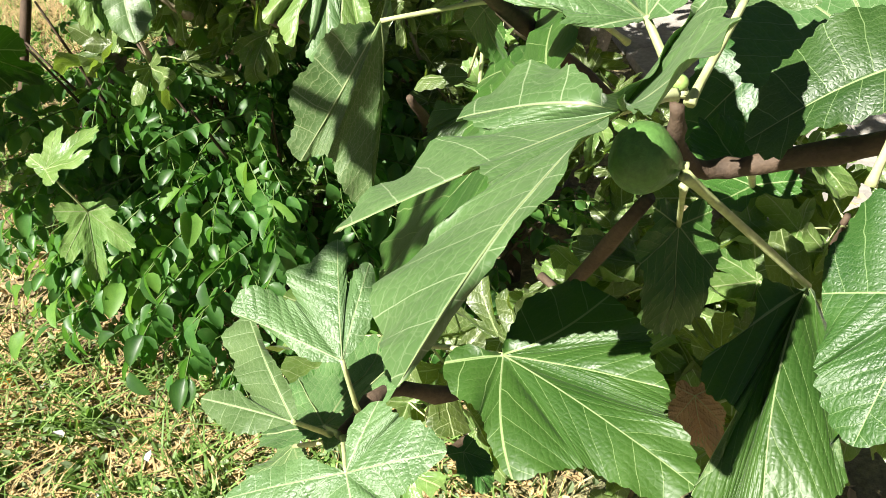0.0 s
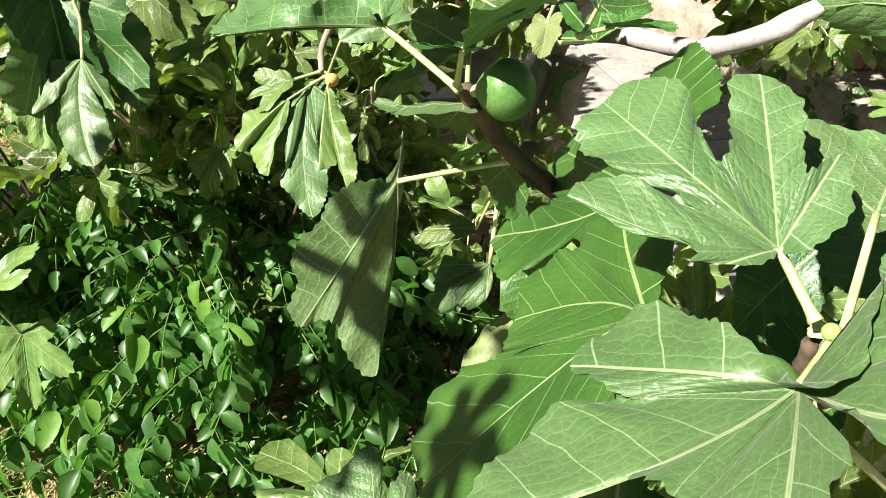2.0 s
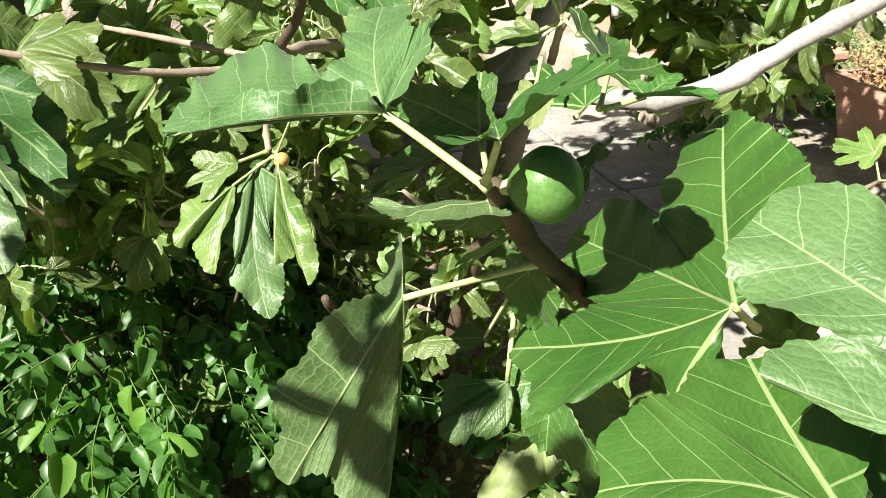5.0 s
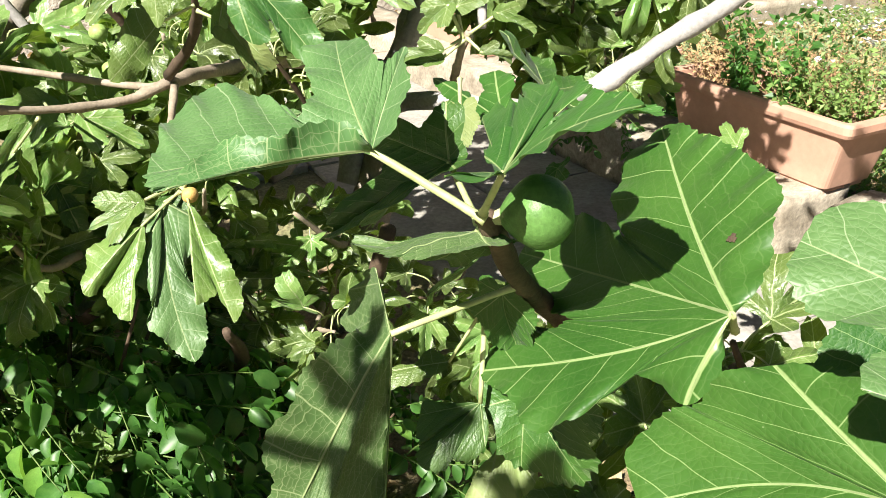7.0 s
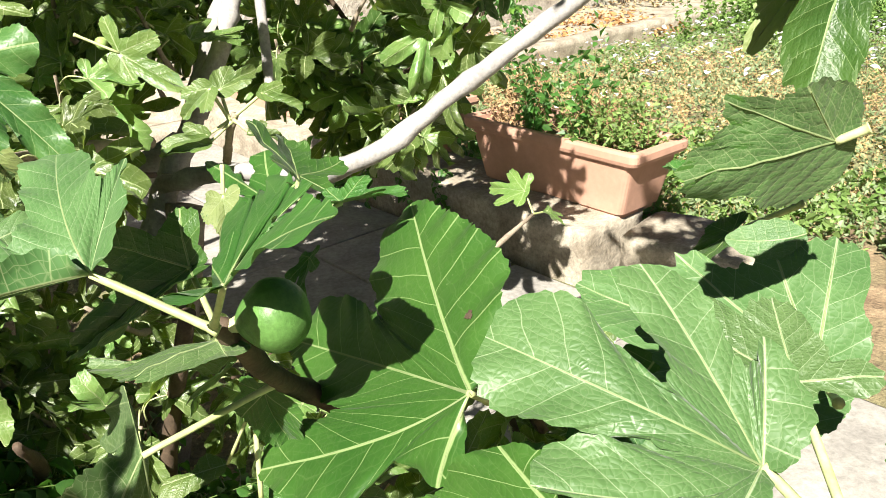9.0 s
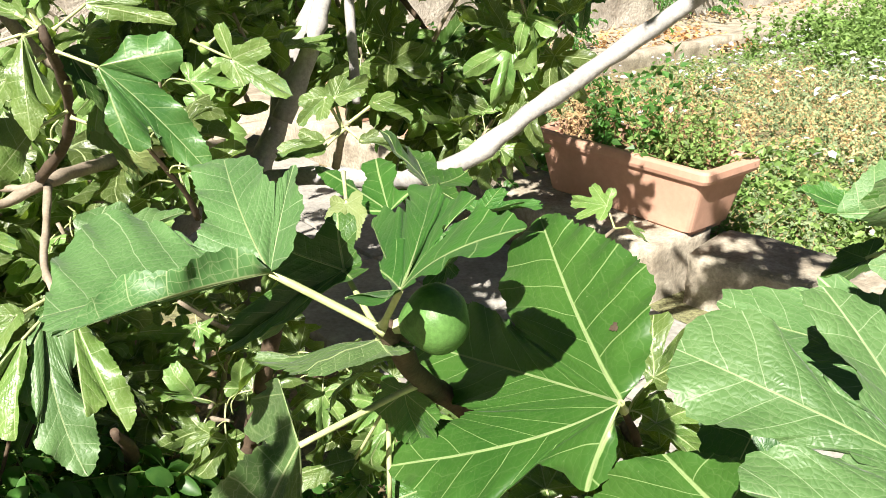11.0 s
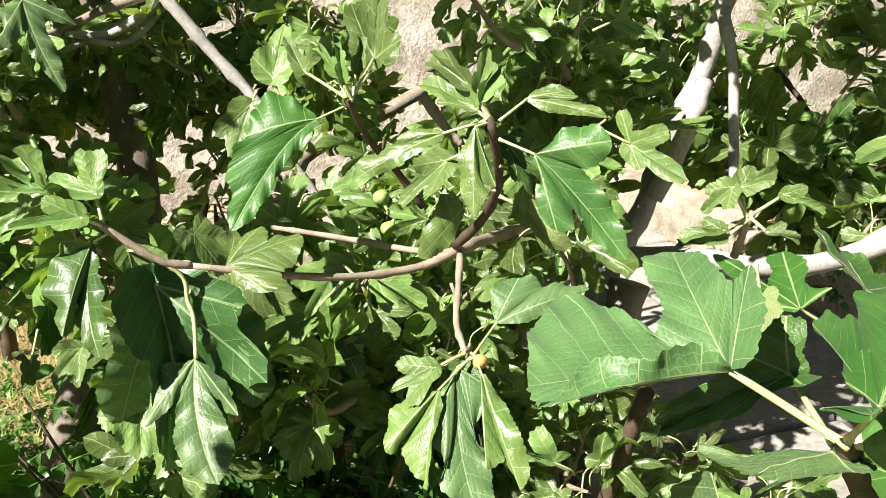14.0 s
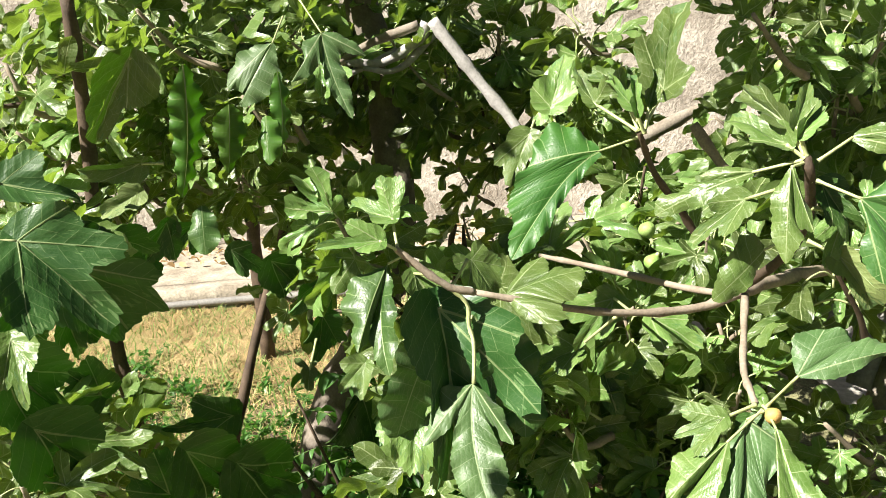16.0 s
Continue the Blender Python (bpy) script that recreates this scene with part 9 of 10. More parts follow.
# unseen shoots added out of view, set up-sun to shade leaves, wall and planter
shoot(crown, (-0.500, 0.380, 1.760), (-0.480, 0.420, 1.780), 3, 0.095, 50300)
shoot(crown, (-0.640, -0.060, 2.070), (-0.600, -0.010, 2.100), 4, 0.100, 50301)
shoot(crown, (0.420, 1.011, 2.545), (0.370, 0.981, 2.625), 6, 0.140, 50200)
shoot(crown, (0.367, 1.374, 2.406), (0.317, 1.344, 2.486), 6, 0.140, 50201)
shoot(crown, (0.593, 1.350, 2.316), (0.543, 1.320, 2.396), 6, 0.140, 50202)
shoot(crown, (0.731, 1.312, 2.394), (0.681, 1.282, 2.474), 6, 0.140, 50203)
shoot(crown, (0.282, 0.807, 2.661), (0.232, 0.777, 2.741), 6, 0.140, 50204)
shoot(crown, (0.521, 1.333, 2.556), (0.471, 1.303, 2.636), 6, 0.140, 50205)
shoot(crown, (0.257, 1.002, 2.620), (0.207, 0.972, 2.700), 6, 0.140, 50206)
shoot(crown, (-0.054, 2.260, 2.134), (-0.042, 2.335, 2.234), 7, 0.140, 40100)
shoot(crown, (0.396, 2.294, 1.988), (0.330, 2.295, 2.088), 7, 0.140, 40101)
shoot(crown, (0.149, 2.433, 1.732), (0.130, 2.511, 1.832), 7, 0.140, 40102)
shoot(crown, (0.270, 2.276, 2.165), (0.308, 2.366, 2.265), 7, 0.140, 40103)
shoot(crown, (0.290, 2.427, 1.921), (0.357, 2.363, 2.021), 7, 0.140, 40104)
shoot(crown, (-0.245, 2.821, 2.182), (-0.250, 2.757, 2.282), 7, 0.140, 40105)
shoot(crown, (0.189, 2.086, 1.903), (0.252, 2.186, 2.003), 7, 0.140, 40106)
shoot(crown, (-0.817, 1.824, 1.969), (-0.798, 1.843, 2.069), 7, 0.140, 40200)
shoot(crown, (-0.627, 1.725, 2.149), (-0.682, 1.729, 2.249), 7, 0.140, 40201)
shoot(crown, (-0.579, 2.056, 1.949), (-0.596, 2.036, 2.049), 7, 0.140, 40202)
shoot(crown, (-0.598, 2.176, 1.848), (-0.543, 2.146, 1.948), 7, 0.140, 40203)
shoot(crown, (-0.601, 1.733, 2.176), (-0.665, 1.787, 2.276), 7, 0.140, 40204)
shoot(behind, (-2.394, 1.462, 1.247), (-2.470, 1.379, 1.347), 6, 0.120, 40300)
shoot(behind, (-2.596, 1.017, 1.443), (-2.555, 1.047, 1.543), 6, 0.120, 40301)
shoot(behind, (-2.218, 1.240, 1.108), (-2.205, 1.218, 1.208), 6, 0.120, 40302)
shoot(behind, (-2.325, 1.217, 1.274), (-2.273, 1.132, 1.374), 6, 0.120, 40303)
shoot(behind, (-2.327, 1.519, 1.571), (-2.353, 1.605, 1.671), 6, 0.120, 40304)
shoot(behind, (-2.358, 1.127, 1.254), (-2.401, 1.226, 1.354), 6, 0.120, 40305)
shoot(behind, (-2.477, 1.622, 1.256), (-2.473, 1.586, 1.356), 6, 0.120, 40306)
shoot(behind, (-2.377, 0.724, 1.722), (-2.366, 0.792, 1.822), 6, 0.120, 40307)
shoot(behind, (-2.526, 1.364, 1.528), (-2.536, 1.325, 1.628), 6, 0.120, 40308)
shoot(behind, (-2.422, 1.561, 1.296), (-2.415, 1.559, 1.396), 6, 0.120, 40309)
shoot(beside, (-1.434, 1.310, 1.886), (-1.399, 1.323, 1.986), 6, 0.130, 40700)
shoot(beside, (-1.488, 1.339, 1.914), (-1.446, 1.365, 2.014), 6, 0.130, 40701)
shoot(beside, (-1.456, 1.426, 1.864), (-1.371, 1.436, 1.964), 6, 0.130, 40702)
shoot(beside, (-1.442, 1.376, 1.889), (-1.446, 1.355, 1.989), 6, 0.130, 40703)
shoot(beside, (-1.365, 1.364, 1.866), (-1.438, 1.326, 1.966), 6, 0.130, 40704)
shoot(beside, (-1.367, 1.147, 2.031), (-1.446, 1.241, 2.131), 6, 0.130, 40705)
shoot(beside, (-1.330, 1.389, 1.931), (-1.373, 1.327, 2.031), 6, 0.130, 40706)
shoot(beside, (-1.052, 0.512, 1.720), (-1.081, 0.596, 1.820), 6, 0.120, 40600)
shoot(beside, (-1.165, 0.606, 1.761), (-1.095, 0.566, 1.861), 6, 0.120, 40601)
shoot(beside, (-1.030, 0.734, 1.584), (-1.003, 0.703, 1.684), 6, 0.120, 40602)
shoot(beside, (-1.027, 0.664, 1.730), (-1.098, 0.568, 1.830), 6, 0.120, 40603)
shoot(beside, (-0.995, 0.653, 1.606), (-1.026, 0.650, 1.706), 6, 0.120, 40604)
shoot(beside, (-1.188, 0.330, 1.865), (-1.096, 0.399, 1.965), 6, 0.120, 40605)
# unseen shoots added to shade the planter's front
shoot(crown, (0.504, 2.964, 1.764), (0.554, 2.914, 1.864), 6, 0.115, 4100)
shoot(crown, (0.389, 3.119, 1.813), (0.439, 3.069, 1.913), 6, 0.115, 4101)
shoot(crown, (0.629, 2.552, 1.761), (0.679, 2.502, 1.861), 6, 0.115, 4102)
shoot(crown, (0.654, 3.197, 1.537), (0.704, 3.147, 1.637), 6, 0.115, 4103)
shoot(crown, (0.603, 2.949, 1.559), (0.653, 2.899, 1.659), 6, 0.115, 4104)
shoot(crown, (0.650, 3.118, 1.382), (0.700, 3.068, 1.482), 6, 0.115, 4105)
shoot(crown, (0.602, 2.762, 1.791), (0.652, 2.712, 1.891), 6, 0.115, 4106)
shoot(crown, (0.779, 2.888, 1.524), (0.829, 2.838, 1.624), 6, 0.115, 4107)
shoot(crown, (0.688, 3.213, 1.324), (0.738, 3.163, 1.424), 6, 0.115, 4108)
shoot(crown, (0.571, 3.301, 1.424), (0.621, 3.251, 1.524), 6, 0.115, 4109)
shoot(crown, (0.524, 3.346, 1.599), (0.574, 3.296, 1.699), 6, 0.115, 4110)
shoot(crown, (0.440, 3.209, 1.675), (0.490, 3.159, 1.775), 6, 0.115, 4111)


def stem_tree(place, trunks, shoots, label):
    """A fig behind: stems from the ground, and leafy shoots over a stretch of space."""
    tree = thing("fig_tree", place, label, "tree", "fig trees")
    for pts, mat in trunks:
        limb("trunk", pts, mat, tree, 11, 0.3, 0.06)
    for (x0, x1), (y0, y1), (z0, z1), n, leaves, size, seed in shoots:
        r = random.Random(seed)
        for k in range(n):
            tip = Vector((r.uniform(x0, x1), r.uniform(y0, y1), r.uniform(z0, z1)))
            back = Vector((r.uniform(-0.18, 0.18), r.uniform(0.05, 0.25), r.uniform(-0.22, -0.05)))
            shoot(tree, tip + back, tip, leaves, size, seed * 100 + k, BARK_DARK if k % 2 else TWIG, 0.005)
    return tree


stem_tree((-1.35, 3.0, 0), (
    ([(-1.45, 3.3, -0.05, 0.03), (-1.45, 3.3, 0.5, 0.028), (-1.5, 3.35, 0.75, 0.015), (-1.52, 3.4, 0.88, 0.005)], BARK_DARK),),
    (((-2.4, -0.8), (2.4, 3.6), (1.2, 2.2), 30, 6, 0.13, 31), ((-1.7, -0.5), (2.1, 2.8), (0.85, 1.25), 14, 6, 0.12, 32), ((-3.0, -1.5), (1.9, 3.0), (1.1, 1.9), 16, 6, 0.13, 33)),
    "fig tree with grey stems and dense lobed leaves")
stem_tree((0.1, 3.1, 0), (
    ([(-0.2, 2.75, -0.05, 0.07), (-0.1, 2.8, 0.45, 0.062), (-0.02, 2.85, 0.75, 0.058)], BARK),),
    (((-0.9, 0.1), (2.5, 3.6), (1.2, 2.1), 18, 6, 0.14, 41), ((-0.9, -0.1), (1.95, 2.6), (0.8, 1.3), 9, 6, 0.12, 42), ((0.40, 0.72), (2.8, 3.2), (1.08, 1.32), 6, 6, 0.16, 43), ((0.3, 1.1), (2.6, 3.1), (1.25, 1.42), 7, 6, 0.16, 44)),
    "fig tree with a leaning grey trunk and broad leaves")
# crown mostly unseen, added to shade the back leaves and the wall
stem_tree((-2.2, 3.6, 0), (
    ([(-2.9, 3.9, -0.05, 0.04), (-2.85, 3.85, 0.8, 0.035), (-2.7, 3.7, 1.6, 0.03), (-2.5, 3.5, 2.6, 0.02)], BARK_DARK),),
    (((-3.2, 0.1), (1.75, 3.4), (1.95, 2.5), 34, 6, 0.16, 61), ((-2.6, 0.3), (2.4, 3.6), (2.0, 2.5), 20, 6, 0.16, 63), ((-3.8, -2.2), (2.6, 3.9), (1.2, 2.0), 10, 6, 0.14, 62)),
    "tall fig tree, its dense crown added out of view to shade the garden")
stem_tree((-0.4, 2.0, 0), (
    ([(-0.45, 2.15, -0.05, 0.03), (-0.42, 2.1, 0.30, 0.022), (-0.36, 1.98, 0.55, 0.016), (-0.36, 1.85, 0.7, 0.008)], BARK_DARK),
    ([(-0.2, 2.2, -0.05, 0.022), (-0.15, 2.1, 0.4, 0.02), (-0.05, 1.95, 0.85, 0.016)], BARK_DARK)),
    (((-0.75, 0.25), (1.75, 2.2), (0.25, 0.65), 11, 6, 0.11, 51), ((0.1, 0.5), (1.2, 1.7), (0.45, 0.80), 3, 6, 0.13, 52), ((-0.2, 0.35), (0.95, 1.3), (0.45, 0.8), 8, 5, 0.12, 53)),
    "low leafy fig shoots in the shade of the tree")


# ---- the shrub under the fig ----
def frond_mesh(seed, pairs, leaflet, mat):
    """A feathered leaf: a thin stem with pairs of folded oval leaflets and one at the end. It grows along y, one unit long."""
    r = random.Random(seed)
    bm = bmesh.new()
    path = [(0.05 * math.sin(2 * u), u, -0.22 * u * u) for u in (0, 0.25, 0.5, 0.75, 1.0)]
    tube(bm, [(*p, 0.010 - 0.005 * i / 4) for i, p in enumerate(path)], 4, 2, 0.0, 1)
    spots = []
    for k in range(pairs):
        u = 0.22 + 0.74 * k / pairs
        for s in (-1, 1):
            spots.append((u, s * radians(r.uniform(52, 78)), r.uniform(0.85, 1.15)))
    spots.append((1.0, 0.0, 1.2))
    for u, turn, big in spots:
        base = Vector((0.05 * math.sin(2 * u), u, -0.22 * u * u))
        droop, roll, fold = r.uniform(0.2, 1.3), r.uniform(-0.8, 0.8), r.uniform(0.45, 1.25)
        m = Matrix.Translation(base) @ Euler((-droop, roll, -turn)).to_matrix().to_4x4()
        size = leaflet * big
        rows = []
        for k, (f, wd) in enumerate(((0.03, 0.03), (0.14, 0.17), (0.38, 0.29), (0.66, 0.27), (0.90, 0.15), (1.0, 0.02))):
            y = f * size
            z = -0.3 * f * f * size
            wx = wd * size
            rows.append([bm.verts.new(m @ Vector((-wx, y, z + wx * fold))), bm.verts.new(m @ Vector((0, y, z))), bm.verts.new(m @ Vector((wx, y, z + wx * fold)))])
        for a, b in zip(rows, rows[1:]):
            for q in (0, 1):
                bm.faces.new((a[q], a[q + 1], b[q + 1], b[q]))
    me = bpy.data.meshes.new("frond")
    bm.to_mesh(me)
    bm.free()
    me.materials.append(mat)
    me.materials.append(RACHIS)
    me.polygons.foreach_set("use_smooth", [True] * len(me.polygons))
    return me


def shrub(place, label, stems, seed, spread, count, reach, fresh=23):
    ob = thing("shrub", place, label, "shrub")
    r = random.Random(seed)
    kinds = [frond_mesh(seed + k, 4 + k % 3, 0.175 + 0.03 * (k % 3), SHRUB) for k in range(6)]
    young = frond_mesh(seed + 9, 3, 0.28, SHRUB_NEW)
    o = Vector(place)
    for k in range(stems):
        a = r.uniform(0, 6.28)
        d = Vector((math.cos(a) * spread[0], math.sin(a) * spread[1], 0)) * r.uniform(0.4, 0.9)
        limb("stem", [(o.x, o.y, -0.03, 0.009), (o.x + d.x * 0.4, o.y + d.y * 0.4, reach * 0.5, 0.006), (o.x + d.x, o.y + d.y, reach * r.uniform(0.8, 1.1), 0.003)], BARK_DARK, ob, 5)
    for k in range(count):
        a, f = r.uniform(0, 6.28), r.uniform(0.05, 1.0) ** 0.5
        x, y = math.cos(a) * spread[0] * f, math.sin(a) * spread[1] * f
        z = reach * (1.08 - 0.75 * f * f) * r.uniform(0.62, 1.05)
        size = r.uniform(0.18, 0.27)
        leaf = part("frond", young if k % fresh == 0 else r.choice(kinds), None, ob)
        heading = math.atan2(y, x) - math.pi / 2 + r.uniform(-0.9, 0.9)
        leaf.matrix_basis = Matrix.Translation((x, y, z)) @ Euler((r.uniform(-0.35, 0.25), r.uniform(-0.3, 0.3), heading)).to_matrix().to_4x4() @ Matrix.Scale(size, 4)
    return ob


shrub((-0.78, 1.98, 0), "low shrub of small dark green feathered leaves", 9, 51, (0.50, 0.40), 270, 0.70)
shrub((-1.15, 2.05, 0), "low shrub of fresh green feathered leaves", 6, 57, (0.40, 0.36), 150, 0.76, 7)
shrub((-0.25, 1.95, 0), "low shaded shrub of dark green feathered leaves", 6, 63, (0.45, 0.40), 120, 0.42)
shrub((3.15, 8.95, 0), "fresh green bush beside the old wall", 6, 91, (0.45, 0.45), 90, 0.75)
shrub((5.95, 10.9, 0), "dark green bush on the path by the old wall", 7, 92, (0.50, 0.45), 110, 0.85)
shrub((1.2, 4.7, 0), "leafy green bush behind the planters", 6, 93, (0.40, 0.45), 70, 0.55)


# ---- growth on the ground ----
def blades(name, label, mat, count, place, high, wide, seed, lean=0.5, group=""):
    """Many narrow bent blades as one mesh; place(r) gives a foot, or None."""
    r = random.Random(seed)
    verts, faces = [], []
    for _ in range(count):
        foot = place(r)
        if foot is None:
            continue
        a, h = r.uniform(0, 6.28), high * r.uniform(0.4, 1.15)
        d = Vector((math.cos(a), math.sin(a), 0))
        s = Vector((-d.y, d.x, 0)) * wide * r.uniform(0.6, 1.2)
        bend = r.uniform(0.2, 1.0) * lean
        n = len(verts)
        for f, wd in ((0, 1.0), (0.4, 0.85), (0.75, 0.5)):
            c = Vector(foot) + d * h * bend * f * f * 1.3 + Vector((0, 0, h * f * (1 - 0.35 * bend * f)))
            verts += [c - s * wd, c + s * wd]
        verts.append(Vector(foot) + d * h * bend * 1.3 + Vector((0, 0, h * (1 - 0.45 * bend))))
        faces += [(n, n + 1, n + 3, n + 2), (n + 2, n + 3, n + 5, n + 4), (n + 4, n + 5, n + 6)]
    me = bpy.data.meshes.new(name)
    me.from_pydata([tuple(v) for v in verts], [], faces)
    me.materials.append(mat)
    ob = new(name, me)
    return tagged(ob, label, name, group, "stuff")


def flakes(name, label, mat, count, place, size, seed, up=0.0, lie=0.6):
    """Many small bent oval bits as one mesh."""
    r = random.Random(seed)
    verts, faces = [], []
    for _ in range(count):
        foot = place(r)
        if foot is None:
            continue
        q = Euler((r.uniform(-lie, lie), r.uniform(-lie, lie), r.uniform(0, 6.28)))
        s = size * r.uniform(0.5, 1.3)
        rise = (up(foot[0], foot[1]) if callable(up) else up) * (1.0 if name == "flowers" else r.random()) + 0.25 * s
        n = len(verts)
        for x, y, z in ((0, -0.5, 0), (0.3, -0.1, 0.1), (0.2, 0.35, 0.12), (0, 0.55, -0.05), (-0.22, 0.3, 0.1), (-0.3, -0.15, 0.12), (0, 0, -0.02)):
            v = Vector((x * s, y * s, z * s))
            v.rotate(q)
            verts.append(tuple(v + Vector(foot) + Vector((0, 0, rise))))
        faces += [(n + 6, n + k, n + (k + 1) % 6) for k in range(6)]
    me = bpy.data.meshes.new(name)
    me.from_pydata(verts, [], faces)
    me.materials.append(mat)
    ob = new(name, me)
    return tagged(ob, label, name, "", "stuff")


def over(x0, x1, y0, y1, cut=None, keep=0.0, scale=2.0):
    def place(r):
        x, y = r.uniform(x0, x1), r.uniform(y0, y1)
        if min(x - x0, x1 - x, y - y0, y1 - y) < 0.5 * r.random() ** 2:
            return None
        if cut and not cut(x, y):
            return None
        if keep and noise.noise(Vector((x, y, 7)) * scale) < keep - 0.5 * r.random():
            return None
        return (x, y, relief(x, y))
    return place


def clear_of_paving(x, y):
    p = Vector((x, y, 0)) - WALL_FOOT
    return p.dot(ACROSS) < -1.9 or p.dot(ALONG) > 5.0


def in_garden(x, y):
    p = Vector((x, y, 0)) - WALL_FOOT
    q = Vector((x, y, 0)) - W0
    return p.dot(ACROSS) > 0.45 and q.dot(BACK_OUT) < -0.75 and p.dot(Vector((0.25, 0.97, 0))) > 0.1


def clump(x, y):
    """Height of the weeds: low tufts with bare hollows between them."""
    low = min(1.0, max(0.25, (-0.6 - (Vector((x, y, 0)) - W0).dot(BACK_OUT)) / 1.4))
    return 0.02 + 0.16 * low * max(0.0, 0.30 + noise.noise(Vector((x, y, 5)) * 2.6) + 0.4 * noise.noise(Vector((x, y, 9)) * 7))


def parched(x, y):
    p = Vector((x - 4.0, (y - 5.5) * 0.9, 0))
    return in_garden(x, y) and p.length < 1.9 + 1.0 * noise.noise(Vector((x, y, 2)) * 1.5) + 0.6 * noise.noise(Vector((x, y, 6)) * 6)


def lush(x, y):
    p = Vector((x, y, 0)) - Vector((1.75, 3.4, 0))
    far = x * 0.55 + y * 0.84
    return in_garden(x, y) and (far > 8.6 + 1.2 * noise.noise(Vector((x, y, 1)) * 1.2) or p.length < 1.25)


def flowery(x, y):
    far = x * 0.55 + y * 0.84
    return in_garden(x, y) and noise.noise(Vector((x, y, 4)) * 3.5) > (-0.05 if far > 7.4 else 0.28)


def sprigs(name, label, count, place, high, seed, stem, leafy, leaf=0.02, per=14, spread=0.5):
    """Thin forked stems set with small leaves, as one mesh."""
    r = random.Random(seed)
    verts, faces, mats = [], [], []

    def ribbon(a, b, w):
        n = len(verts)
        side = (b - a).cross(Vector((r.uniform(-1, 1), r.uniform(-1, 1), 0.2))).normalized() * w
        verts.extend((tuple(a - side), tuple(a + side), tuple(b + side * 0.6), tuple(b - side * 0.6)))
        faces.append((n, n + 1, n + 2, n + 3))
        mats.append(0)

    def blade(at):
        q = Euler((r.uniform(-1.2, 1.2), r.uniform(-1.2, 1.2), r.uniform(0, 6.28)))
        s = leaf * r.uniform(0.5, 1.3)
        n = len(verts)
        for x, y, z in ((0, 0, 0), (0.3, 0.45, 0.12), (0, 1.0, -0.1), (-0.3, 0.45, 0.12)):
            v = Vector((x * s, y * s, z * s))
            v.rotate(q)
            verts.append(tuple(v + at))
        faces.extend(((n, n + 1, n + 2), (n, n + 2, n + 3)))
        mats.extend((1, 1))

    for _ in range(count):
        foot = place(r)
        if foot is None:
            continue
        for fork in range(r.randint(2, 4)):
            p = Vector(foot)
            way = Vector((r.uniform(-spread, spread), r.uniform(-spread, spread), 1)).normalized()
            h = high * r.uniform(0.45, 1.2)
            for k in range(5):
                q = p + way * h / 5
                ribbon(p, q, 0.0016 * (1.3 - 0.18 * k))
                for _ in range(per // 5):
                    blade(p.lerp(q, r.random()))
                if r.random() < 0.5:
                    twig = p + (way + Vector((r.uniform(-1, 1), r.uniform(-1, 1), r.uniform(-0.2, 0.6)))) * h * 0.22
                    ribbon(p, twig, 0.001)
                    for _ in range(3):
                        blade(p.lerp(twig, r.uniform(0.4, 1)))
                p = q
                way = (way + Vector((r.uniform(-0.35, 0.35), r.uniform(-0.35, 0.35), r.uniform(-0.2, 0.1)))).normalized()
    me = bpy.data.meshes.new(name)
    me.from_pydata(verts, [], faces)
    me.materials.append(stem)
    me.materials.append(leafy)
    me.polygons.foreach_set("material_index", mats)
    return tagged(new(name, me), label, name, "", "stuff")


blades("grass", "sparse green grass on dry soil", GRASS, 3600, over(-2.0, 0.15, 0.5, 1.75, None, 0.12, 3.0), 0.15, 0.0036, 71, 1.4)
blades("dry_grass", "straw-coloured dead grass", STRAW, 8000, over(-2.0, 0.15, 0.5, 1.75), 0.08, 0.0028, 72, 2.4)
sprigs("low_weeds", "low broad-leaved weeds among the grass", 160, over(-2.0, 0.1, 0.6, 1.75), 0.07, 83, GRASS, GRASS, 0.03, 12, 1.2)
blades("grass", "short grass under the fig trees", GRASS, 14000, over(-4.6, -0.9, 1.75, 5.0, clear_of_paving), 0.10, 0.004, 73, 1.2)
sprigs("low_weeds", "low dark green weeds under the trees", 230, over(-3.7, -1.4, 2.0, 3.7), 0.13, 89, GRASS, SHRUB, 0.035, 14, 1.2)
blades("dry_grass", "matted straw in the sun behind the trees", STRAW, 26000, over(-4.6, -2.4, 3.5, 4.9, None, 0.0, 1.2), 0.09, 0.003, 75, 3.0)
blades("dry_grass", "straw-coloured dead grass under the trees", STRAW, 18000, over(-4.6, -0.9, 1.75, 5.0, clear_of_paving, 0.1, 1.2), 0.08, 0.003, 74, 2.2)
flakes("weed_leaves", "small grey-green leaves of the garden weeds", WEED, 40000, over(0.5, 9.0, 3.0, 11.0, in_garden), 0.040, 76, clump, 1.2)
flakes("green_weed_leaves", "fresh green leaves of the garden weeds", GRASS, 26000, over(2.2, 9.5, 3.2, 12.0, lush), 0.036, 84, lambda x, y: 0.06 + 1.7 * clump(x, y), 1.2)
flakes("green_weed_leaves", "broad green leaves of weeds by the planter", GRASS, 6000, over(1.6, 3.6, 3.2, 5.2, in_garden), 0.05, 85, lambda x, y: 0.03 + 1.2 * clump(x, y), 1.2)
flakes("dry_weed_leaves", "small ochre leaves of withered garden weeds", STRAW, 34000, over(1.8, 7.0, 3.5, 9.0, parched), 0.026, 82, lambda x, y: 0.02 + 0.95 * clump(x, y), 1.2)
flakes("flowers", "small white flowers among the weeds", PETAL, 4200, over(2.0, 9.0, 3.2, 11.5, flowery), 0.058, 78, lambda x, y: 0.08 + 1.8 * clump(x, y), 0.5)
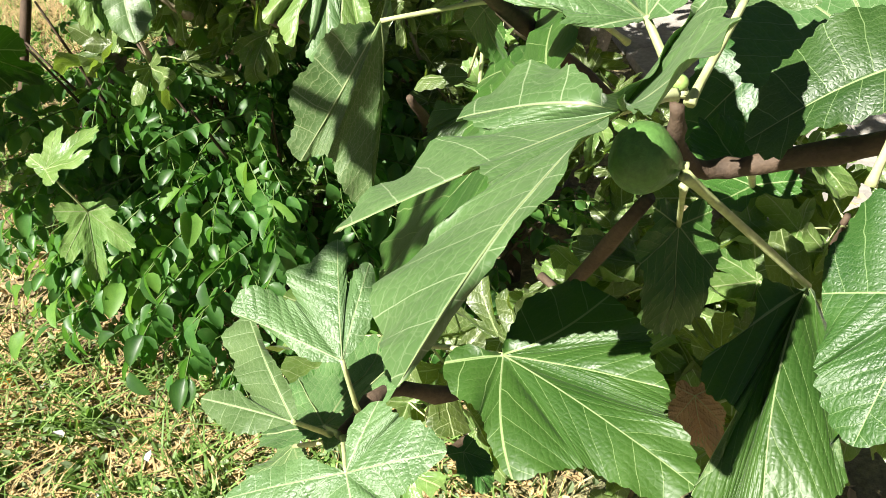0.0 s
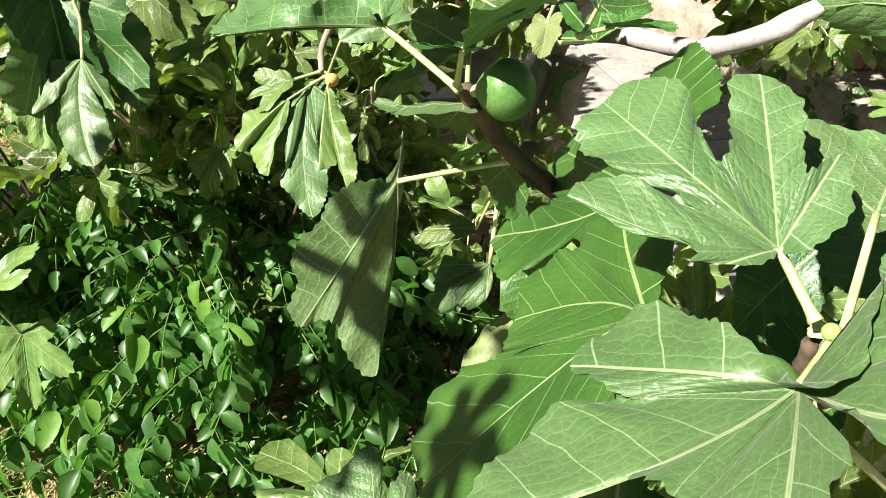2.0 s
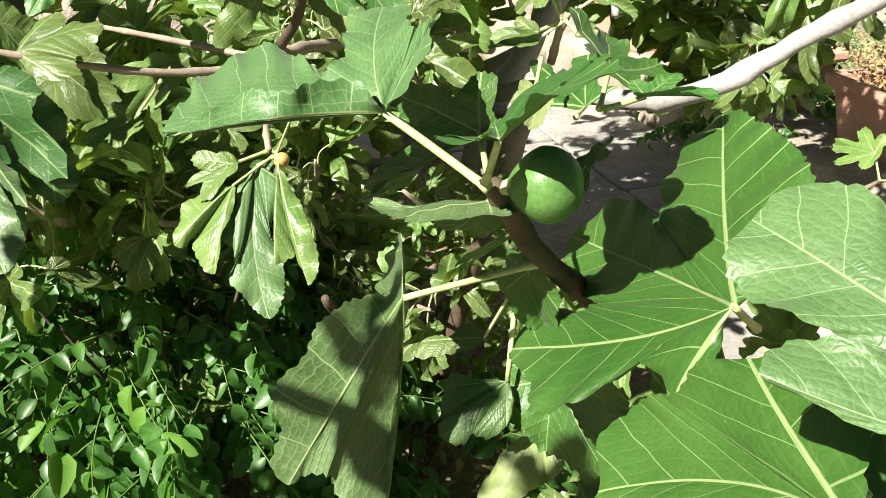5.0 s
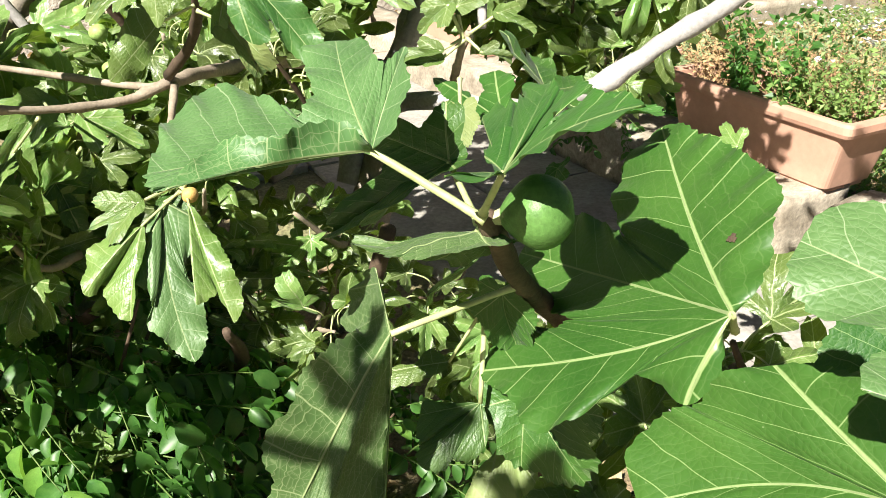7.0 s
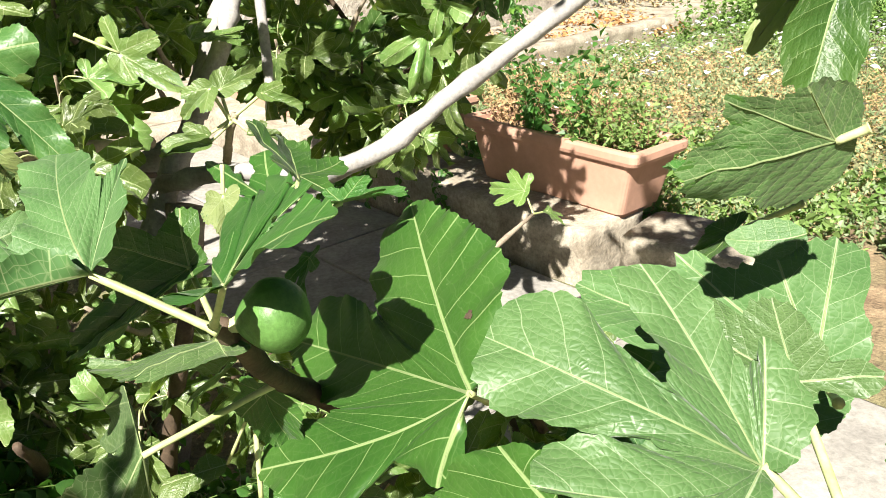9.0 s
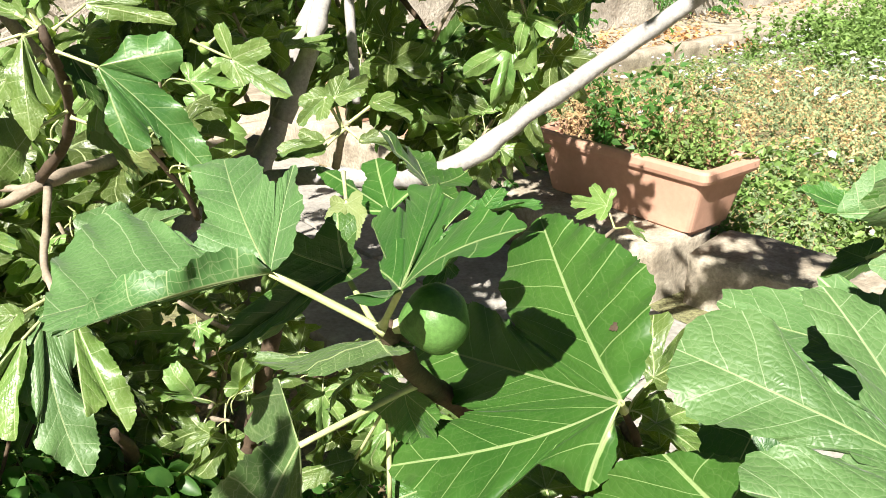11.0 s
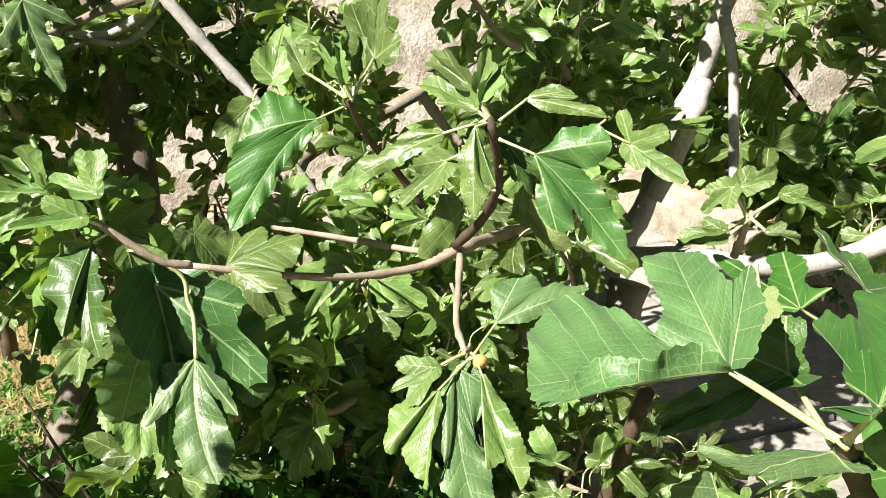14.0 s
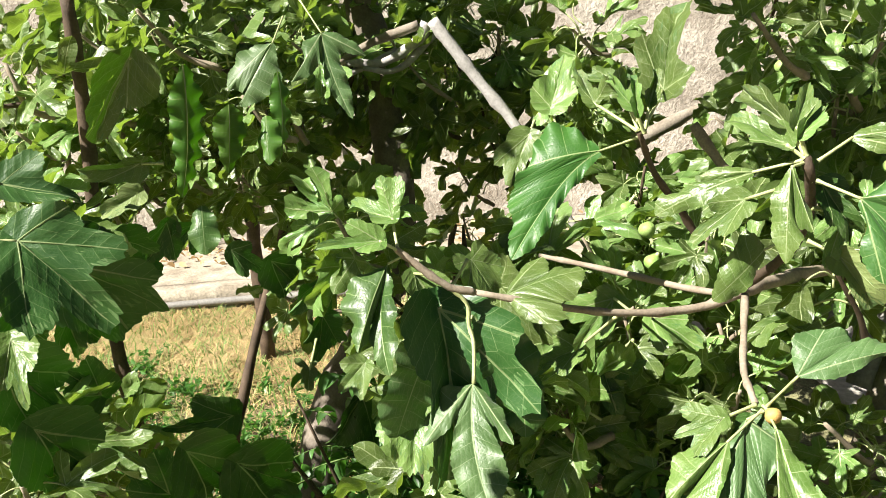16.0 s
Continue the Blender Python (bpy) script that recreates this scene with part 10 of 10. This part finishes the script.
flakes("weed_leaves", "small grey-green leaves of low weeds on the soil", WEED, 4200, over(-2.0, 0.15, 0.6, 1.75, None, 0.1, 4.0), 0.024, 87, 0.05, 1.0)
flakes("leaf_litter", "tan and ochre leaf litter on the soil", LITTER, 2600, over(-2.0, 0.3, 0.6, 1.9), 0.034, 88, 0.012, 0.7)
flakes("petals", "pale fallen petals on the grass", PETAL, 46, over(-1.5, -0.3, 0.8, 1.5), 0.05, 79, 0.02, 0.5)
flakes("petals", "few white petals caught in the grass", PETAL, 12, over(-1.15, -0.78, 1.22, 1.38), 0.034, 90, 0.10, 0.5)
flakes("fallen_leaves", "brown fallen leaves and bits on the soil", DRY, 1500, over(-2.6, 0.9, 0.6, 3.4), 0.04, 80, 0.01, 0.8)
flakes("fallen_leaves", "rusty fallen leaves on the path", DRY, 1200, lambda r: tuple(W0 + BACK * r.uniform(8, 24) + BACK_OUT * r.uniform(0.3, 1.1) + Vector((0, 0, 0.06))), 0.06, 81, 0.02, 0.9)


def planter_growth(centre, turn, seed):
    """Withered and green stems with small leaves that fill a planter."""
    c = Vector(centre)

    def foot(low, high):
        def at(r):
            x, y = r.uniform(low, high), r.uniform(-0.13, 0.13)
            return tuple(c + Vector((x * math.cos(turn) - y * math.sin(turn), x * math.sin(turn) + y * math.cos(turn), 0.25)))
        return at

    sprigs("withered_plants", "withered reddish plants in a planter", 15, foot(0.16, 0.42), 0.30, seed, REDDISH, REDDISH, 0.024, 12)
    sprigs("withered_plants", "few dry reddish stems among the planter weeds", 7, foot(-0.42, 0.2), 0.40, seed + 3, REDDISH, REDDISH, 0.02, 6)
    sprigs("planter_weeds", "bushy yellow-green weeds in a planter", 22, foot(-0.42, -0.02), 0.30, seed + 1, REDDISH, GRASS, 0.030, 18, 0.8)
    sprigs("planter_weeds", "dark leafy stems standing in a planter", 9, foot(-0.16, 0.30), 0.42, seed + 2, REDDISH, SHRUB, 0.046, 16, 0.25)


planter_growth(P1, TURN_P, 301)
planter_growth(P1 + ALONG * 1.28, TURN_P, 311)
sprigs("tall_weeds", "taller weeds gone to seed in the garden", 520, over(0.8, 6.5, 3.2, 7.6, in_garden), 0.22, 331, STRAW, WEED, 0.03, 12)
sprigs("dry_weeds", "withered rust-coloured weeds in the garden", 240, over(1.8, 7.0, 3.5, 9.0, parched), 0.26, 332, REDDISH, STRAW, 0.022, 10)


def fallen_fruit(place, r, mat, label):
    """A soft round fruit that lies on the soil."""
    bm = bmesh.new()
    bmesh.ops.create_uvsphere(bm, u_segments=20, v_segments=14, radius=r)
    for v in bm.verts:
        k = 1 + 0.08 * noise.noise(v.co * 60)
        v.co = Vector((v.co.x * k, v.co.y * k * 1.1, max(v.co.z * 0.85, -r * 0.7) * k))
    bmesh.ops.translate(bm, verts=bm.verts[:], vec=place)
    return tagged(part("fallen_fruit", bm, mat, None), label, "fruit")


ORANGE = surface("overripe_skin", (0.55, 0.20, 0.03), (0.75, 0.34, 0.06), 40.0, 0.5, 0.002)
fallen_fruit((-1.354, 1.432, 0.004), 0.022, ORANGE, "overripe orange fruit fallen on the grass")
fallen_fruit((-1.343, 1.517, 0.0), 0.014, FIG_PALE, "small green fig fallen on the grass")

sprigs("tall_weeds", "tall lush green weeds at the far side of the garden", 260, over(5.2, 9.2, 7.0, 10.5, lush), 0.55, 333, GRASS, GRASS, 0.06, 20)
flakes("fallen_leaves", "rust-orange fallen leaves heaped on the path", RUST, 1700, over(3.8, 5.8, 8.7, 10.3), 0.065, 86, 0.07, 0.9)
